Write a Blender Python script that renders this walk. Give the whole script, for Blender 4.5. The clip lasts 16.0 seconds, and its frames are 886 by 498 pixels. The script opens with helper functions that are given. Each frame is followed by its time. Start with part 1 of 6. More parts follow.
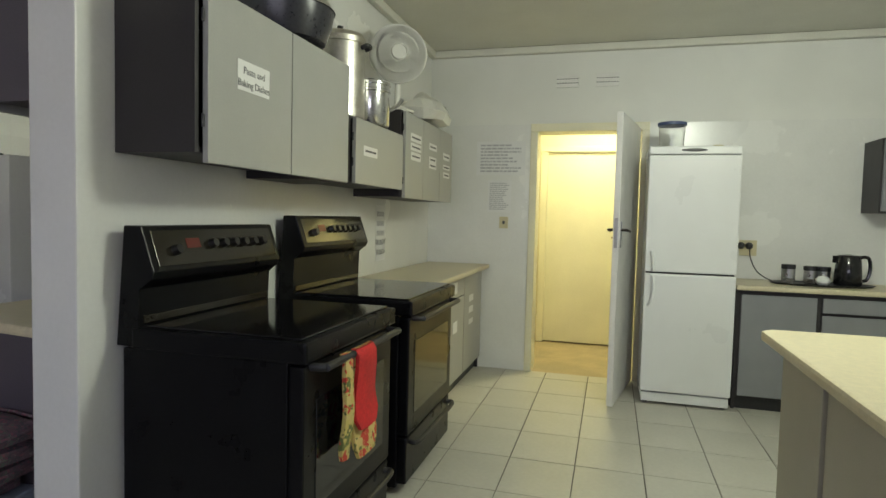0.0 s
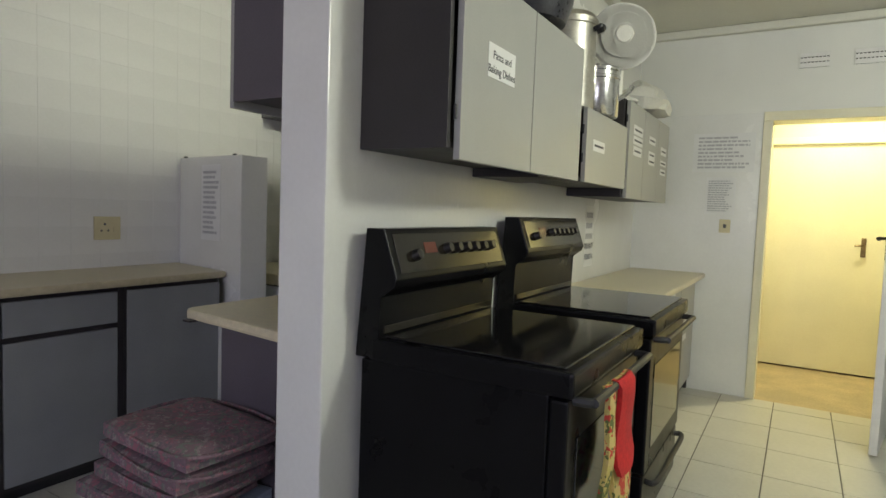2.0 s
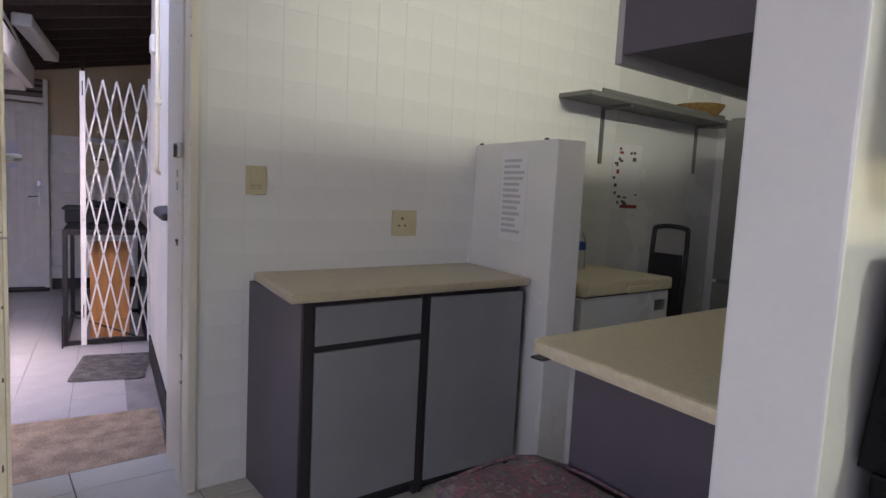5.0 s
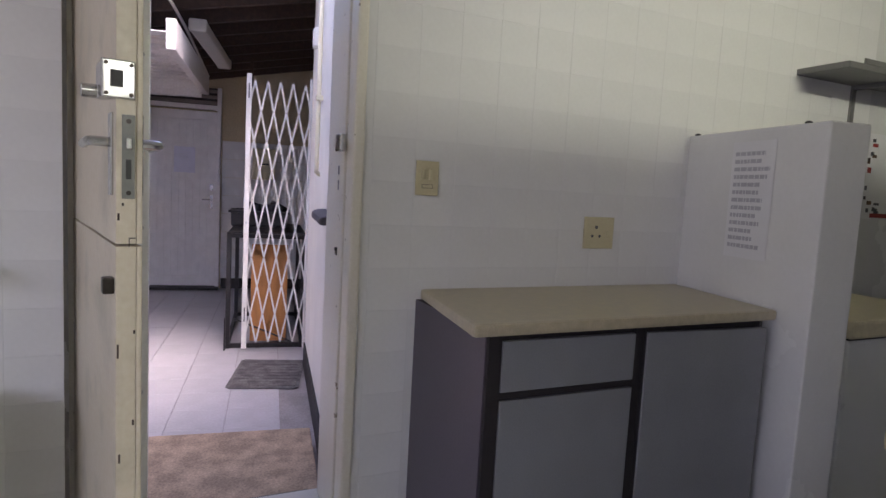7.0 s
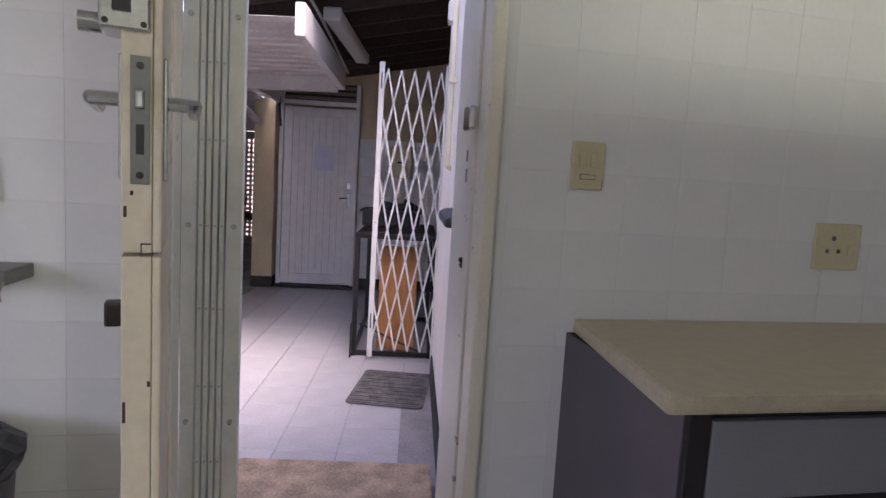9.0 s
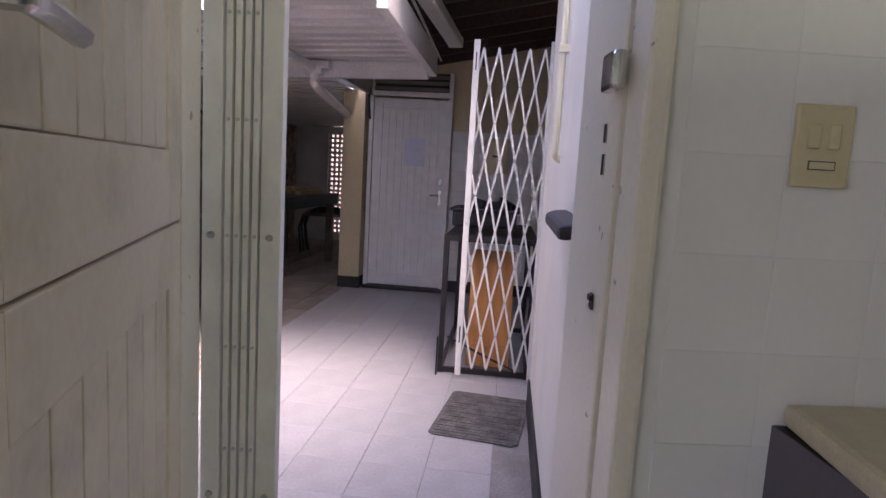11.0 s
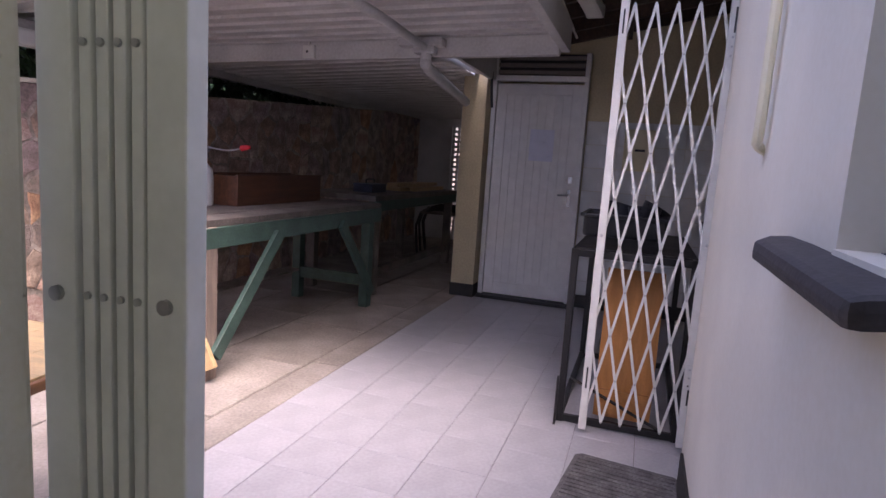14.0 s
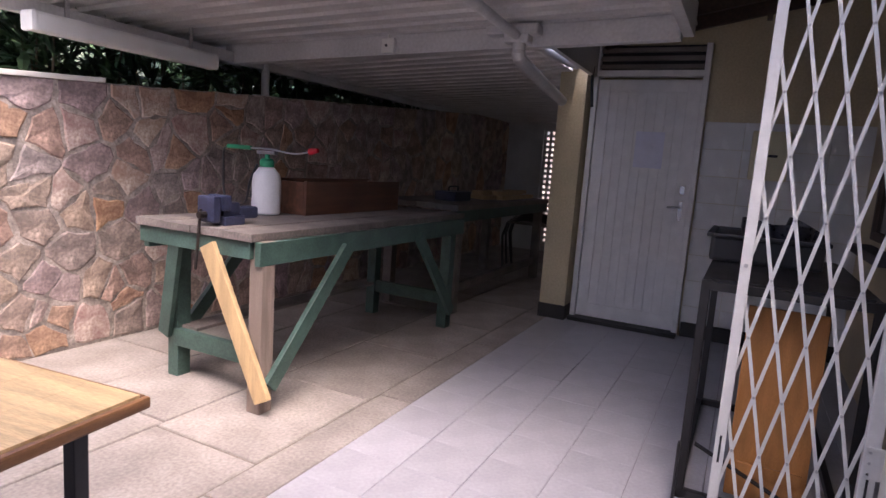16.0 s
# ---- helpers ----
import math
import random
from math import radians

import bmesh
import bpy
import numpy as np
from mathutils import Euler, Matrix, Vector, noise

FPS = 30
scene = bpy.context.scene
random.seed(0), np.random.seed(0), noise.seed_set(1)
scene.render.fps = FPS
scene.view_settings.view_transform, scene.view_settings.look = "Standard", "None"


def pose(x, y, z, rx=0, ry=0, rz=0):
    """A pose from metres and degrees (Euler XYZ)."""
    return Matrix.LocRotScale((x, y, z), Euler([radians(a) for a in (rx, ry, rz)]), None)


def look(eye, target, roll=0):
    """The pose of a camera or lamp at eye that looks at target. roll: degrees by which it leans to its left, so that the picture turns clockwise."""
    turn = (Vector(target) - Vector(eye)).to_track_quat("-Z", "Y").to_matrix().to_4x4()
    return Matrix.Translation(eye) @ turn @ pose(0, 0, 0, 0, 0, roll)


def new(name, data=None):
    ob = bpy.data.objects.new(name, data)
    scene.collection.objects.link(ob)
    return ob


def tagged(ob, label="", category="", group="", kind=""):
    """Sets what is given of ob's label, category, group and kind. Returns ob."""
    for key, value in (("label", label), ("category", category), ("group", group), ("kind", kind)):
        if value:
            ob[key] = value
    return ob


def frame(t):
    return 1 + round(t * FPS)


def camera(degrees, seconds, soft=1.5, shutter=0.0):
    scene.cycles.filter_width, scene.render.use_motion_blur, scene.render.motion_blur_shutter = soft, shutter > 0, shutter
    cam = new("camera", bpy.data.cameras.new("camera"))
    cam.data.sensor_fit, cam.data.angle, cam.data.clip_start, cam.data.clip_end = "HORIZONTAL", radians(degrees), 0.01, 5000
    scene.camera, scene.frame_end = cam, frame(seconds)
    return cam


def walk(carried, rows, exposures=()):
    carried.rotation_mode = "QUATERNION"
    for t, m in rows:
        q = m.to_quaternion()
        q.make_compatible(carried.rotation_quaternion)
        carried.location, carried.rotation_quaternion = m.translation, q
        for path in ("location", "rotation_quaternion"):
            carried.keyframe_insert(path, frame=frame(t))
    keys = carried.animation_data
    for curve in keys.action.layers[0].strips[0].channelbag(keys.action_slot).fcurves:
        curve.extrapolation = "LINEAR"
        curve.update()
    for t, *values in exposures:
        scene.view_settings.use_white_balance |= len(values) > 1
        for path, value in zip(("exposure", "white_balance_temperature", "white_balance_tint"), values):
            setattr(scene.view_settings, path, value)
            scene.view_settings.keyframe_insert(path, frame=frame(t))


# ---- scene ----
cam = camera(73.1, 16.0)
PATH = [
    (0, (0.278, -0.318, 1.275), (-0.261, 1.605, 1.166), 1.4),
    (0.5, (0.183, -0.284, 1.273), (-0.499, 1.593, 1.16), 1.6),
    (1, (0.085, -0.244, 1.275), (-0.731, 1.578, 1.158), 1.8),
    (1.5, (-0.019, -0.195, 1.277), (-0.944, 1.574, 1.153), 1.9),
    (2, (-0.112, -0.165, 1.285), (-1.134, 1.549, 1.152), 2.1),
    (2.5, (-0.217, -0.148, 1.271), (-1.352, 1.493, 1.131), 2.4),
    (3, (-0.371, -0.124, 1.27), (-1.612, 1.437, 1.114), 2.5),
    (3.5, (-0.528, -0.104, 1.272), (-1.859, 1.379, 1.101), 2.7),
    (4, (-0.631, -0.084, 1.268), (-2.031, 1.333, 1.088), 2.7),
    (4.5, (-0.753, -0.043, 1.274), (-2.232, 1.29, 1.088), 2.8),
    (5, (-0.902, 0.017, 1.281), (-2.467, 1.247, 1.089), 2.9),
    (7.5, (-1.582, 0.163, 1.245), (-3.431, 0.9, 1.049), 3.2),
    (8, (-1.722, 0.21, 1.247), (-3.607, 0.846, 1.046), 3.3),
    (8.5, (-1.849, 0.268, 1.233), (-3.769, 0.79, 1.026), 3.4),
    (9, (-1.958, 0.3, 1.221), (-3.906, 0.699, 1.007), 3.4),
    (11.5, (-2.63, 0.396, 1.214), (-4.613, 0.414, 0.959), 3.3),
    (12, (-2.743, 0.437, 1.207), (-4.724, 0.37, 0.941), 3.4),
    (12.5, (-2.877, 0.448, 1.199), (-4.853, 0.304, 0.924), 3.5),
    (13, (-3.043, 0.439, 1.204), (-5.012, 0.228, 0.922), 3.6),
    (13.5, (-3.158, 0.416, 1.21), (-5.12, 0.149, 0.927), 3.8),
    (14, (-3.293, 0.402, 1.217), (-5.245, 0.072, 0.934), 3.8),
    (14.5, (-3.433, 0.411, 1.218), (-5.37, 0.004, 0.934), 3.8),
    (15, (-3.56, 0.375, 1.208), (-5.481, -0.105, 0.925), 3.9),
    (15.5, (-3.676, 0.32, 1.199), (-5.579, -0.228, 0.919), 4.1),
    (16, (-3.841, 0.279, 1.216), (-5.725, -0.33, 0.933), 4.1),
]
EXPOSURES = [(0, 2.36, 6400, 17), (1.5, 2.45, 6350, 20), (3, 2.78, 6300, 26), (4.5, 2.85, 6250, 29), (5.2, 2.75, 6250, 29), (7.5, 2.65, 6250, 29), (9, 2.6, 6200, 29), (11.5, 2.6, 6400, 29), (13, 2.42, 6250, 29), (14.5, 2.2, 6150, 28), (16, 2.18, 6150, 25)]

walk(cam, [(t, look(eye, target, roll)) for t, eye, target, roll in PATH], EXPOSURES)

# ---- world, sun and lamps ----
world = bpy.data.worlds.new("world")
scene.world = world
world.use_nodes = True
sky = world.node_tree.nodes.new("ShaderNodeTexSky")
sky.sky_type, sky.sun_disc = "NISHITA", False
sky.dust_density, sky.ozone_density = 5.0, 0.2
sky.sun_elevation, sky.sun_rotation = radians(61), radians(63)
world.node_tree.links.new(sky.outputs["Color"], world.node_tree.nodes["Background"].inputs["Color"])
world.node_tree.nodes["Background"].inputs["Strength"].default_value = 0.15
sun = new("sun", bpy.data.lights.new("sun", "SUN"))
sun.data.energy, sun.data.angle, sun.data.color = 0.7, radians(30), (1, 0.95, 0.88)
sun.matrix_world = look((0, 0, 20), (-10, -5, 0))


def lamp(name, at, target, size, size_y, watts, colour):
    ob = new(name, bpy.data.lights.new(name, "AREA"))
    ob.data.shape, ob.data.size, ob.data.size_y, ob.data.energy, ob.data.color = "RECTANGLE", size, size_y, watts, colour
    ob.matrix_world = look(at, target)
    return ob


# Unseen kitchen tube, built as a point lamp so the ceiling is lit too.
unseen_kitchen_tube = new("unseen_kitchen_tube", bpy.data.lights.new("unseen_kitchen_tube", "POINT"))
unseen_kitchen_tube.data.energy, unseen_kitchen_tube.data.shadow_soft_size, unseen_kitchen_tube.data.color = 14.5, 0.16, (0.90, 1.0, 0.78)
unseen_kitchen_tube.location = (1.1, 1.9, 2.30)
lamp("scullery_tube", (-1.445, 2.45, 2.385), (-3.4, 2.45, 2.0), 1.2, 0.06, 2.6, (0.93, 1.0, 0.72))
# Daylight fill added at an assumed, unseen south window.
lamp("south_daylight_fill", (0, -3.05, 1.62), (0, 2, 1.2), 3.1, 1.1, 7.0, (0.84, 0.86, 1.0))
lamp("corridor_bulb", (0.2, 5.35, 2.55), (0.2, 5.35, 0), 0.2, 0.2, 6.5, (0.97, 0.95, 0.50))

# ---- frames of the plan: the house, and the yard that lies 8.6 degrees askew to it ----
HOUSE = Matrix.Identity(4)
YARD = pose(-3.65, 0.689, 0, 0, 0, 171.4)
FAR = YARD @ pose(0.26, -0.03, 0)


# ---- building helpers ----
def thing(name, at=(0, 0, 0), rz=0, base=HOUSE, label="", category="", group="", kind=""):
    ob = new(name)
    ob.empty_display_size = 0.1
    ob.matrix_world = base @ pose(at[0], at[1], at[2], 0, 0, rz)
    return tagged(ob, label, category, group, kind)


def mesh_of(name, bm, material, smooth=False):
    bmesh.ops.recalc_face_normals(bm, faces=bm.faces)
    me = bpy.data.meshes.new(name)
    bm.to_mesh(me)
    bm.free()
    me.materials.append(material)
    for p in me.polygons:
        p.use_smooth = smooth
    return me


def part(name, bm, material, parent, label="", smooth=False):
    ob = new(name, mesh_of(name, bm, material, smooth))
    ob.parent = parent
    if smooth:
        smooth_by_angle(ob.data)
    return tagged(ob, label)


def smooth_by_angle(me, limit=0.6):
    bm = bmesh.new()
    bm.from_mesh(me)
    for e in bm.edges:
        e.smooth = len(e.link_faces) == 2 and e.calc_face_angle(3) < limit
    bm.to_mesh(me)
    bm.free()


def solid(name, bm, material, label="", category="", group="", kind="structure", base=HOUSE, smooth=False):
    ob = new(name, mesh_of(name, bm, material, smooth))
    if smooth:
        smooth_by_angle(ob.data)
    ob.matrix_world = base
    return tagged(ob, label, category, group, kind)


def box(x0, x1, y0, y1, z0, z1, bevel=0.0, into=None, turn=None):
    bm = bmesh.new()
    bmesh.ops.create_cube(bm, size=1, matrix=Matrix.LocRotScale(((x0 + x1) / 2, (y0 + y1) / 2, (z0 + z1) / 2), None, (abs(x1 - x0), abs(y1 - y0), abs(z1 - z0))))
    if bevel:
        bmesh.ops.bevel(bm, geom=bm.edges[:], offset=bevel, segments=2, profile=0.6, affect="EDGES")
    if turn is not None:
        bm.transform(turn)
    return merge(into, bm)


def merge(into, bm):
    if into is None:
        return bm
    me = bpy.data.meshes.new("temp")
    bm.to_mesh(me)
    bm.free()
    into.from_mesh(me)
    bpy.data.meshes.remove(me)
    return into


def boxes(rows, bevel=0.0):
    bm = bmesh.new()
    for r in rows:
        box(*r, bevel=bevel, into=bm)
    return bm


def rod(p, q, r, into=None, seg=12, r2=None):
    p, q = Vector(p), Vector(q)
    bm = bmesh.new()
    turn = (q - p).to_track_quat("Z", "Y").to_matrix().to_4x4()
    bmesh.ops.create_cone(bm, cap_ends=True, segments=seg, radius1=r, radius2=r if r2 is None else r2, depth=(q - p).length, matrix=Matrix.Translation((p + q) / 2) @ turn)
    return merge(into, bm)


def bar(p, q, w, t, into=None, bevel=0.0, up=(0, 0, 1)):
    """A flat bar from p to q: w wide across, t thick towards up."""
    p, q = Vector(p), Vector(q)
    z = (q - p).normalized()
    x = Vector(up).cross(z)
    x = x.normalized() if x.length > 1e-4 else Vector((1, 0, 0))
    y = z.cross(x)
    m = Matrix((x, y, z)).transposed().to_4x4()
    m.translation = (p + q) / 2
    h = (q - p).length / 2
    return box(-w / 2, w / 2, -t / 2, t / 2, -h, h, bevel, into, m)


def spun(profile, at=(0, 0, 0), into=None, seg=28, turn=None):
    """A turned shape from rows of (radius, height)."""
    bm = bmesh.new()
    rings = []
    for r, z in profile:
        rings.append([bm.verts.new((r * math.cos(2 * math.pi * k / seg), r * math.sin(2 * math.pi * k / seg), z)) for k in range(seg)])
    for a, b in zip(rings, rings[1:]):
        for k in range(seg):
            bm.faces.new((a[k], a[(k + 1) % seg], b[(k + 1) % seg], b[k]))
    for ring, flip in ((rings[0], True), (rings[-1], False)):
        if (ring[0].co.xy).length > 1e-4:
            bm.faces.new(ring[::-1] if flip else ring)
    bmesh.ops.remove_doubles(bm, verts=bm.verts, dist=1e-5)
    bm.transform((Matrix.Translation(at) @ turn) if turn is not None else Matrix.Translation(at))
    return merge(into, bm)


def tube(points, r, into=None, seg=8, smooth_steps=6):
    """A bent pipe or cable through the points."""
    pts = [Vector(p) for p in points]
    path = []
    for i in range(len(pts) - 1):
        a, b, c, d = pts[max(i - 1, 0)], pts[i], pts[i + 1], pts[min(i + 2, len(pts) - 1)]
        for k in range(smooth_steps):
            t = k / smooth_steps
            path.append(0.5 * ((2 * b) + (c - a) * t + (2 * a - 5 * b + 4 * c - d) * t * t + (3 * b - a - 3 * c + d) * t ** 3))
    path.append(pts[-1])
    bm = bmesh.new()
    rings, side = [], None
    for i, p in enumerate(path):
        way = (path[min(i + 1, len(path) - 1)] - path[max(i - 1, 0)]).normalized()
        if side is None:
            side = way.orthogonal().normalized()
        side = (side - way * side.dot(way)).normalized()
        other = way.cross(side)
        rings.append([bm.verts.new(p + r * (math.cos(2 * math.pi * k / seg) * side + math.sin(2 * math.pi * k / seg) * other)) for k in range(seg)])
    for a, b in zip(rings, rings[1:]):
        for k in range(seg):
            bm.faces.new((a[k], a[(k + 1) % seg], b[(k + 1) % seg], b[k]))
    bm.faces.new(rings[0][::-1])
    bm.faces.new(rings[-1])
    return merge(into, bm)


def prism(outline, z0, z1, into=None, turn=None, bevel=0.0):
    """An outline of (x, y) drawn up from z0 to z1."""
    bm = bmesh.new()
    low = [bm.verts.new((x, y, z0)) for x, y in outline]
    top = [bm.verts.new((x, y, z1)) for x, y in outline]
    n = len(outline)
    bm.faces.new(low[::-1])
    bm.faces.new(top)
    for k in range(n):
        bm.faces.new((low[k], low[(k + 1) % n], top[(k + 1) % n], top[k]))
    if bevel:
        bmesh.ops.bevel(bm, geom=bm.edges[:], offset=bevel, segments=2, profile=0.6, affect="EDGES")
    if turn is not None:
        bm.transform(turn)
    return merge(into, bm)


# ---- materials ----
def make_material(name, colour, rough=0.6, metal=0.0, vary=0.08, scale=6.0, fine=90.0, bump=0.1, bump_depth=0.002, second=None, spread=(0.4, 0.65), random_by=0.0, stretch=(1, 1, 1), coat=0.0, spec=0.5):
    """Colour with two scales of variation, fine relief and uneven gloss."""
    m = bpy.data.materials.new(name)
    m.use_nodes = True
    nt = m.node_tree
    b = nt.nodes["Principled BSDF"]
    add = nt.nodes.new
    co = add("ShaderNodeTexCoord")
    mp = add("ShaderNodeMapping")
    mp.inputs["Scale"].default_value = stretch
    nt.links.new(co.outputs["Object"], mp.inputs["Vector"])
    n1, n2 = add("ShaderNodeTexNoise"), add("ShaderNodeTexNoise")
    for n, s, d in ((n1, scale, 5), (n2, fine, 3)):
        n.inputs["Scale"].default_value, n.inputs["Detail"].default_value = s, d
        nt.links.new(mp.outputs["Vector"], n.inputs["Vector"])
    ramp = add("ShaderNodeValToRGB")
    ramp.color_ramp.elements[0].position, ramp.color_ramp.elements[1].position = spread
    dark = second if second else tuple(c * (1 - 1.6 * vary) for c in colour)
    ramp.color_ramp.elements[0].color = (*dark, 1)
    ramp.color_ramp.elements[1].color = (*colour, 1)
    nt.links.new(n1.outputs["Fac"], ramp.inputs["Fac"])
    mix = add("ShaderNodeMix")
    mix.data_type, mix.blend_type = "RGBA", "OVERLAY"
    mix.inputs["Factor"].default_value = min(1.0, vary * 2.5)
    nt.links.new(ramp.outputs["Color"], mix.inputs["A"])
    nt.links.new(n2.outputs["Fac"], mix.inputs["B"])
    out = mix.outputs["Result"]
    if random_by:
        info, hsv, mr = add("ShaderNodeObjectInfo"), add("ShaderNodeHueSaturation"), add("ShaderNodeMapRange")
        mr.inputs["To Min"].default_value, mr.inputs["To Max"].default_value = 1 - random_by, 1 + random_by
        nt.links.new(info.outputs["Random"], mr.inputs["Value"])
        nt.links.new(mr.outputs["Result"], hsv.inputs["Value"])
        nt.links.new(out, hsv.inputs["Color"])
        out = hsv.outputs["Color"]
    nt.links.new(out, b.inputs["Base Color"])
    rr = add("ShaderNodeMapRange")
    rr.inputs["To Min"].default_value, rr.inputs["To Max"].default_value = max(0.03, rough - 0.1), min(1.0, rough + 0.1)
    nt.links.new(n1.outputs["Fac"], rr.inputs["Value"])
    nt.links.new(rr.outputs["Result"], b.inputs["Roughness"])
    b.inputs["Metallic"].default_value = metal
    b.inputs["Coat Weight"].default_value = coat
    b.inputs["Specular IOR Level"].default_value = spec
    if bump:
        bp = add("ShaderNodeBump")
        bp.inputs["Strength"].default_value, bp.inputs["Distance"].default_value = bump, bump_depth
        nt.links.new(n2.outputs["Fac"], bp.inputs["Height"])
        nt.links.new(bp.outputs["Normal"], b.inputs["Normal"])
    return m


def glass_material(name, colour=(1, 1, 1), rough=0.02):
    m = bpy.data.materials.new(name)
    m.use_nodes = True
    b = m.node_tree.nodes["Principled BSDF"]
    b.inputs["Base Color"].default_value = (*colour, 1)
    b.inputs["Roughness"].default_value = rough
    b.inputs["Transmission Weight"].default_value = 1.0
    b.inputs["IOR"].default_value = 1.45
    return m


def glow_material(name, colour, strength):
    m = bpy.data.materials.new(name)
    m.use_nodes = True
    b = m.node_tree.nodes["Principled BSDF"]
    b.inputs["Base Color"].default_value = (*colour, 1)
    b.inputs["Emission Color"].default_value = (*colour, 1)
    b.inputs["Emission Strength"].default_value = strength
    return m

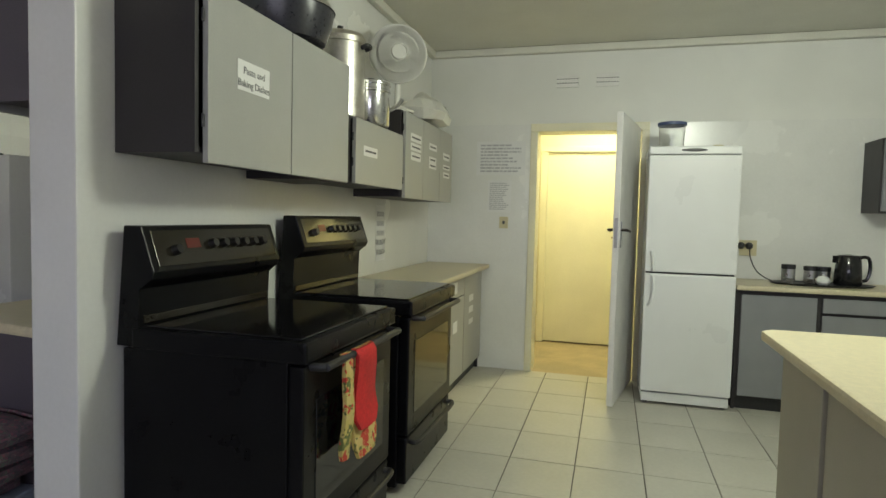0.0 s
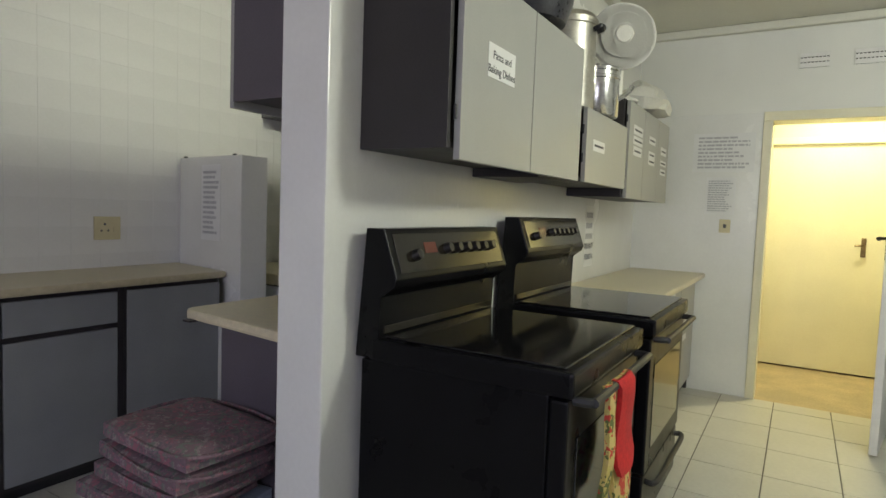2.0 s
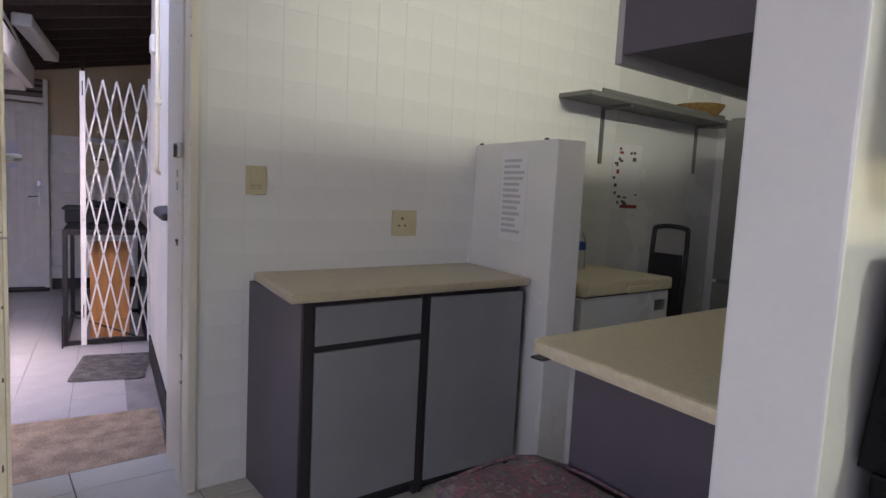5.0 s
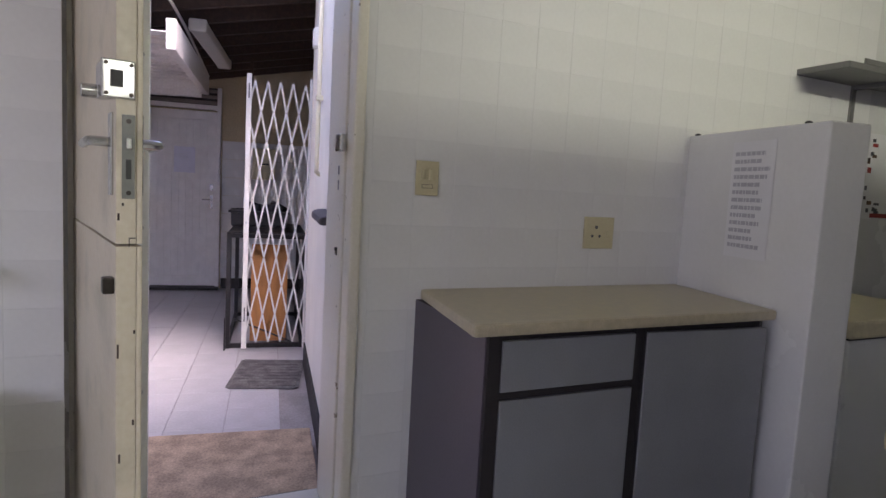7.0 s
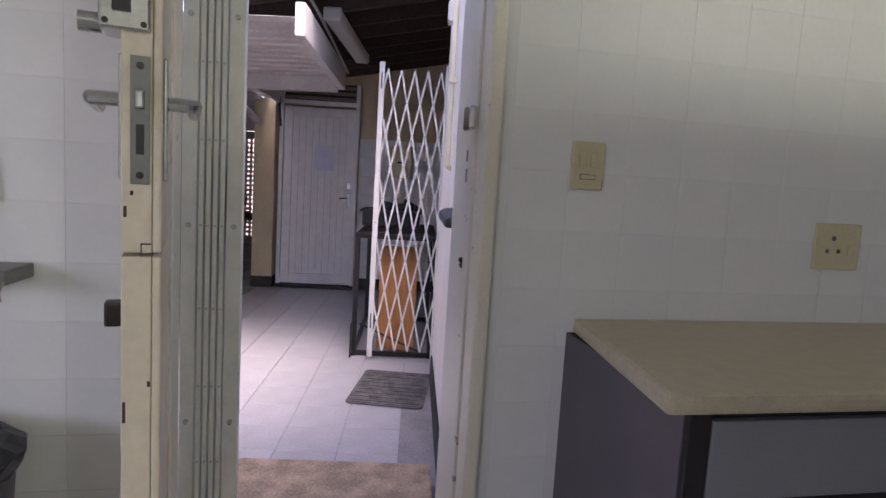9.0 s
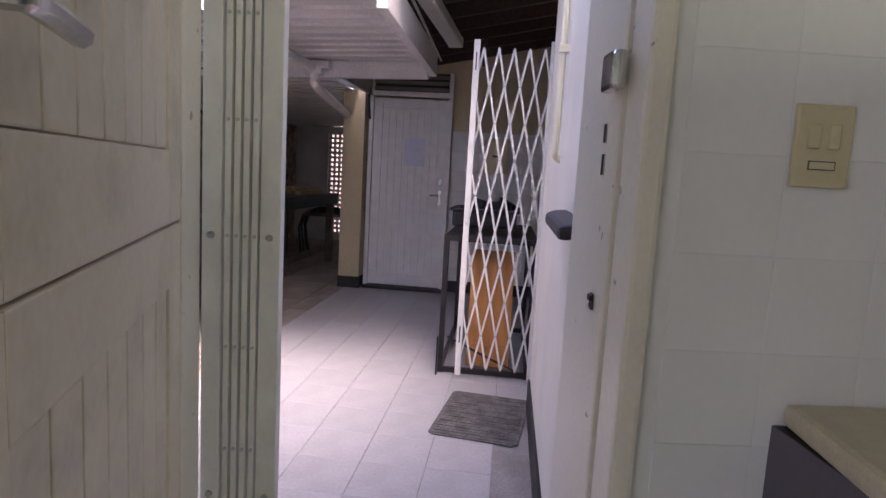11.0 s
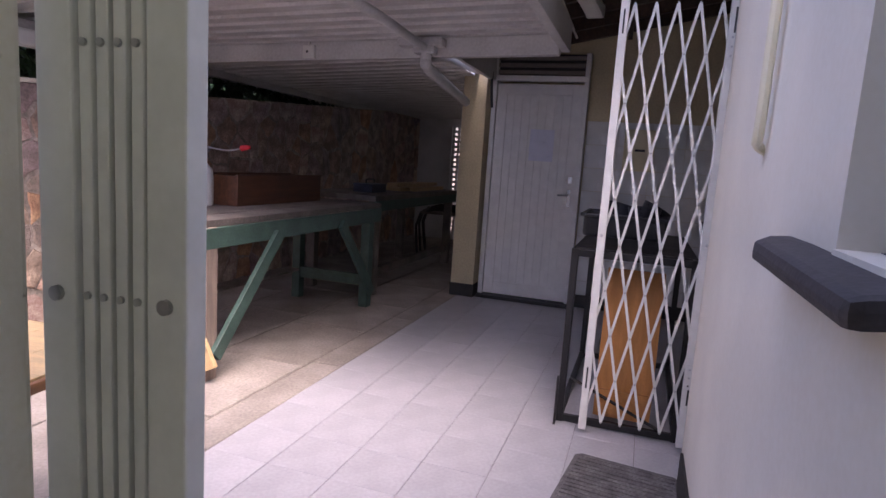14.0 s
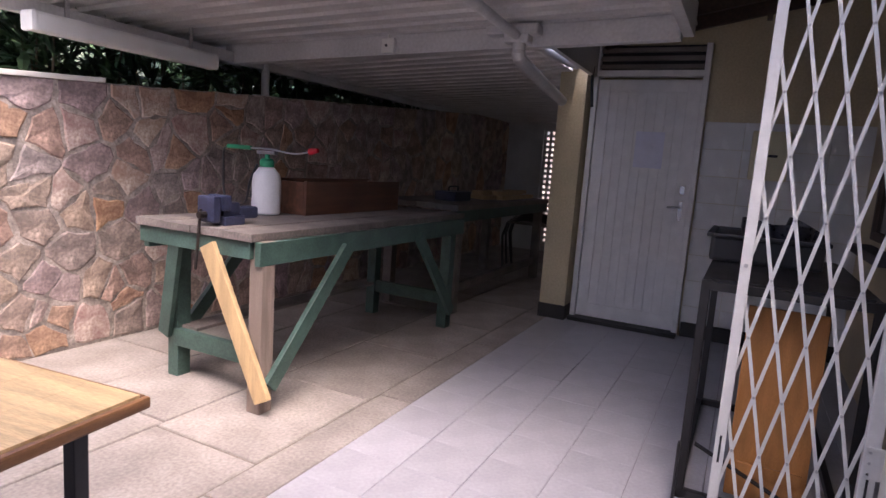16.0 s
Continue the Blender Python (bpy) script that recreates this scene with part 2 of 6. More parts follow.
M = {
    "grout": make_material("grout", (0.16, 0.15, 0.13), 0.9),
    "floor_tile": make_material("floor_tile", (0.50, 0.485, 0.43), 0.38, vary=0.04, scale=3, fine=40, bump=0.012, random_by=0.03),
    "wall": make_material("wall_paint", (0.74, 0.74, 0.71), 0.55, vary=0.04, scale=2, fine=120, bump=0.12),
    "wall_tile": make_material("painted_wall_tile", (0.76, 0.76, 0.74), 0.42, vary=0.04, scale=2, fine=60, bump=0.08),
    "gloss": make_material("gloss_paint", (0.76, 0.76, 0.74), 0.25, vary=0.04, scale=2, fine=60, bump=0.06),
    "ceiling": make_material("ceiling_paint", (0.66, 0.65, 0.58), 0.7, vary=0.05, scale=1.5, fine=90, bump=0.1),
    "cream": make_material("cream_paint", (0.74, 0.68, 0.48), 0.5, vary=0.05, scale=2, fine=80, bump=0.1),
    "corridor_floor": make_material("vinyl", (0.45, 0.36, 0.22), 0.45, vary=0.15, scale=4),
    "grey_door": make_material("grey_laminate", (0.36, 0.36, 0.345), 0.42, vary=0.03, scale=8, fine=200, bump=0.03),
    # Darker, slightly bluer version of the grey door laminate.
    "grey_darker": make_material("blue_grey_laminate", (0.25, 0.255, 0.27), 0.4, vary=0.05, scale=5, fine=200, bump=0.03),
    "carcass": make_material("dark_brown_laminate", (0.028, 0.024, 0.026), 0.5, vary=0.1, scale=6, fine=150, bump=0.04),
    "end_panel": make_material("plum_grey_laminate", (0.10, 0.085, 0.105), 0.42, vary=0.06, scale=6, fine=150, bump=0.03),
    "counter": make_material("cream_laminate", (0.62, 0.55, 0.38), 0.35, vary=0.07, scale=40, fine=260, bump=0.03),
    # The counter's cream laminate again, a fifth darker.
    "counter_darker": make_material("darker_cream_laminate", (0.50, 0.44, 0.31), 0.35, vary=0.08, scale=30, fine=260, bump=0.03),
    "stove": make_material("black_enamel", (0.006, 0.006, 0.007), 0.3, vary=0.1, scale=8, bump=0.02, spec=0.14),
    "hob": make_material("ceramic_glass", (0.008, 0.008, 0.009), 0.06, vary=0.05, bump=0.0),
    "fridge": make_material("white_enamel", (0.74, 0.75, 0.75), 0.3, vary=0.02, scale=3, fine=200, bump=0.02),
    "white": make_material("white_gloss", (0.76, 0.75, 0.74), 0.35, vary=0.05, scale=9, fine=60, bump=0.08),
    "dark": make_material("black_plastic", (0.02, 0.02, 0.022), 0.45, vary=0.15),
    "chrome": make_material("worn_chrome", (0.62, 0.62, 0.62), 0.18, metal=1.0, vary=0.1, scale=30),
    "steel": make_material("steel", (0.5, 0.5, 0.5), 0.3, metal=1.0, vary=0.08, scale=20),
    "concrete": make_material("concrete_slab", (0.32, 0.28, 0.245), 0.85, vary=0.18, scale=3, fine=60, bump=0.35, bump_depth=0.004, random_by=0.08),
    "slab_joint": make_material("slab_joint", (0.2, 0.17, 0.14), 0.95, vary=0.2),
    "yard_tile": make_material("yard_tile", (0.37, 0.36, 0.38), 0.32, vary=0.08, scale=5, fine=60, bump=0.05, random_by=0.05),
    "stone_mortar": make_material("mortar", (0.46, 0.39, 0.33), 0.95, vary=0.3, scale=8, fine=60, bump=0.5, bump_depth=0.006),
    "roof_white": make_material("white_roof_sheet", (0.60, 0.585, 0.57), 0.45, vary=0.1, scale=3, fine=50, bump=0.05),
    "yard_wall": make_material("yard_cream_paint", (0.55, 0.47, 0.30), 0.6, vary=0.1, scale=2, fine=60, bump=0.2),
    "outer_wall": make_material("outer_white_paint", (0.82, 0.78, 0.69), 0.6, vary=0.06, scale=2, fine=60, bump=0.2),
    "wood_dark": make_material("dark_rafter", (0.06, 0.035, 0.025), 0.7, vary=0.25, scale=4, stretch=(1, 8, 8), bump=0.3),
    "pine": make_material("varnished_pine", (0.66, 0.46, 0.23), 0.38, vary=0.2, scale=3, fine=40, stretch=(12, 1, 12), bump=0.06),
    "green": make_material("green_paint", (0.055, 0.105, 0.085), 0.5, vary=0.2, scale=7, bump=0.15),
    "bench_top": make_material("worn_bench_boards", (0.20, 0.17, 0.15), 0.7, vary=0.25, scale=5, bump=0.3),
    "orange": make_material("orange_board", (0.48, 0.21, 0.06), 0.5, vary=0.15, scale=3, stretch=(8, 8, 1)),
    "mat": make_material("grey_mat", (0.14, 0.13, 0.13), 0.95, vary=0.3, scale=12, bump=0.4),
    "red": make_material("red_cloth", (0.55, 0.02, 0.02), 0.85, vary=0.15, scale=10, bump=0.3),
    "cushion": make_material("floral_cloth", (0.23, 0.13, 0.15), 0.9, vary=0.3, scale=14, second=(0.10, 0.07, 0.08), bump=0.4),
    "paper": make_material("paper", (0.74, 0.74, 0.74), 0.8, vary=0.03, scale=6, bump=0.02),
    "cream_plastic": make_material("cream_plastic", (0.60, 0.54, 0.34), 0.4, vary=0.04),
    "slate": make_material("dark_sill", (0.07, 0.06, 0.065), 0.7, vary=0.2, scale=15, bump=0.3),
    "skirt": make_material("dark_skirting", (0.025, 0.023, 0.022), 0.6, vary=0.2),
    "threshold": make_material("worn_screed", (0.42, 0.30, 0.20), 0.75, vary=0.25, scale=9, bump=0.3),
    "cream_gloss": make_material("cream_gloss_paint", (0.76, 0.72, 0.54), 0.35, vary=0.04, scale=3, fine=60, bump=0.06),
    "cream_door": make_material("cream_door_paint", (0.70, 0.62, 0.48), 0.4, vary=0.07, scale=5, fine=70, bump=0.1, second=(0.50, 0.45, 0.33), spread=(0.28, 0.5)),
    "chipped_white": make_material("chipped_white_paint", (0.74, 0.70, 0.60), 0.4, vary=0.08, scale=26, fine=90, bump=0.2, second=(0.34, 0.29, 0.21), spread=(0.27, 0.31)),
    "gate_white": make_material("white_gate_paint", (0.70, 0.69, 0.66), 0.38, vary=0.05, scale=12, fine=70, bump=0.06),
    "brass": make_material("worn_brass", (0.30, 0.22, 0.12), 0.35, metal=1.0, vary=0.15, scale=30),
    "ink": make_material("ink", (0.10, 0.10, 0.11), 0.8, vary=0.05, bump=0),
    "grey_ink": make_material("grey_ink", (0.06, 0.06, 0.06), 0.3, vary=0.05, bump=0),
    # Warm tint puts the yellow corridor's reflection into the black panel colour.
    "stove_panel": make_material("black_panel_gold_reflection", (0.035, 0.03, 0.022), 0.12, vary=0.05, bump=0, metal=0.4),
    "stove_knob": make_material("stove_knob", (0.015, 0.014, 0.014), 0.3, vary=0.1),
    "clock_red": make_material("clock_window", (0.12, 0.02, 0.015), 0.25, vary=0.05, bump=0),
    "dark_pan": make_material("speckled_enamel", (0.03, 0.03, 0.04), 0.3, vary=0.2, scale=60),
    "aluminium": make_material("brushed_aluminium", (0.62, 0.60, 0.55), 0.35, metal=1.0, vary=0.08, scale=20),
    "white_plastic": make_material("white_plastic", (0.72, 0.71, 0.66), 0.4, vary=0.04),
    "blade": make_material("pale_blade", (0.74, 0.74, 0.68), 0.35, vary=0.04),
    "bag": make_material("plastic_film", (0.66, 0.65, 0.60), 0.3, vary=0.05, scale=9),
    "clear": glass_material("clear_plastic", (0.92, 0.93, 0.92), 0.12),
    "smoke_glass": glass_material("smoked_glass", (0.25, 0.24, 0.24), 0.05),
    "blue_lid": make_material("blue_lid", (0.06, 0.09, 0.20), 0.4, vary=0.05),
    "blue_label": make_material("blue_label", (0.04, 0.10, 0.38), 0.4, vary=0.05),
    "dark_metal": make_material("dark_metal", (0.06, 0.05, 0.045), 0.4, metal=0.8, vary=0.15),
    "dark_gloss": make_material("gloss_black_plastic", (0.012, 0.012, 0.013), 0.18, vary=0.05, bump=0.02),
    "beige_door": make_material("beige_laminate", (0.42, 0.39, 0.32), 0.45, vary=0.04, scale=7, fine=200, bump=0.03),
    "grey_metal": make_material("grey_steel_paint", (0.20, 0.20, 0.19), 0.4, vary=0.06, scale=7, metal=0.3),
    "straw": make_material("straw_weave", (0.38, 0.23, 0.08), 0.8, vary=0.25, scale=40, stretch=(1, 1, 4), bump=0.5, bump_depth=0.004),
    "crate": make_material("pale_blue_plastic", (0.36, 0.42, 0.50), 0.45, vary=0.05),
    "red_print": make_material("red_print", (0.35, 0.05, 0.04), 0.7, vary=0.1),
    "brown_print": make_material("brown_print", (0.16, 0.10, 0.06), 0.7, vary=0.2, scale=30),
    "green_print": make_material("green_print", (0.12, 0.17, 0.06), 0.7, vary=0.2, scale=30),
    "bin_grey": make_material("grey_bin_plastic", (0.10, 0.105, 0.12), 0.5, vary=0.08),
    "earth": make_material("earth", (0.13, 0.10, 0.07), 0.95, vary=0.25, scale=3),
    "yard_joint": make_material("yard_joint", (0.26, 0.24, 0.24), 0.8, vary=0.15),
}


def pattern_material(name, colours, scale, edge=0.5, rough=0.85, kind="voronoi"):
    """Printed cloth: cells of several colours over a ground."""
    m = bpy.data.materials.new(name)
    m.use_nodes = True
    nt = m.node_tree
    b = nt.nodes["Principled BSDF"]
    co, vo, ramp, no = (nt.nodes.new(x) for x in ("ShaderNodeTexCoord", "ShaderNodeTexVoronoi", "ShaderNodeValToRGB", "ShaderNodeTexNoise"))
    vo.inputs["Scale"].default_value = scale
    no.inputs["Scale"].default_value = scale * 0.9
    no.inputs["Detail"].default_value = 4
    add = nt.nodes.new("ShaderNodeMix")
    add.data_type, add.blend_type = "RGBA", "LINEAR_LIGHT"
    add.inputs["Factor"].default_value = 0.10
    nt.links.new(co.outputs["Object"], add.inputs["A"])
    nt.links.new(no.outputs["Color"], add.inputs["B"])
    nt.links.new(co.outputs["Object"], no.inputs["Vector"])
    nt.links.new(add.outputs["Result"], vo.inputs["Vector"])
    sep = nt.nodes.new("ShaderNodeSeparateColor")
    nt.links.new(vo.outputs["Color"], sep.inputs["Color"])
    nt.links.new(sep.outputs["Red"], ramp.inputs["Fac"])
    ramp.color_ramp.interpolation = "CONSTANT"
    for k, c in enumerate(colours):
        e = ramp.color_ramp.elements[k] if k < 2 else ramp.color_ramp.elements.new(k / len(colours))
        e.position, e.color = k / len(colours), (*c, 1)
    mix = nt.nodes.new("ShaderNodeMix")
    mix.data_type = "RGBA"
    st = nt.nodes.new("ShaderNodeMath")
    st.operation, st.inputs[1].default_value = "GREATER_THAN", edge
    nt.links.new(vo.outputs["Distance"], st.inputs[0])
    nt.links.new(st.outputs[0], mix.inputs["Factor"])
    nt.links.new(ramp.outputs["Color"], mix.inputs["A"])
    mix.inputs["B"].default_value = (*colours[0], 1)
    nt.links.new(mix.outputs["Result"], b.inputs["Base Color"])
    b.inputs["Roughness"].default_value = rough
    bp = nt.nodes.new("ShaderNodeBump")
    bp.inputs["Strength"].default_value, bp.inputs["Distance"].default_value = 0.25, 0.003
    nt.links.new(no.outputs["Fac"], bp.inputs["Height"])
    nt.links.new(bp.outputs["Normal"], b.inputs["Normal"])
    return m


def check_material(name, ground, line, step):
    """Thin woven lines crossing every step metres, on cloth that hangs in the y-z plane."""
    m = make_material(name, ground, 0.9, vary=0.03)
    nt = m.node_tree
    b = nt.nodes["Principled BSDF"]
    co, sp, mx = (nt.nodes.new(x) for x in ("ShaderNodeTexCoord", "ShaderNodeSeparateXYZ", "ShaderNodeMix"))
    nt.links.new(co.outputs["Object"], sp.inputs["Vector"])
    hits = []
    for axis in ("Y", "Z"):
        w, g = nt.nodes.new("ShaderNodeMath"), nt.nodes.new("ShaderNodeMath")
        w.operation, w.inputs[1].default_value = "PINGPONG", step / 2
        g.operation, g.inputs[1].default_value = "LESS_THAN", step * 0.08
        nt.links.new(sp.outputs[axis], w.inputs[0])
        nt.links.new(w.outputs[0], g.inputs[0])
        hits.append(g)
    top = nt.nodes.new("ShaderNodeMath")
    top.operation = "MAXIMUM"
    for k in (0, 1):
        nt.links.new(hits[k].outputs[0], top.inputs[k])
    mx.data_type = "RGBA"
    mx.inputs["A"].default_value, mx.inputs["B"].default_value = (*ground, 1), (*line, 1)
    nt.links.new(top.outputs[0], mx.inputs["Factor"])
    nt.links.new(mx.outputs["Result"], b.inputs["Base Color"])
    return m


M["cushion"] = pattern_material("floral_cloth", ((0.16, 0.10, 0.12), (0.26, 0.10, 0.13), (0.24, 0.19, 0.20), (0.10, 0.09, 0.10), (0.13, 0.15, 0.13), (0.20, 0.12, 0.15)), 34, 0.62)
M["glove_print"] = pattern_material("glove_print", ((0.50, 0.40, 0.12), (0.50, 0.05, 0.03), (0.12, 0.14, 0.04), (0.55, 0.42, 0.16)), 26, 0.6)
M["check"] = check_material("checked_cloth", (0.62, 0.62, 0.66), (0.10, 0.11, 0.16), 0.016)


def stone_material(name, by_island):
    """Field stone: each one of its own tone between grey, buff, rust and mauve."""
    m = make_material(name, (0.50, 0.46, 0.42), 0.9, vary=0.45, scale=7, fine=60, bump=0.6, bump_depth=0.008)
    nt = m.node_tree
    b = nt.nodes["Principled BSDF"]
    src = nt.nodes.new("ShaderNodeNewGeometry" if by_island else "ShaderNodeObjectInfo")
    ramp = nt.nodes.new("ShaderNodeValToRGB")
    tones = ((0.0, (0.36, 0.31, 0.31)), (0.2, (0.52, 0.42, 0.33)), (0.38, (0.42, 0.33, 0.33)), (0.55, (0.55, 0.37, 0.23)), (0.7, (0.46, 0.36, 0.38)), (0.85, (0.62, 0.54, 0.46)), (1.0, (0.34, 0.30, 0.32)))
    for k, (p, c) in enumerate(tones):
        e = ramp.color_ramp.elements[k] if k < 2 else ramp.color_ramp.elements.new(p)
        e.position, e.color = p, (*c, 1)
    nt.links.new(src.outputs["Random Per Island" if by_island else "Random"], ramp.inputs["Fac"])
    old = b.inputs["Base Color"].links[0].from_socket
    mix = nt.nodes.new("ShaderNodeMix")
    mix.data_type, mix.blend_type = "RGBA", "OVERLAY"
    mix.inputs["Factor"].default_value = 0.75
    nt.links.new(ramp.outputs["Color"], mix.inputs["A"])
    nt.links.new(old, mix.inputs["B"])
    nt.links.new(mix.outputs["Result"], b.inputs["Base Color"])
    return m


M["stone"] = stone_material("field_stone", False)
M["stone_rest"] = stone_material("field_stone_far", True)
M["leaf"] = make_material("dark_leaf", (0.07, 0.13, 0.045), 0.45, vary=0.25, scale=2.5, fine=30, bump=0, second=(0.02, 0.045, 0.02))
M["bark"] = make_material("thin_bark", (0.11, 0.08, 0.05), 0.9, vary=0.2)
M["clear_pane"] = glass_material("window_pane", (0.9, 0.93, 0.92), 0.02)
M["blue_paper"] = make_material("sleeved_paper", (0.66, 0.67, 0.78), 0.3, vary=0.05, scale=8, bump=0.02)
M["louvre"] = make_material("louvre_grey", (0.20, 0.17, 0.15), 0.6, vary=0.1)
M["black_paint"] = make_material("black_paint", (0.018, 0.017, 0.018), 0.45, vary=0.15, scale=9)
M["weathered"] = make_material("weathered_timber", (0.26, 0.20, 0.16), 0.8, vary=0.2, scale=3, stretch=(10, 10, 1), bump=0.3)
M["raw_pine"] = make_material("raw_pine", (0.52, 0.36, 0.18), 0.65, vary=0.15, scale=3, stretch=(10, 10, 1), bump=0.12)
M["pine_dark"] = make_material("edge_pine", (0.28, 0.13, 0.05), 0.4, vary=0.2, scale=4, stretch=(1, 10, 10))
M["vice_blue"] = make_material("vice_enamel", (0.03, 0.035, 0.07), 0.4, vary=0.2, scale=20)
M["milky"] = make_material("milky_plastic", (0.62, 0.62, 0.62), 0.35, vary=0.05)
M["green_plastic"] = make_material("green_plastic", (0.01, 0.22, 0.10), 0.4, vary=0.05)
M["red_plastic"] = make_material("red_plastic", (0.45, 0.01, 0.02), 0.4, vary=0.05)
M["grey_plastic"] = make_material("grey_plastic", (0.20, 0.19, 0.20), 0.45, vary=0.05)
M["box_brown"] = make_material("box_varnish", (0.13, 0.055, 0.03), 0.45, vary=0.25, scale=3, stretch=(1, 8, 8))
M["alcove_tile"] = make_material("alcove_tile", (0.64, 0.64, 0.63), 0.25, vary=0.04, random_by=0.03)
M["pale_print"] = make_material("pale_print", (0.46, 0.46, 0.49), 0.8, vary=0.05, bump=0)

# ---- large structure: the house ----
NORTH, PART_E, PART_W, WEST, CEIL, ZP = 4.65, -1.252, -1.43, -3.36, 2.67, -0.11
DOOR_L, DOOR_R = -0.325, 0.48
floor = solid("floor", boxes([(-3.42, 3.2, -3.0, NORTH, -0.2, -0.006), (-3.80, -3.42, -0.1, 0.66, -0.2, -0.006)]), M["grout"], "cream ceramic tiles with grey grout joints", "floor")
solid("ceiling", box(-3.9, 3.4, -3.2, NORTH + 2.6, CEIL, CEIL + 0.15), M["ceiling"], "pale cream painted plaster ceiling", "ceiling")
solid("cornice", boxes([(PART_E, 3.2, NORTH - 0.05, NORTH, CEIL - 0.06, CEIL - 0.002), (PART_E, PART_E + 0.05, 1.09, NORTH - 0.05, CEIL - 0.06, CEIL - 0.002)], 0.012), M["ceiling"], "narrow plaster cornice under the ceiling", "trim")
solid("wall_north", boxes([(PART_E, DOOR_L, NORTH, NORTH + 0.2, -0.1, CEIL), (DOOR_R, 3.4, NORTH, NORTH + 0.2, -0.1, CEIL), (DOOR_L, DOOR_R, NORTH, NORTH + 0.2, 1.99, CEIL)]), M["wall"], "matt grey-white painted kitchen wall", "wall")
solid("wall_dado", boxes([(PART_E, DOOR_L - 0.06, NORTH - 0.008, NORTH - 0.001, 0, 2.045), (DOOR_R + 0.06, 3.2, NORTH - 0.008, NORTH - 0.001, 0, 2.045)], 0.002), M["gloss"], "glossy white painted lower wall", "wall")
solid("wall_partition", box(PART_W, PART_E, 1.098, NORTH + 0.2, -0.1, CEIL, 0.006), M["gloss"], "white painted partition wall with an open end", "wall")
wall_west = solid("wall_west", boxes([(WEST - 0.34, WEST, 0.71, NORTH, -0.3, CEIL), (-3.86, WEST - 0.01, -0.165, 0.71, 2.10, CEIL)]), M["gloss"], "white painted tiled wall beside the back door", "wall")
wall_west_south = solid("wall_west_south", box(-3.86, -3.56, -3.0, -0.165, -0.3, CEIL), M["gloss"], "white painted tiled wall behind the open door", "wall")
solid("wall_scullery_north", box(WEST - 0.34, PART_W, NORTH, NORTH + 0.2, -0.1, CEIL), M["gloss"], "white painted scullery wall", "wall")
solid("wall_south", boxes([(-3.86, -1.6, -3.2, -3.0, -0.1, CEIL), (1.6, 3.4, -3.2, -3.0, -0.1, CEIL), (-1.6, 1.6, -3.2, -3.0, -0.1, 1.05), (-1.6, 1.6, -3.2, -3.0, 2.2, CEIL)]), M["wall"], "unseen white painted wall with an added wide window", "wall")
solid("wall_east", box(3.2, 3.4, -3.2, NORTH + 0.2, -0.1, CEIL), M["wall"], "white painted side wall", "wall")
solid("wall_nib", prism([(WEST, 2.14), (-2.68, 2.022), (-2.655, 2.185), (WEST, 2.31)], 0, 1.535, bevel=0.006), M["gloss"], "low white nib wall beside the freezer", "wall")
# corridor behind the kitchen door
solid("corridor_floor", box(-1.3, 3.4, NORTH, 7.0, -0.2, -0.003), M["corridor_floor"], "sandy beige vinyl corridor floor", "floor")
# The last box is an unseen backing that stops light under the door.
solid("wall_corridor", boxes([(-1.3, -0.44, 5.95, 6.1, -0.1, CEIL), (0.58, 1.6, 5.95, 6.1, -0.1, CEIL), (-0.44, 0.58, 5.95, 6.1, 2.0, CEIL), (-0.85, -0.75, NORTH + 0.2, 5.95, -0.1, CEIL), (1.2, 1.6, NORTH + 0.2, 5.95, -0.1, CEIL), (-0.5, 0.7, 6.1, 6.2, -0.1, CEIL)]), M["cream"], "cream painted corridor wall, unseen backing added behind its door", "wall")
solid("door_frame_corridor", boxes([(-0.44, -0.37, 5.90, 5.96, 0, 1.96), (0.51, 0.58, 5.90, 5.96, 0, 1.96), (-0.44, 0.58, 5.90, 5.96, 1.96, 2.02)], 0.006), M["cream_gloss"], "cream painted corridor door frame", "door frame")
t = thing("corridor_door", (-0.37, 5.93, 0.01), label="closed cream door at the end of corridor", category="door")
part("leaf", box(0, 0.88, 0, 0.04, 0, 1.95, 0.004), M["cream_gloss"], t)
knob = part("lock_plate", box(0.70, 0.735, -0.008, 0, 1.0, 1.16, 0.003), M["brass"], t)
part("handle", tube([(0.717, -0.008, 1.10), (0.717, -0.05, 1.10), (0.65, -0.055, 1.095)], 0.009), M["brass"], knob, smooth=True)
solid("door_frame_kitchen", boxes([(DOOR_L - 0.06, DOOR_L, NORTH - 0.02, NORTH + 0.21, 0, 1.985), (DOOR_R, DOOR_R + 0.06, NORTH - 0.02, NORTH + 0.21, 0, 1.985), (DOOR_L - 0.06, DOOR_R + 0.06, NORTH - 0.02, NORTH + 0.21, 1.985, 2.05)], 0.006), M["cream_gloss"], "cream painted kitchen door frame", "door frame")
# unseen window added behind the camera as a daylight source, kept plain
win = thing("added_window_south", (0, -3.1, 1.05), label="unseen wide window added for daylight, white steel frame", category="window", kind="structure")
part("window_frame", boxes([(-1.6, 1.6, -0.03, 0.03, 0, 0.05), (-1.6, 1.6, -0.03, 0.03, 1.10, 1.15), (-1.6, -1.55, -0.03, 0.03, 0.05, 1.10), (1.55, 1.6, -0.03, 0.03, 0.05, 1.10), (-0.02, 0.02, -0.03, 0.03, 0.05, 1.10)], 0.004), M["white"], win)

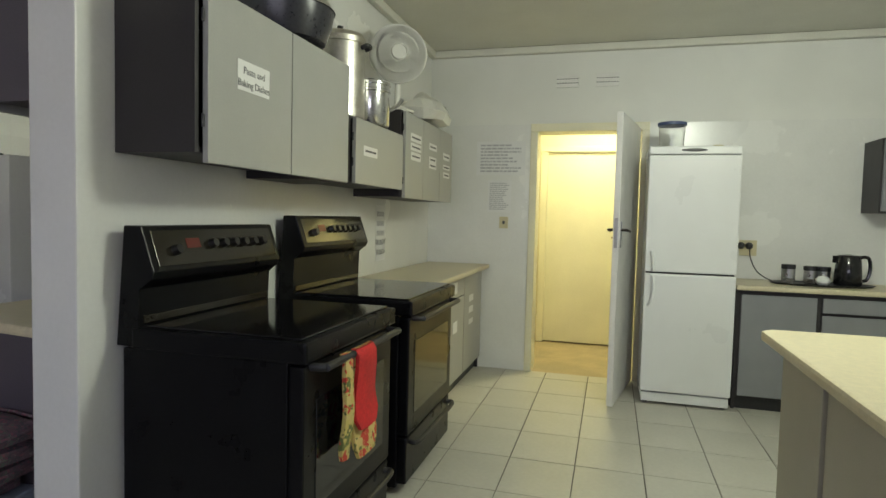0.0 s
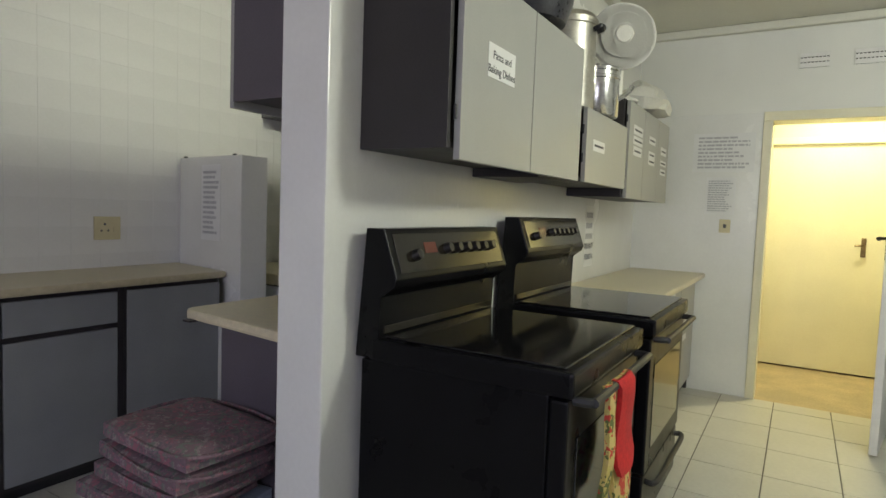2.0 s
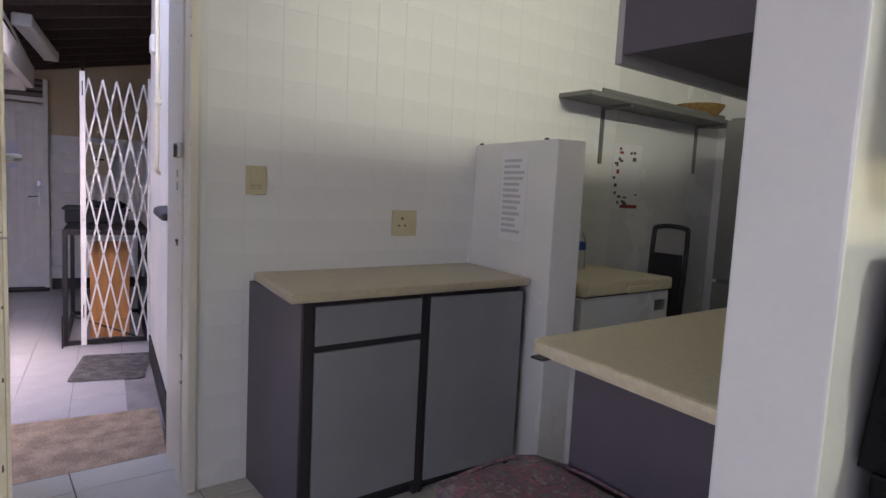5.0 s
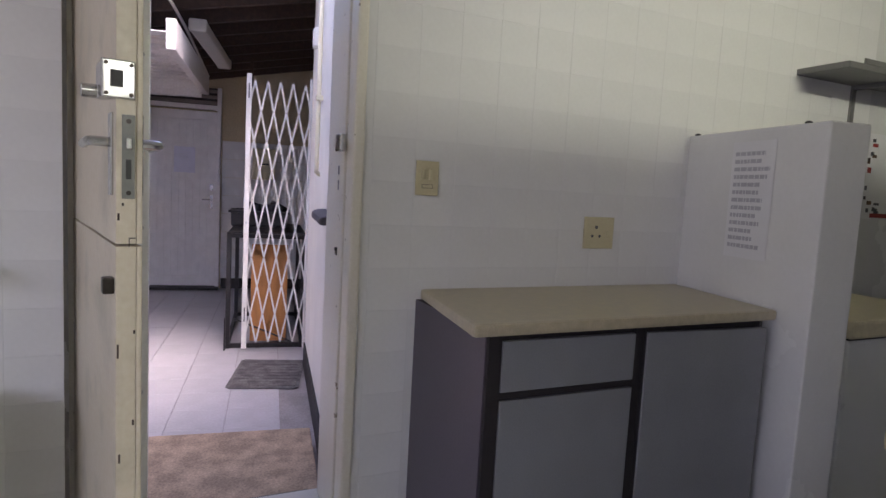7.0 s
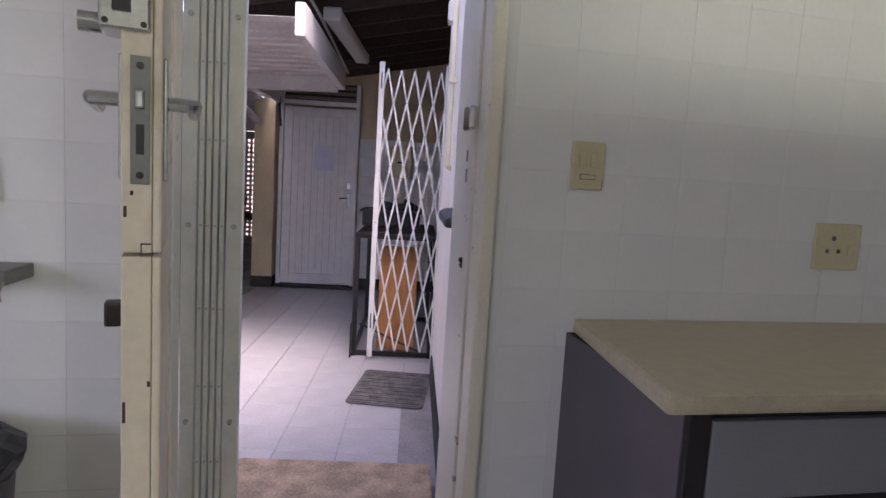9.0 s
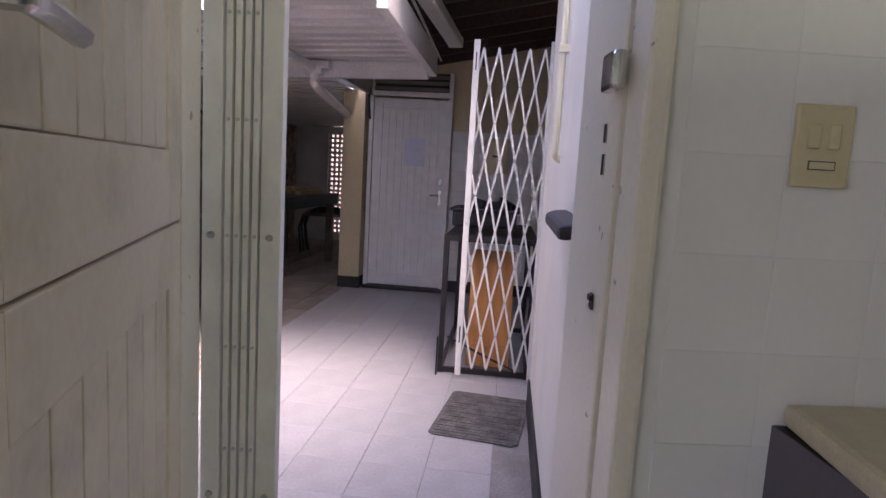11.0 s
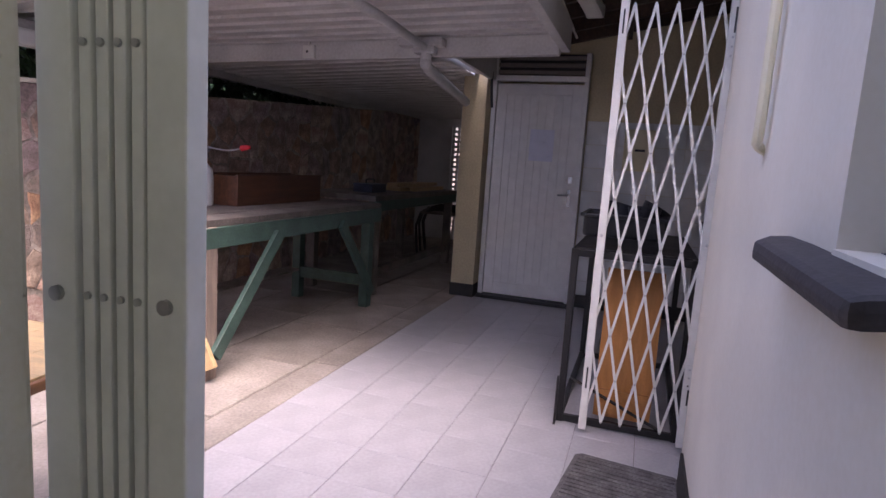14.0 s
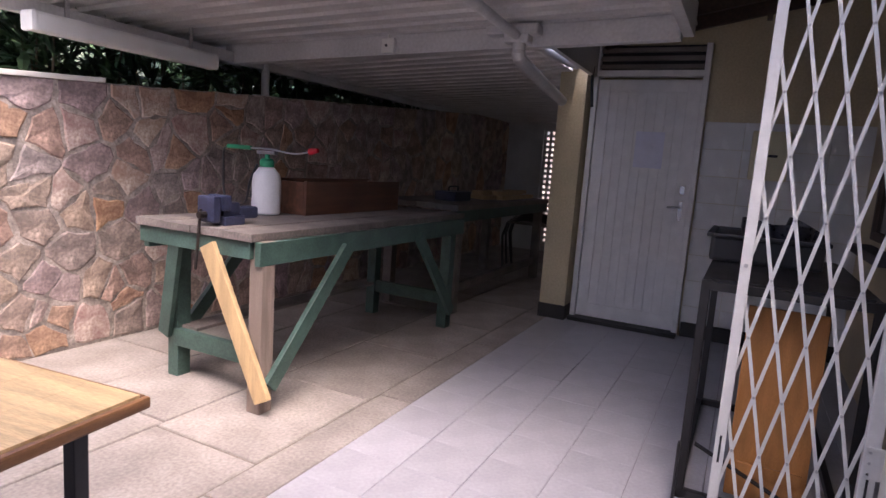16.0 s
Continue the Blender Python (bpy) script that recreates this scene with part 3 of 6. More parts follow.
# ---- yard structure ----
solid("ground", box(-80, 80, -80, 80, -0.6, ZP - 0.06), M["earth"], "bare brown earth round the house", "ground")
pavement = solid("pavement", box(-3.5, 12, 1.94, 4.15, -0.4, ZP - 0.008), M["slab_joint"], "sandy concrete slab paving in the yard", "paving", base=YARD)
yard_floor = solid("yard_floor", box(-0.45, 5.7, -0.6, 1.94, -0.4, ZP - 0.004), M["yard_joint"], "pale grey smooth tiled yard floor", "floor", base=YARD)
solid("threshold", prism([(0.06, 0.0), (0.80, 0.0), (0.80, 0.82), (0.74, 0.88), (0.06, 0.86)], -0.3, -0.012, bevel=0.008), M["threshold"], "worn sandy screed doorstep at back door", "step", base=YARD)
UPRIGHT = Matrix(((1, 0, 0, 0), (0, 0, 1, 0), (0, 1, 0, 0), (0, 0, 0, 1)))


def wall_top(u):
    """Height of the stone wall's top, which climbs towards the back of the yard."""
    return min(2.08, 1.39 + 0.07 * max(u, -1.0))


wall_stone = solid("wall_stone", prism([(-4, -0.3), (14, -0.3), (14, 2.075), (9.86, 2.075), (-1, 1.315), (-4, 1.315)], 4.14, 4.5, turn=UPRIGHT), M["stone_mortar"], "rough natural stone garden wall", "wall", base=YARD)
solid("wall_yard_north", boxes([(0.10, 2.26, -0.35, -0.045, -0.3, 1.06), (0.62, 2.26, -0.35, -0.045, 1.06, 2.62), (0.10, 0.62, -0.35, -0.045, 2.15, 2.62)]), M["outer_wall"], "white painted outside wall with a window", "wall", base=YARD)
solid("baseboard_yard", box(0.12, 2.24, -0.045, -0.033, ZP, 0.06, 0.003), M["skirt"], "black painted foot of the outside wall", "baseboard", base=YARD)
solid("wall_yard_alcove", boxes([(2.26, 5.76, -0.55, -0.35, -0.3, 3.0), (2.26, 2.4, -0.36, -0.3, -0.3, 2.9)]), M["yard_wall"], "cream painted alcove wall", "wall", base=YARD)
solid("wall_yard_west", boxes([(5.3, 5.5, -0.5, 0.86, -0.3, 3.0), (5.3, 5.5, 1.79, 1.85, -0.3, 3.0), (5.3, 5.5, 0.86, 1.79, 2.32, 3.0)]), M["yard_wall"], "cream painted wall with a plank door", "wall", base=FAR)
solid("baseboard_alcove", box(5.285, 5.30, -0.35, 0.84, ZP, 0.02, 0.003), M["skirt"], "black painted foot of the alcove wall", "baseboard", base=FAR)
pil = thing("pillar", (5.10, 1.81, ZP), base=FAR, label="cream painted pillar with a black foot", category="pillar", kind="structure")
part("shaft", box(0, 0.3, 0, 0.24, 0.13, 2.35, 0.008), M["yard_wall"], pil)
part("foot", box(-0.006, 0.3, -0.006, 0.246, 0, 0.13, 0.004), M["skirt"], pil, "black painted foot")


def sheet_roof(name, u0, u1, v0, v1, z0, z1, label):
    """Corrugated sheet whose waves run along v; z0 at v0 and z1 at v1."""
    bm = bmesh.new()
    pitch, rows, u = 0.19, [], u0
    while u < u1:
        for du, lift in ((0.0, 0.0), (0.112, 0.0), (0.127, 0.034), (0.175, 0.034)):
            rows.append([bm.verts.new((u + du, v, z + lift + d)) for d in (0, 0.004) for v, z in ((v0, z0), (v1, z1))])
        u += pitch
    for a, b in zip(rows, rows[1:]):
        bm.faces.new((a[0], a[1], b[1], b[0]))
        bm.faces.new((a[2], b[2], b[3], a[3]))
    return solid(name, bm, M["roof_white"], label, "roof", base=YARD)


sheet_roof("roof_near", 1.89, 3.86, 0.88, 4.65, 2.13, 2.02, "white painted corrugated sheet roof over the yard")
sheet_roof("roof_far", 3.86, 9.85, 1.9, 4.95, 2.07, 1.93, "white painted corrugated sheet roof further back")
solid("roof_fascia", boxes([(1.89, 3.92, 0.82, 0.88, 2.03, 2.22), (3.87, 3.92, 0.88, 1.96, 2.02, 2.15)], 0.006), M["roof_white"], "white board along the roof edge", "trim", base=YARD)
solid("roof_beam", bar((3.82, 0.88, 2.06), (3.82, 4.35, 1.96), 0.08, 0.135, box(1.89, 9.85, 4.26, 4.33, 1.90, 1.985, 0.005), 0.005), M["roof_white"], "white steel beam under the roof sheets", "beam", base=YARD)
solid("roof_eaves", prism([(-0.9, 2.86), (1.75, 2.37), (1.75, 2.40), (-0.9, 2.90)], 1.9, 5.7, turn=Matrix(((0, 0, 1, 0), (1, 0, 0, 0), (0, 1, 0, 0), (0, 0, 0, 1)))), M["wood_dark"], "dark timber boarding under the eaves", "roof", base=YARD)
# Unseen wall added as a backing for the plank door.
solid("added_far_door_backing", box(5.55, 5.65, 0.7, 1.9, -0.3, 3.0), M["yard_wall"], "unseen cream wall added behind the plank door", "wall", base=FAR)
# Pale wall added to give the white light behind the screen's holes.
solid("added_pale_wall", box(13.0, 13.2, -1.0, 7.0, -0.3, 2.6), M["outer_wall"], "pale wall added beyond the pierced screen for brightness", "wall", base=YARD)
solid("wall_yard_side", box(5.52, 9.7, 1.62, 1.80, -0.3, 2.6), M["yard_wall"], "plain side wall of the covered yard", "wall", base=FAR)
solid("eaves_board", box(3.94, 5.6, 1.76, 1.80, 2.05, 2.42), M["roof_white"], "board closing the edge of the eaves", "trim", base=FAR)


# ---- kitchen ----
def words(text, size, at, rx, rz, parent, material, name="lettering"):
    cu = bpy.data.curves.new(name, "FONT")
    cu.body, cu.size, cu.align_x, cu.align_y, cu.extrude = text, size, "CENTER", "CENTER", 0.0004
    temp = bpy.data.objects.new(name, cu)
    me = bpy.data.meshes.new_from_object(temp)
    bpy.data.objects.remove(temp)
    me.materials.append(material)
    me.transform(pose(at[0], at[1], at[2], rx, 0, rz))
    ob = new(name, me)
    ob.parent = parent
    return ob


def lines_of_print(n, w, h, seed, indent=0.08):
    """Bars where small print stands, on the plane y = 0 facing -y."""
    rng = random.Random(seed)
    bm = bmesh.new()
    for k in range(n):
        z = h * (0.93 - 0.86 * (k + 0.5) / n)
        x = -w / 2 + w * indent
        end = w / 2 - w * indent * rng.uniform(1, 5)
        while x < end:
            step = min(rng.uniform(0.02, 0.12) * w + 0.004, end - x)
            box(x, x + step, -0.0016, -0.0006, z - h * 0.22 / n, z + h * 0.22 / n, into=bm)
            x += step + 0.012 * w + 0.002
    return bm


def notice(name, w, h, at, rz, label, n, seed, base=HOUSE, heading=None, sheet="paper"):
    t = thing(name, at, rz, base, label, "notice")
    part("sheet", box(-w / 2, w / 2, -0.0006, 0.0004, 0, h), M[sheet], t)
    part("print", lines_of_print(n, w, h, seed), M["pale_print"], t, "grey printed lines")
    return t


def stove(y0, w, top, console, label):
    """Front to +x; the origin lies at the wall end of its near side."""
    t = thing("stove", (PART_E + 0.012, y0, 0), label=label, category="stove", group="stoves along the partition")
    d = 0.665
    part("body", box(0.02, d - 0.05, 0.006, w - 0.006, 0.03, top - 0.075, 0.006), M["stove"], t)
    part("plinth", box(0.05, d - 0.10, 0.02, w - 0.02, 0.0, 0.04), M["dark"], t)
    part("cooktop", box(0.06, d + 0.015, -0.004, w + 0.004, top - 0.075, top - 0.008, 0.010), M["stove"], t)
    glass = part("hob_plate", box(0.10, d - 0.012, 0.02, w - 0.02, top - 0.008, top, 0.003), M["hob"], t, "black glass hob plate")
    side = [(0.0, top - 0.07), (0.03, console), (0.095, console), (0.145, console - 0.145), (0.135, console - 0.17), (0.085, console - 0.20), (0.085, top - 0.07)]
    turn = Matrix(((1, 0, 0, 0), (0, 0, 1, 0), (0, 1, 0, 0), (0, 0, 0, 1)))
    part("backguard", prism(side, 0.0, w, turn=turn, bevel=0.005), M["stove"], t)
    slope = Vector((0.05, 0, -0.145)).normalized()
    nrm = Vector((0.145, 0, 0.05)).normalized()
    mid = Vector((0.12, 0, console - 0.0725))
    panel = part("control_panel", bar(mid + nrm * 0.001 + Vector((0, 0.03, 0)), mid + nrm * 0.001 + Vector((0, w - 0.03, 0)), 0.12, 0.004, bevel=0.001, up=nrm), M["stove_panel"], t, "glossy black control panel tinted by a golden reflection")
    for k in range(7):
        y = w * (0.16 if k == 0 else 0.42 + 0.085 * (k - 1))
        p = mid + Vector((0, y, 0)) - slope * (0.005 if k else -0.01)
        kn = part("knob", rod(p + nrm * 0.003, p + nrm * 0.026, 0.019, seg=16, r2=0.015), M["stove_knob"], panel, smooth=True)
    p = mid + Vector((0, w * 0.29, 0)) - slope * 0.012
    part("clock", bar(p + nrm * 0.003 + Vector((0, -0.035, 0)), p + nrm * 0.003 + Vector((0, 0.035, 0)), 0.035, 0.004, up=nrm), M["clock_red"], panel, "dim red clock display")
    part("upper_trim", box(0.086, 0.094, 0.02, w - 0.02, top + 0.005, top + 0.03, 0.002), M["stove_panel"], t)
    door = part("oven_door", box(d - 0.05, d, 0.01, w - 0.01, 0.275, top - 0.085, 0.008), M["stove"], t)
    part("window", box(d - 0.001, d + 0.003, 0.09, w - 0.09, 0.36, top - 0.20, 0.002), M["hob"], door, "dark oven window glass")
    hz = top - 0.09
    part("handle", tube([(d, 0.05, hz), (d + 0.045, 0.06, hz), (d + 0.05, 0.12, hz), (d + 0.05, w - 0.12, hz), (d + 0.045, w - 0.06, hz), (d, w - 0.05, hz)], 0.013), M["dark"], door, "black bar handle", smooth=True)
    low = part("drawer", box(d - 0.05, d - 0.004, 0.01, w - 0.01, 0.05, 0.265, 0.008), M["stove"], t)
    part("handle", tube([(d - 0.004, 0.06, 0.235), (d + 0.035, 0.08, 0.235), (d + 0.038, w / 2, 0.235), (d + 0.035, w - 0.08, 0.235), (d - 0.004, w - 0.06, 0.235)], 0.012), M["dark"], low, smooth=True)
    return t


stove(1.232, 0.745, 0.905, 1.222, "black electric stove with a folded red cloth on its handle")
stove(2.19, 0.755, 0.90, 1.262, "black electric stove with a glossy control panel")

# folded oven glove over the nearer stove's handle
t = thing("oven_glove", (PART_E + 0.012 + 0.715, 1.45, 0.812), label="red and yellow quilted oven glove hanging on handle", category="oven glove")


def hanging(y0, y1, drop_front, x_off, bulge):
    bm = bmesh.new()
    rows = []
    n = 14
    for k in range(n + 1):
        s = k / n
        z = 0.016 - drop_front * s
        wob = 0.010 * math.sin(s * 7 + y0 * 40) * s
        row = []
        for d in (0, 0.014):
            for j in range(5):
                f = j / 4
                pinch = 0.85 + 0.25 * s - (0.35 * max(0, s - 0.86) / 0.14)
                y = (y0 + y1) / 2 + (f - 0.5) * (y1 - y0) * pinch
                x = x_off + d + bulge * math.sin(math.pi * f) + wob
                if k == 0:
                    x -= 0.012
                row.append(bm.verts.new((x, y, z)))
        rows.append(row)
    for a, b in zip(rows, rows[1:]):
        for j in range(4):
            bm.faces.new((a[j], a[j + 1], b[j + 1], b[j]))
            bm.faces.new((a[5 + j], b[5 + j], b[6 + j], a[6 + j]))
        bm.faces.new((a[0], b[0], b[5], a[5]))
        bm.faces.new((a[4], a[9], b[9], b[4]))
    bm.faces.new([rows[-1][j] for j in (0, 1, 2, 3, 4, 9, 8, 7, 6, 5)])
    bm.faces.new([rows[0][j] for j in (5, 6, 7, 8, 9, 4, 3, 2, 1, 0)])
    return bm


part("red_band", hanging(0.02, 0.19, 0.27, 0.008, 0.006), M["red"], t, "red cotton band", smooth=True)
part("pocket", hanging(0.025, 0.20, 0.37, 0.0, 0.004), M["glove_print"], t, "yellow printed pocket with red binding", smooth=True)
part("second_pocket", hanging(-0.045, 0.018, 0.35, -0.004, 0.006), M["glove_print"], t, smooth=True)


def wall_cabinet(y0, y1, z0, z1, splits, label, tags=()):
    """On the partition, doors to +x; splits are the edges between doors."""
    t = thing("wall_cabinet", (PART_E, y0, z0), label=label, category="cabinet", group="wall cabinets over the stoves")
    w, h = y1 - y0, z1 - z0
    for n, b in (("side_panel", (0.002, 0.30, 0, 0.018, 0, h)), ("side_panel", (0.002, 0.30, w - 0.018, w, 0, h)), ("top_panel", (0.002, 0.30, 0.018, w - 0.018, h - 0.018, h)), ("bottom_panel", (0.002, 0.30, 0.018, w - 0.018, 0, 0.018)), ("back_panel", (0.002, 0.012, 0.018, w - 0.018, 0.018, h - 0.018))):
        part(n, box(*b, bevel=0.0015), M["carcass"], t, "dark brown laminate panel")
    edges = [0.0 if len(splits) else 0.0, *[s - y0 for s in splits], w]
    for a, b in zip(edges, edges[1:]):
        d = part("door", box(0.304, 0.324, a + 0.028 * (a == 0) + 0.003, b - 0.003, -0.030 if z0 > 1.44 else -0.004, h - 0.006, 0.002), M["grey_door"], t, "grey laminate door")
        for hz in (0.10, h - 0.10):
            part("hinge", rod((0.309, a + 0.028 * (a == 0) - 0.002, hz - 0.02), (0.309, a + 0.028 * (a == 0) - 0.002, hz + 0.02), 0.005, seg=8), M["dark"], d)
        for (ya, yb, za, zb, say) in tags:
            if a <= (ya + yb) / 2 - y0 < b:
                lab = part("label_card", box(0.3245, 0.3255, ya - y0, yb - y0, za - z0, zb - z0), M["paper"], d, "white printed label card")
                if say:
                    for k, line in enumerate(say):
                        words(line, 0.034, (0.3262, (ya + yb) / 2 - y0, zb - z0 - (k + 0.75) * (zb - za) / (len(say) + 0.3)), 90, 90, lab, M["ink"])
                else:
                    n = max(1, round((zb - za) / 0.035))
                    bars = bmesh.new()
                    for k in range(n):
                        zz = za + (zb - za) * (k + 0.5) / n - z0
                        box(0.3256, 0.3262, ya - y0 + 0.02, yb - y0 - 0.02 - 0.01 * (k % 2), zz - 0.005, zz + 0.005, into=bars)
                    part("print", bars, M["ink"], lab)
    return t


wall_cabinet(1.241, 2.292, 1.453, 1.972, (1.772,), "grey wall cabinet with two doors and dark sides", ((1.421, 1.61, 1.68, 1.78, ("Pasta and", "Baking Dishes")),))
wall_cabinet(2.345, 3.056, 1.43, 1.752, (), "low grey wall cabinet with one wide door", ((2.47, 2.65, 1.57, 1.62, None),))
wall_cabinet(3.068, 4.18, 1.385, 1.905, (3.451, 3.845), "tall grey wall cabinet with three labelled doors", ((3.19, 3.40, 1.735, 1.785, None), (3.19, 3.40, 1.68, 1.725, None), (3.20, 3.39, 1.62, 1.67, None), (3.58, 3.75, 1.725, 1.77, None), (3.58, 3.75, 1.60, 1.68, None), (3.93, 4.10, 1.69, 1.74, None), (3.93, 4.11, 1.62, 1.655, None), (3.94, 4.10, 1.56, 1.60, None)))
t = thing("spice_shelf", (PART_E, 1.95, 1.388), label="thin dark board under the wall cabinets", category="shelf")
part("board", box(0.002, 0.28, 0, 0.42, 0.03, 0.064, 0.003), M["carcass"], t)

# things on top of the wall cabinets
t = thing("roasting_pan", (-1.08, 1.97, 1.972), label="large dark enamel roasting pan with silver lid", category="pan")
part("pan", spun([(0.12, 0.0), (0.17, 0.02), (0.195, 0.09), (0.205, 0.15), (0.21, 0.152), (0.20, 0.146), (0.17, 0.03), (0.0, 0.02)]), M["dark_pan"], t, smooth=True)
part("lid", spun([(0.20, 0.152), (0.19, 0.185), (0.10, 0.225), (0.02, 0.24), (0.0, 0.24)]), M["steel"], t, "dull silver lid", smooth=True)
part("lid_knob", rod((0, 0, 0.238), (0, 0, 0.27), 0.022, seg=16), M["dark"], t)
t = thing("stock_pot", (-1.08, 2.50, 1.752), label="tall aluminium stock pot with lid and black handles", category="pot")
t.scale = (0.78, 0.78, 1.0)
part("pot", spun([(0.155, 0.0), (0.165, 0.01), (0.165, 0.37), (0.17, 0.375), (0.17, 0.385)]), M["aluminium"], t, smooth=True)
part("lid", spun([(0.172, 0.385), (0.172, 0.40), (0.15, 0.425), (0.03, 0.445), (0.0, 0.445)]), M["aluminium"], t, smooth=True)
part("handle", tube([(0.165, 0.03, 0.35), (0.20, 0.03, 0.36), (0.21, 0.0, 0.36), (0.20, -0.03, 0.36), (0.165, -0.03, 0.35)], 0.012), M["dark"], t, "black side handle", smooth=True)
part("lid_knob", rod((0, 0, 0.443), (0, 0, 0.47), 0.02, seg=16), M["dark"], t)
t = thing("coffee_urn", (-1.0, 2.72, 1.752), label="polished steel coffee urn with ridged lid", category="urn")
t.scale = (0.95, 0.95, 0.74)
part("body", spun([(0.105, 0.0), (0.11, 0.01), (0.108, 0.235), (0.113, 0.24), (0.113, 0.255), (0.108, 0.26), (0.108, 0.285), (0.114, 0.29), (0.114, 0.305), (0.10, 0.315), (0.0, 0.325)]), M["chrome"], t, smooth=True)
part("lid_knob", rod((0, 0, 0.322), (0, 0, 0.345), 0.018, seg=14), M["dark"], t)
part("spout", tube([(0.09, 0.05, 0.12), (0.13, 0.09, 0.17), (0.15, 0.11, 0.22)], 0.014), M["chrome"], t, smooth=True)

fan = thing("desk_fan", (-1.02, 3.19, 1.905), label="white plastic desk fan standing on the cabinets", category="fan")
part("base", spun([(0.10, 0.0), (0.105, 0.012), (0.06, 0.03), (0.02, 0.045), (0.018, 0.21), (0.0, 0.21)]), M["white_plastic"], fan, smooth=True)
FT = Matrix.Translation((0.01, -0.03, 0.35)) @ pose(0, 0, 0, 90, 0, 25)
cage = bmesh.new()
for r, z in ((0.172, 0.0), (0.165, 0.028), (0.165, -0.028), (0.12, 0.045), (0.06, 0.052)):
    spun([(r + 0.0015, -0.0015), (r + 0.0015, 0.0015), (r - 0.0015, 0.0015), (r - 0.0015, -0.0015)], (0, 0, z), cage, 40)
spun([(0.177, -0.012), (0.177, 0.012), (0.169, 0.012), (0.169, -0.012)], (0, 0, 0), cage, 44)
for k in range(36):
    a = 2 * math.pi * k / 36
    for sgn in (1, -1):
        tube([(0.05 * math.cos(a), 0.05 * math.sin(a), sgn * 0.053), (0.12 * math.cos(a), 0.12 * math.sin(a), sgn * 0.045), (0.17 * math.cos(a), 0.17 * math.sin(a), sgn * 0.005)], 0.0006, cage, 4, 3)
cage.transform(FT)
tagged(part("cage", cage, M["white_plastic"], fan, "white wire cage"), kind="stuff")
hub = spun([(0.045, -0.05), (0.05, -0.04), (0.05, 0.05), (0.042, 0.062), (0.0, 0.064)])
hub.transform(FT)
part("hub", hub, M["white_plastic"], fan, smooth=True)
for k in range(4):
    bl = prism([(0.03, -0.03), (0.07, -0.055), (0.13, -0.05), (0.15, 0.0), (0.14, 0.045), (0.08, 0.04), (0.03, 0.02)], -0.002, 0.002, turn=FT @ pose(0, 0, 0, 0, 0, 90 * k + 20) @ pose(0, 0, 0, 18, 0, 0))
    part("blade", bl, M["blade"], fan)

bag = spun([(0.10, 0.0), (0.19, 0.03), (0.21, 0.09), (0.16, 0.16), (0.07, 0.19), (0.03, 0.22), (0.0, 0.215)], seg=22)
for v in bag.verts:
    v.co += 0.045 * noise.noise_vector(v.co * 9)
    v.co.z = max(v.co.z, 0)
    v.co.y *= 1.35
t = thing("plastic_bag", (-1.06, 3.80, 1.905), label="crumpled translucent white plastic bag", category="bag")
part("sack", bag, M["bag"], t)


def base_unit(name, at, w, d, h, fronts, label, rz=0, fmat="grey_door", group="", base=HOUSE, plinth=0.08):
    """A floor unit 0..w along x, front at y = 0 facing -y, back at y = d. fronts: (x0, x1, z0, z1)."""
    t = thing(name, at, rz, base, label, "cabinet", group)
    for n, b in (("side_panel", (0, 0.018, 0.02, d, 0, h)), ("side_panel", (w - 0.018, w, 0.02, d, 0, h)), ("bottom_panel", (0.018, w - 0.018, 0.02, d, plinth, plinth + 0.018)), ("top_rail", (0.018, w - 0.018, 0.02, d, h - 0.03, h)), ("back_panel", (0.018, w - 0.018, d - 0.01, d, plinth + 0.018, h - 0.03)), ("face_frame", (0.018, w - 0.018, 0.021, 0.04, plinth + 0.018, h - 0.03))):
        part(n, box(*b, bevel=0.001), M["carcass"], t, "dark brown laminate panel")
    part("plinth", box(0.018, w - 0.018, 0.05, 0.07, 0, plinth), M["dark"], t)
    for x0, x1, z0, z1 in fronts:
        part("drawer_front" if z1 - z0 < 0.25 else "door", box(x0, x1, 0, 0.018, z0, z1, 0.002), M[fmat], t)
    return t


def worktop(at, outline, thick, label, rz=0, base=HOUSE, mat="counter", category="worktop", bevel=0.012):
    t = thing("worktop", at, rz, base, label, category)
    part("slab", prism(outline, -thick, 0, bevel=bevel), M[mat], t)
    xs = [p[0] for p in outline]
    part("under_batten", box(min(xs) + 0.04, max(xs) - 0.04, 0.05, 0.09, -thick - 0.002, -thick + 0.004), M["carcass"], t, "dark batten under the edge")
    return t


# beyond the stoves
t = base_unit("base_cabinet", (-0.76, 2.965, 0), 1.67, 0.48, 0.845, ((0.03, 0.52, 0.70, 0.835), (0.03, 0.52, 0.10, 0.685), (0.535, 1.04, 0.70, 0.835), (0.535, 1.04, 0.10, 0.685), (1.055, 1.65, 0.10, 0.835)), "grey floor cabinet with labelled doors beside stove", rz=90)
for x, z, w, h in ((0.70, 0.73, 0.12, 0.08), (0.72, 0.45, 0.12, 0.08), (1.2, 0.62, 0.14, 0.05), (1.2, 0.53, 0.14, 0.05), (1.2, 0.44, 0.14, 0.04)):
    part("label_card", box(x, x + w, -0.002, -0.0004, z, z + h), M["paper"], t, "white printed label card")
worktop((-0.70, 2.955, 0.882), [(0, 0), (1.685, 0), (1.685, 0.545), (0, 0.545)], 0.035, "cream laminate worktop beside the stoves", rz=90)
t = notice("warning_notice", 0.17, 0.38, (PART_E + 0.001, 3.53, 0.96), 90, "white warning sheet taped to the wall", 5, 3)
words("DO NOT", 0.045, (0, -0.0016, 0.13), 90, 0, t, M["ink"])
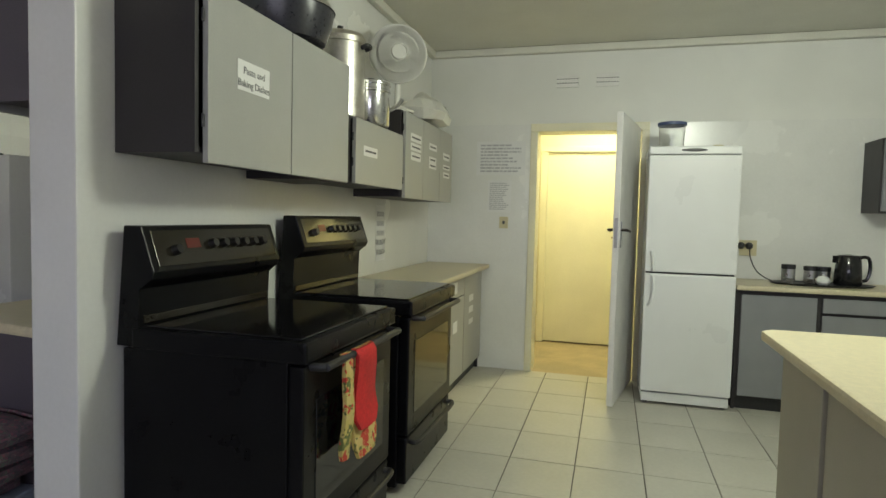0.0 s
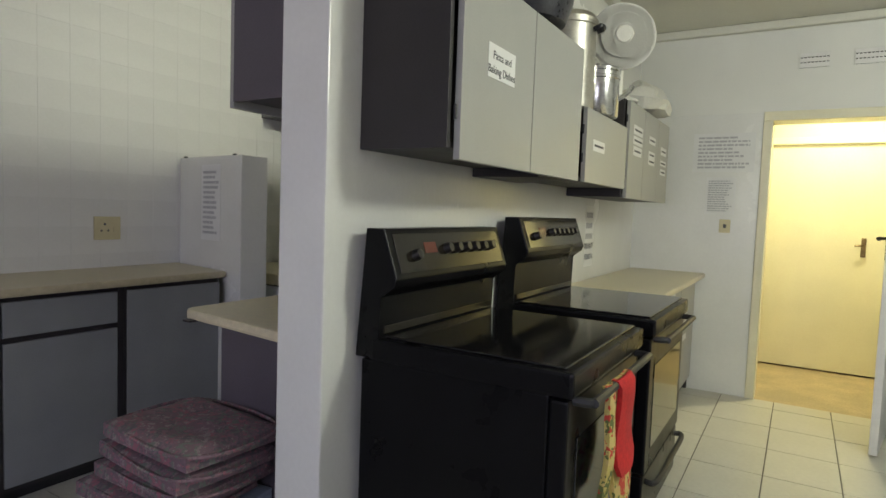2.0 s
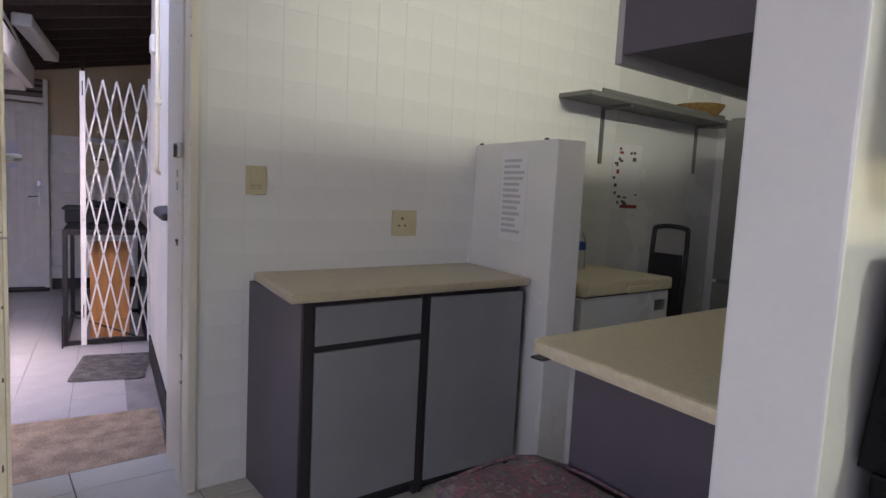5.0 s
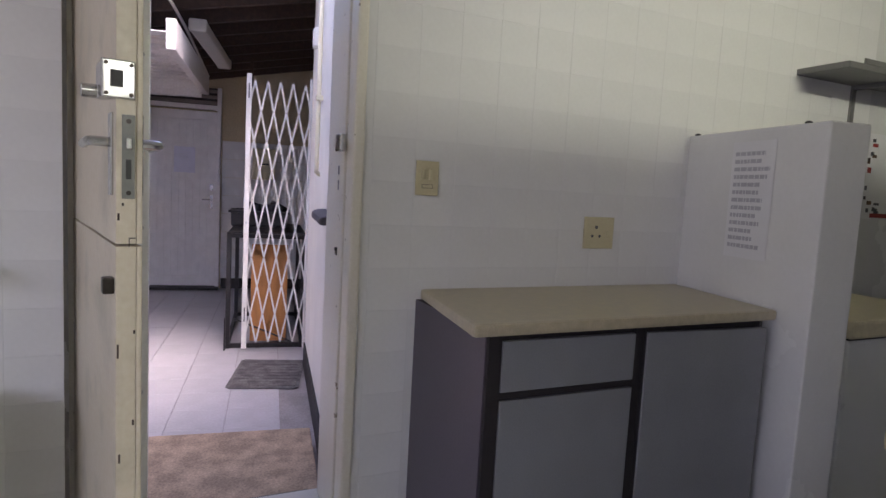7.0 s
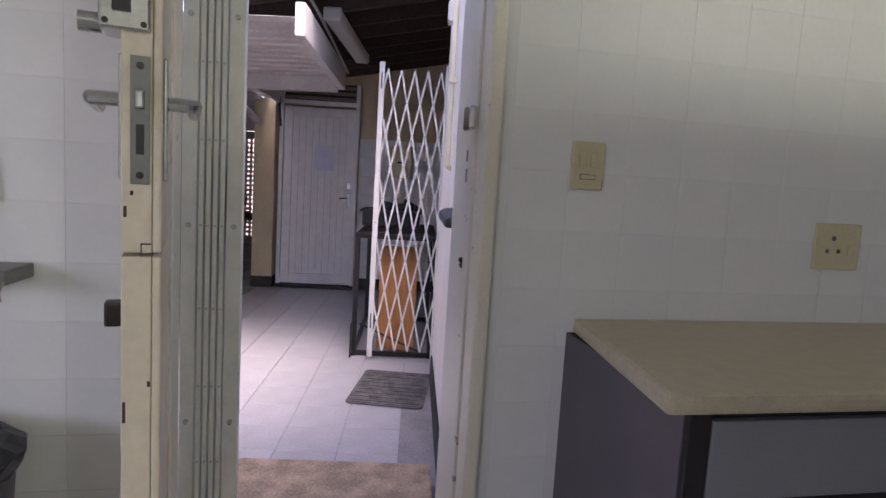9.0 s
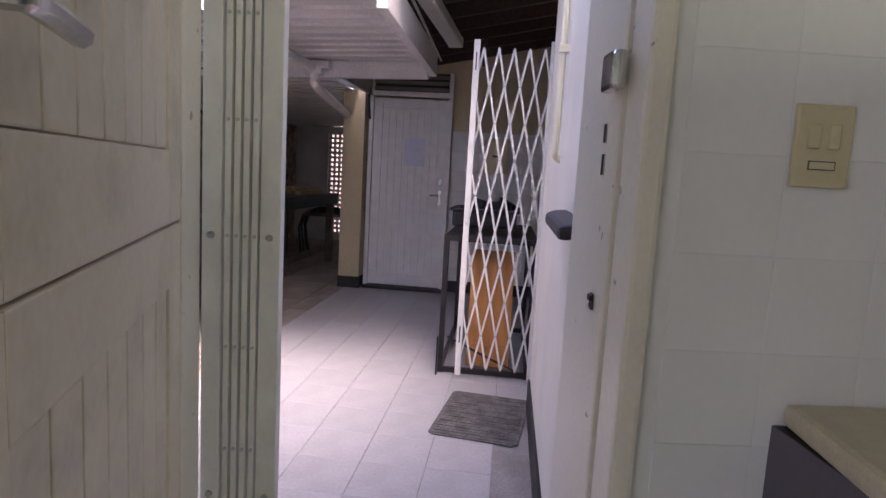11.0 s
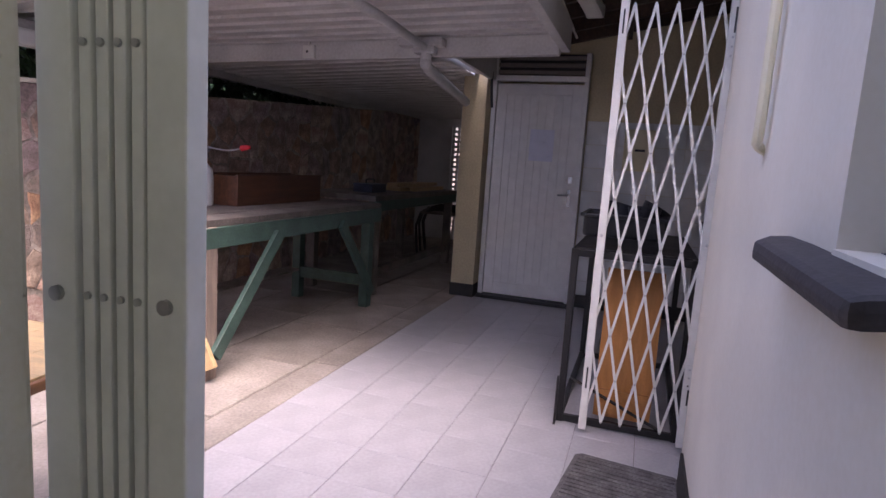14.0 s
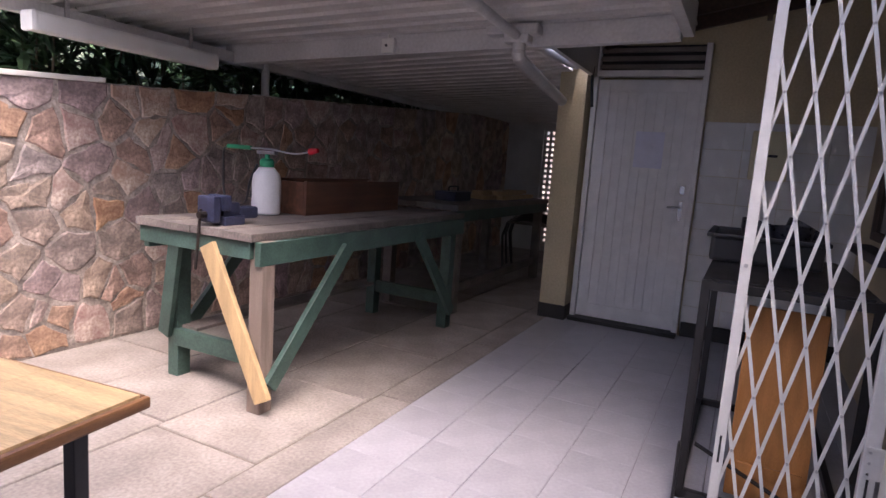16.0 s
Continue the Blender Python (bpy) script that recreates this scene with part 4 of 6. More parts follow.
words("TOUCH", 0.045, (0, -0.0016, 0.06), 90, 0, t, M["ink"])

# north wall
notice("duty_roster", 0.41, 0.28, (-0.63, NORTH - 0.009, 1.63), 0, "large printed roster sheet on white wall", 9, 5)
notice("rules_notice", 0.20, 0.27, (-0.633, NORTH - 0.009, 1.32), 0, "printed rules sheet on the white wall", 14, 7)
t = thing("light_switch", (-0.59, NORTH - 0.008, 1.188), label="square cream plastic light switch", category="switch")
part("plate", box(-0.037, 0.037, -0.009, 0, 0, 0.097, 0.003), M["cream_plastic"], t)
part("rocker", box(-0.010, 0.010, -0.014, -0.008, 0.035, 0.062, 0.002), M["ink"], t, "small dark rocker")
for x0 in (-0.194, 0.118):
    t = thing("air_vent", (x0, NORTH, 2.335), label="pierced white plaster air brick", category="vent", group="air bricks over the door")
    # Dark plate put in for the shade inside the holes.
    part("backing", box(0, 0.178, -0.004, -0.001, 0, 0.104), M["skirt"], t, "dark plate for the shade behind the bars")
    part("frame", boxes([(0, 0.178, -0.012, -0.004, 0, 0.006), (0, 0.178, -0.012, -0.004, 0.098, 0.104), (0, 0.006, -0.012, -0.004, 0.006, 0.098), (0.172, 0.178, -0.012, -0.004, 0.006, 0.098)]), M["wall"], t)
    for k in range(1, 8):
        part("slat", box(0.022 * k - 0.004, 0.022 * k + 0.004, -0.010, -0.004, 0.006, 0.098), M["white"], t)
    for z in (0.019, 0.052, 0.085):
        part("slat", box(0.006, 0.172, -0.011, -0.004, z - 0.0125, z + 0.0125), M["white"], t)

# open kitchen door
t = thing("kitchen_door", (0.455, 4.63, 0.012), 259.5, label="white painted door standing open into kitchen", category="door")
part("leaf", box(0, 0.80, -0.02, 0.02, 0, 1.985, 0.003), M["white"], t)
for sgn in (-1, 1):
    lp = part("lock_plate", box(0.725, 0.755, sgn * 0.02, sgn * 0.026, 1.08, 1.26, 0.002), M["chrome"], t)
    part("lever", tube([(0.74, sgn * 0.024, 1.20), (0.74, sgn * 0.06, 1.20), (0.69, sgn * 0.066, 1.195), (0.64, sgn * 0.066, 1.19)], 0.009), M["dark_metal"], lp, "dark metal lever", smooth=True)
part("lock_face", box(0.799, 0.803, -0.011, 0.011, 1.08, 1.28, 0.001), M["steel"], t)

# fridge
t = thing("fridge", (0.512, 4.03, 0), label="tall white fridge freezer with two doors", category="fridge")
t.scale.x = 0.955
part("cabinet", box(0.006, 0.604, 0.055, 0.52, 0.03, 1.78, 0.008), M["fridge"], t)
part("top_trim", box(0.0, 0.61, 0.01, 0.50, 1.735, 1.79, 0.01), M["fridge"], t)
part("badge", spun([(0.07, 0), (0.07, 0.003), (0.0, 0.004)], turn=pose(0, 0, 0, 90, 0, 0) @ Matrix.Diagonal((1.25, 0.16, 1, 1)), at=(0.30, 0.011, 1.763)), M["dark"], t, "dark oval badge")
part("plinth", box(0.01, 0.60, 0.02, 0.5, 0.02, 0.085, 0.004), M["fridge"], t)
for x in (0.04, 0.57):
    part("foot", rod((x, 0.08, 0), (x, 0.08, 0.03), 0.02), M["dark"], t)
lower = part("freezer_door", box(0, 0.61, 0, 0.052, 0.095, 0.918, 0.010), M["fridge"], t)
upper = part("fridge_door", box(0, 0.61, 0, 0.052, 0.93, 1.73, 0.010), M["fridge"], t)
part("handle", tube([(0.03, 0.0, 0.70), (0.05, -0.025, 0.74), (0.062, -0.032, 0.82), (0.055, -0.02, 0.895), (0.05, 0, 0.905)], 0.011), M["fridge"], lower, smooth=True)
part("handle", tube([(0.05, 0, 0.945), (0.055, -0.02, 0.955), (0.052, -0.026, 1.02), (0.04, 0.0, 1.07)], 0.011), M["fridge"], upper, smooth=True)
part("gasket", box(0.01, 0.60, 0.03, 0.056, 0.915, 0.933), M["dark"], t)
t = thing("plastic_tub", (0.67, 4.27, 1.79), label="clear plastic tub with a blue lid", category="tub")
part("tub", spun([(0.075, 0), (0.08, 0.005), (0.09, 0.165), (0.094, 0.17), (0.088, 0.172), (0.076, 0.01), (0.0, 0.008)]), M["clear"], t, smooth=True)
part("lid", spun([(0.0, 0.168), (0.098, 0.168), (0.1, 0.175), (0.098, 0.19), (0.0, 0.192)]), M["blue_lid"], t, "dull blue lid", smooth=True)
t = thing("tape_roll", (0.98, 4.27, 1.79), label="small roll of brown tape", category="tape")
part("roll", spun([(0.022, 0), (0.035, 0), (0.035, 0.03), (0.022, 0.03), (0.022, 0)]), M["cream_plastic"], t, smooth=True)

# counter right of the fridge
base_unit("base_cabinet", (1.12, 4.12, 0), 0.50, 0.51, 0.82, ((0.03, 0.485, 0.10, 0.795),), "grey floor cabinet with one dark-framed door", fmat="grey_darker")
base_unit("base_cabinet", (1.62, 4.12, 0), 1.53, 0.51, 0.82, ((0.02, 0.75, 0.70, 0.795), (0.02, 0.75, 0.10, 0.68), (0.77, 1.50, 0.70, 0.795), (0.77, 1.50, 0.10, 0.68)), "grey floor cabinet with drawers over doors", fmat="grey_darker")
worktop((1.11, 4.08, 0.862), [(0, 0), (2.04, 0), (2.04, 0.555), (0, 0.555)], 0.036, "cream laminate worktop along the wall")
t = thing("wall_cabinet", (2.00, 4.345, 1.37), label="dark wall cabinet over the tea counter", category="cabinet")
part("carcass", box(0, 1.1, 0, 0.30, 0, 0.5, 0.003), M["carcass"], t)
part("door", box(0.01, 0.6, -0.02, -0.001, 0.01, 0.49, 0.002), M["grey_darker"], t)
part("knob", rod((0.06, -0.02, 0.25), (0.06, -0.045, 0.25), 0.014), M["chrome"], t)
t = thing("double_socket", (1.275, NORTH - 0.008, 1.035), label="cream double wall socket with black plugs", category="socket")
part("plate", box(-0.06, 0.06, -0.009, 0, 0, 0.117, 0.003), M["cream_plastic"], t)
for x in (-0.05, 0.005):
    part("plug", spun([(0.026, 0), (0.026, 0.02), (0.012, 0.045), (0.0, 0.046)], turn=pose(0, 0, 0, 90, 0, 0), at=(x, -0.009, 0.075), seg=14), M["dark"], t, "black plug", smooth=True)
part("cable", tube([(0.005, -0.05, 0.06), (0.01, -0.07, -0.02), (0.06, -0.10, -0.12), (0.16, -0.16, -0.172), (0.32, -0.2, -0.176), (0.42, -0.22, -0.176)], 0.004), M["dark"], t, "black cable")
t = thing("tea_tray", (1.69, 4.36, 0.862), label="black oval tray under tea things", category="tray")
part("tray", spun([(0.0, 0), (0.26, 0), (0.285, 0.012), (0.28, 0.014), (0.25, 0.005), (0, 0.005)], turn=Matrix.Diagonal((1.15, 0.55, 1, 1))), M["dark"], t, smooth=True)
for x, y, h in ((1.49, 4.38, 0.125), (1.635, 4.40, 0.118), (1.72, 4.42, 0.115)):
    t = thing("canister", (x, y, 0.872), label="glass canister with a steel band lid", category="canister", group="canisters on the tray")
    part("jar", spun([(0.038, 0), (0.042, 0.006), (0.042, h - 0.03), (0.0, h - 0.03)], seg=20), M["smoke_glass"], t, smooth=True)
    part("lid", spun([(0.045, h - 0.03), (0.045, h), (0.0, h + 0.002)], seg=20), M["dark"], t, "black lid", smooth=True)
    part("band", spun([(0.0435, 0.03), (0.0435, h - 0.032)], seg=20), M["steel"], t)
t = thing("sugar_bowl", (1.68, 4.29, 0.869), label="small white china sugar bowl with lid", category="bowl")
part("bowl", spun([(0.025, 0), (0.045, 0.02), (0.045, 0.04), (0.03, 0.058), (0.008, 0.065), (0.008, 0.075), (0, 0.076)], seg=20), M["fridge"], t, smooth=True)
t = thing("kettle", (1.85, 4.36, 0.872), label="black plastic electric kettle", category="kettle")
part("jug", spun([(0.08, 0), (0.085, 0.01), (0.08, 0.10), (0.072, 0.19), (0.06, 0.205), (0.0, 0.212)]), M["dark_gloss"], t, smooth=True)
part("handle", tube([(0.06, 0, 0.19), (0.115, 0, 0.19), (0.13, 0, 0.12), (0.115, 0, 0.045), (0.08, 0, 0.03)], 0.012), M["dark_gloss"], t, smooth=True)
part("spout", prism([(-0.055, -0.03), (-0.055, 0.03), (-0.10, 0.0)], 0.15, 0.20, bevel=0.004), M["dark_gloss"], t)

# peninsula beside the start
base_unit("base_cabinet", (0.86, 1.96, 0), 1.6, 0.9, 0.865, ((0.02, 0.42, 0.10, 0.845), (0.46, 0.98, 0.10, 0.845), (1.02, 1.55, 0.10, 0.845)), "beige floor cabinet of the peninsula", rz=-90, fmat="beige_door")
worktop((0.80, 2.04, 0.902), [(0, 0.04), (0.04, 0), (1.80, 0), (1.80, 1.08), (0, 1.08)], 0.036, "cream laminate peninsula worktop with rounded corner", rz=-90)

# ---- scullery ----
t = base_unit("base_cabinet", (-2.83, 0.925, 0), 0.545, 0.53, 0.865, ((0.045, 0.515, 0.70, 0.845), (0.045, 0.515, 0.075, 0.675)), "grey floor cabinet with a drawer over its door", rz=90, fmat="grey_darker", group="cabinets along the tiled wall", plinth=0.05)
part("end_panel", box(-0.004, 0.0, 0.015, 0.53, 0.0, 0.865, 0.001), M["end_panel"], t, "plum-grey laminate end panel")
for b in ((0.0, 0.042, 0.002, 0.02, 0.02, 0.862), (0.518, 0.545, 0.002, 0.02, 0.02, 0.862), (0.042, 0.518, 0.004, 0.02, 0.678, 0.697)):
    part("frame_strip", box(*b, bevel=0.001), M["carcass"], t)
t = base_unit("base_cabinet", (-2.83, 1.475, 0), 0.53, 0.53, 0.865, (), "grey floor cabinet with its door ajar", rz=90, group="cabinets along the tiled wall", plinth=0.05)
d = part("door", box(0, 0.50, 0, 0.018, 0.06, 0.845, 0.002, turn=pose(0.012, -0.002, 0, 0, 0, -3.5)), M["grey_darker"], t, "blue-grey laminate door hanging slightly open")
for b in ((0.0, 0.012, 0.004, 0.02, 0.02, 0.862), (0.515, 0.53, 0.002, 0.02, 0.02, 0.862)):
    part("frame_strip", box(*b, bevel=0.001), M["carcass"], t)
worktop((-2.80, 0.905, 0.903), [(-0.045, 0), (1.128, 0), (1.225, 0.558), (0.03, 0.558)], 0.036, "darker cream laminate worktop under the switches", rz=90, mat="counter_darker")
t = thing("light_switch", (WEST + 0.003, 0.937, 1.229), 90, label="cream double light switch with worn edges", category="switch")
part("plate", box(-0.042, 0.042, -0.009, 0, 0, 0.118, 0.003), M["cream_plastic"], t)
for x in (-0.017, 0.013):
    part("rocker", box(x - 0.008, x + 0.008, -0.015, -0.008, 0.055, 0.09, 0.002), M["cream_plastic"], t)
part("nameplate", box(-0.02, 0.02, -0.0105, -0.009, 0.025, 0.038), M["ink"], t)
part("nameplate_centre", box(-0.0185, 0.0185, -0.011, -0.0095, 0.0265, 0.0365), M["cream_plastic"], t)
t = thing("wall_socket", (WEST + 0.003, 1.69, 1.052), 90, label="cream wall socket over the worktop", category="socket")
part("plate", box(-0.072, 0.072, -0.009, 0, 0, 0.126, 0.003), M["cream_plastic"], t)
for x, z, r in ((-0.015, 0.085, 0.007), (-0.033, 0.05, 0.006), (0.003, 0.05, 0.006)):
    part("hole", rod((x, -0.0098, z), (x, -0.0085, z), r), M["ink"], t)
part("rocker", box(0.032, 0.05, -0.014, -0.008, 0.04, 0.07, 0.002), M["cream_plastic"], t)
notice("handwritten_list", 0.21, 0.43, (-2.99, 2.0735, 1.06), -9.85, "handwritten list on the nib wall", 13, 11)
for x, y in ((-3.335, 2.16), (-2.79, 2.07)):
    t = thing("screw_cap", (x, y, 1.535), label="small black cap on the nib wall", category="cap", group="caps on the nib wall")
    part("cap", spun([(0.012, 0), (0.012, 0.008), (0.004, 0.012), (0, 0.012)], seg=12), M["dark"], t)

t = thing("chest_freezer", (-3.33, 2.36, 0), label="white chest freezer with a cream lid", category="freezer")
part("cabinet", box(0, 0.58, 0, 0.76, 0.04, 0.79, 0.015), M["fridge"], t)
part("base", box(0.03, 0.55, 0.03, 0.73, 0, 0.04), M["dark"], t)
lid = part("lid", box(-0.005, 0.595, -0.005, 0.765, 0.795, 0.865, 0.014), M["counter"], t, "yellowed lid")
part("lid_seal", box(0.01, 0.575, 0.01, 0.75, 0.788, 0.797), M["dark"], t)
part("handle", box(0.585, 0.615, 0.33, 0.53, 0.80, 0.835, 0.008), M["cream_plastic"], lid)
part("badge", box(0.579, 0.583, 0.62, 0.72, 0.68, 0.74), M["steel"], t)
t = thing("water_bottle", (-3.20, 2.86, 0.865), label="clear plastic water bottle with blue label", category="bottle")
part("bottle", spun([(0.034, 0), (0.037, 0.006), (0.037, 0.15), (0.03, 0.185), (0.014, 0.21), (0.013, 0.222), (0, 0.222)], seg=20), M["clear"], t, smooth=True)
part("label_band", spun([(0.0378, 0.11), (0.0378, 0.155)], seg=20), M["blue_label"], t, "blue label")
part("cap", rod((0, 0, 0.221), (0, 0, 0.238), 0.015), M["white_plastic"], t)
t = thing("pen", (-3.23, 2.44, 0.865), label="small dark pen on the freezer lid", category="pen")
part("shaft", rod((0, 0, 0.006), (0.10, -0.03, 0.006), 0.006, seg=8), M["dark"], t)
t = thing("wall_calendar", (WEST + 0.002, 3.487, 1.222), 90, label="printed wall calendar with coloured pictures", category="calendar")
part("sheet", box(-0.16, 0.16, -0.003, 0, 0, 0.435), M["paper"], t)
rng = random.Random(4)
for k in range(26):
    x, z = rng.uniform(-0.15, 0.11), rng.choice((rng.uniform(0.02, 0.15), rng.uniform(0.30, 0.41), rng.uniform(0.15, 0.3)))
    if 0.14 < z < 0.31 and -0.11 < x < 0.08:
        continue
    part("picture", box(x, x + rng.uniform(0.02, 0.045), -0.0042, -0.003, z, z + rng.uniform(0.012, 0.03)), M[rng.choice(("red_print", "brown_print", "ink", "green_print"))], t)
part("footer", box(-0.05, 0.14, -0.0045, -0.003, 0.008, 0.03), M["red_print"], t, "red strip")
t = thing("wall_shelf", (WEST + 0.001, 2.765, 1.868), label="grey metal shelf on brackets with basket", category="shelf")
part("board", box(0, 0.24, 0, 1.78, 0, 0.028, 0.003), M["grey_metal"], t)
part("lip", box(0.236, 0.244, 0.10, 1.5, 0.026, 0.05, 0.002), M["grey_metal"], t)
for y in (0.42, 1.55):
    br = part("bracket", boxes([(0, 0.012, y - 0.015, y + 0.015, -0.36, 0), (0.012, 0.22, y - 0.012, y + 0.012, -0.02, 0)], 0.002), M["grey_metal"], t)
t = thing("bread_basket", (-3.22, 4.10, 1.896), label="shallow woven straw basket on the shelf", category="basket")
part("weave", spun([(0.09, 0), (0.11, 0.004), (0.15, 0.05), (0.165, 0.075), (0.168, 0.082), (0.158, 0.078), (0.10, 0.012), (0, 0.01)]), M["straw"], t, smooth=True)
t = thing("steel_fridge", (-2.86, 3.80, 0), label="grey steel upright fridge beside the scullery wall", category="fridge")
part("cabinet", box(0, 0.68, 0.05, 0.72, 0.05, 1.84, 0.01), M["grey_metal"], t)
part("base", box(0.03, 0.65, 0.08, 0.69, 0, 0.05), M["dark"], t)
part("upper_door", box(0, 0.68, 0, 0.048, 0.80, 1.82, 0.008), M["grey_metal"], t)
part("lower_door", box(0, 0.68, 0, 0.048, 0.07, 0.78, 0.008), M["grey_metal"], t)
t = thing("hand_trolley", (-3.06, 3.56, 0), label="black steel hand trolley against the wall", category="trolley")
part("frame", tube([(-0.12, 0, 0.06), (-0.12, 0.02, 0.6), (-0.12, 0.04, 1.05), (-0.09, 0.045, 1.12), (0.09, 0.045, 1.12), (0.12, 0.04, 1.05), (0.12, 0.02, 0.6), (0.12, 0, 0.06)], 0.016), M["dark"], t, smooth=True)
part("back_plate", box(-0.11, 0.11, 0.0, 0.02, 0.30, 0.95, 0.003), M["dark"], t)
part("toe_plate", box(-0.14, 0.14, -0.16, 0.02, 0.005, 0.015), M["dark"], t)
for x in (-0.17, 0.17):
    part("wheel", rod((x - 0.02, 0.05, 0.09), (x + 0.02, 0.05, 0.09), 0.09, seg=20), M["dark"], t, smooth=True)

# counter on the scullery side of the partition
t = base_unit("base_cabinet", (PART_W - 0.50, 2.60, 0), 1.30, 0.49, 0.868, ((0.02, 0.60, 0.10, 0.84), (0.62, 1.28, 0.10, 0.84)), "plum-grey floor cabinet under the scullery counter", rz=-90, fmat="grey_darker")
part("end_panel", box(1.30, 1.306, 0.0, 0.495, 0.0, 0.868, 0.001), M["end_panel"], t, "plain plum-grey end panel")
part("edge_strip", box(1.293, 1.308, -0.006, 0.012, 0.0, 0.868, 0.002), M["grey_door"], t)
worktop((-2.01, 2.62, 0.895), [(0, 0), (1.40, 0), (1.43, 0.03), (1.50, 0.578), (0, 0.578)], 0.036, "cream laminate worktop ending at the partition", rz=-90)
# Carried on out of view so that it shades the lower tiled wall.
t = thing("wall_cabinet", (PART_W, 1.235, 1.605), label="dark wall cabinet over the scullery counter, unseen length added for shade", category="cabinet")
for n, b in (("side_panel", (-0.372, -0.002, 0, 0.018, 0.02, 0.60)), ("side_panel", (-0.372, -0.002, 3.382, 3.4, 0.02, 0.60)), ("bottom_panel", (-0.372, -0.002, 0.018, 3.382, 0.03, 0.048)), ("top_panel", (-0.372, -0.002, 0.018, 3.382, 0.58, 0.60)), ("back_panel", (-0.012, -0.002, 0.018, 3.382, 0.048, 0.58))):
    part(n, box(*b, bevel=0.001), M["end_panel"], t, "dark plum laminate panel")
for k in range(4):
    part("door", box(-0.394, -0.375, 0.004 + 0.85 * k, 0.846 + 0.85 * k, 0.0, 0.60, 0.002), M["grey_door"], t)

# cushions stacked on a crate
t = thing("plastic_crate", (-1.80, 1.10, 0), 8, label="pale blue plastic crate under the cushions", category="crate")
part("tub", boxes([(-0.19, 0.19, -0.16, -0.14, 0, 0.28), (-0.19, 0.19, 0.14, 0.16, 0, 0.28), (-0.19, -0.17, -0.14, 0.14, 0, 0.28), (0.17, 0.19, -0.14, 0.14, 0, 0.28), (-0.19, 0.19, -0.16, 0.16, 0.28, 0.295)], 0.004), M["crate"], t)


def cushion(at, rz, w, d, h, seed):
    bm = bmesh.new()
    n = 14
    grid = [[[None] * (n + 1) for _ in range(n + 1)] for _ in (0, 1)]
    for s in (0, 1):
        for i in range(n + 1):
            for j in range(n + 1):
                x, y = (i / n - 0.5), (j / n - 0.5)
                edge = (1 - abs(2 * x) ** 6) * (1 - abs(2 * y) ** 6)
                z = h / 2 + (1 if s else -1) * (h / 2) * (0.62 + 0.38 * max(edge, 0) ** 0.4)
                sag = 0.012 * noise.noise(Vector((x * 4 + seed, y * 4, s)))
                grid[s][i][j] = bm.verts.new((x * w * (1 - 0.02 * abs(2 * y) ** 3), y * d * (1 - 0.02 * abs(2 * x) ** 3), max(0, z + sag * s)))
    for s in (0, 1):
        for i in range(n):
            for j in range(n):
                q = (grid[s][i][j], grid[s][i + 1][j], grid[s][i + 1][j + 1], grid[s][i][j + 1])
                bm.faces.new(q if s else q[::-1])
    ring = [(i, 0) for i in range(n)] + [(n, j) for j in range(n)] + [(i, n) for i in range(n, 0, -1)] + [(0, j) for j in range(n, 0, -1)]
    for a, b in zip(ring, ring[1:] + ring[:1]):
        bm.faces.new((grid[0][a[0]][a[1]], grid[0][b[0]][b[1]], grid[1][b[0]][b[1]], grid[1][a[0]][a[1]]))
    t = thing("seat_cushion", at, rz, label="mauve floral seat cushion lying in a stack", category="cushion", group="stacked cushions")
    part("pad", bm, M["cushion"], t, smooth=True)
    rim = [(-w / 2 + 0.01, -d / 2 + 0.01), (w / 2 - 0.01, -d / 2 + 0.01), (w / 2 - 0.01, d / 2 - 0.01), (-w / 2 + 0.01, d / 2 - 0.01), (-w / 2 + 0.01, -d / 2 + 0.01)]
    part("piping", tube([(x, y, h * 0.78) for x, y in rim], 0.006, seg=6, smooth_steps=5), M["cushion"], t)


for k, (dx, dy, rz) in enumerate(((-0.06, -0.02, 4), (0.0, 0.0, 1), (0.02, -0.01, -5), (0.035, 0.0, -3))):
    cushion((-1.82 + dx, 1.075 + dy, 0.295 + 0.0665 * k), rz, 0.47, 0.35, 0.068, k)

# ---- back door ----
solid("door_frame_back", boxes([(-3.505, -3.43, 0.666, 0.71, -0.02, 2.06), (-3.43, -3.345, 0.672, 0.709, -0.01, 2.12), (-3.76, -3.505, 0.69, 0.712, -0.05, 2.10), (-3.80, -3.70, -0.20, -0.10, -0.03, 2.10), (-3.70, -3.43, -0.1, 0.70, 2.06, 2.12)], 0.008), M["chipped_white"], "chipped white painted back door frame", "door frame")
t = thing("strike_box", (-3.445, 0.6655, 1.36), label="chrome rim lock keep on door frame", category="lock keep")
part("housing", box(-0.033, 0.033, -0.022, 0.0, 0, 0.06, 0.008), M["chrome"], t)
part("slot", box(-0.034, -0.0325, -0.018, -0.004, 0.012, 0.048), M["dark"], t)
t = thing("frame_latch", (-3.488, 0.6655, 1.005), label="small worn brass catch on door frame", category="catch")
part("plate", boxes([(-0.008, 0.008, -0.003, 0, 0, 0.028), (-0.006, 0.010, -0.008, -0.003, 0.016, 0.026)], 0.001), M["dark_metal"], t)
part("screw", rod((0, -0.006, 0.008), (0, -0.003, 0.008), 0.003), M["brass"], t)
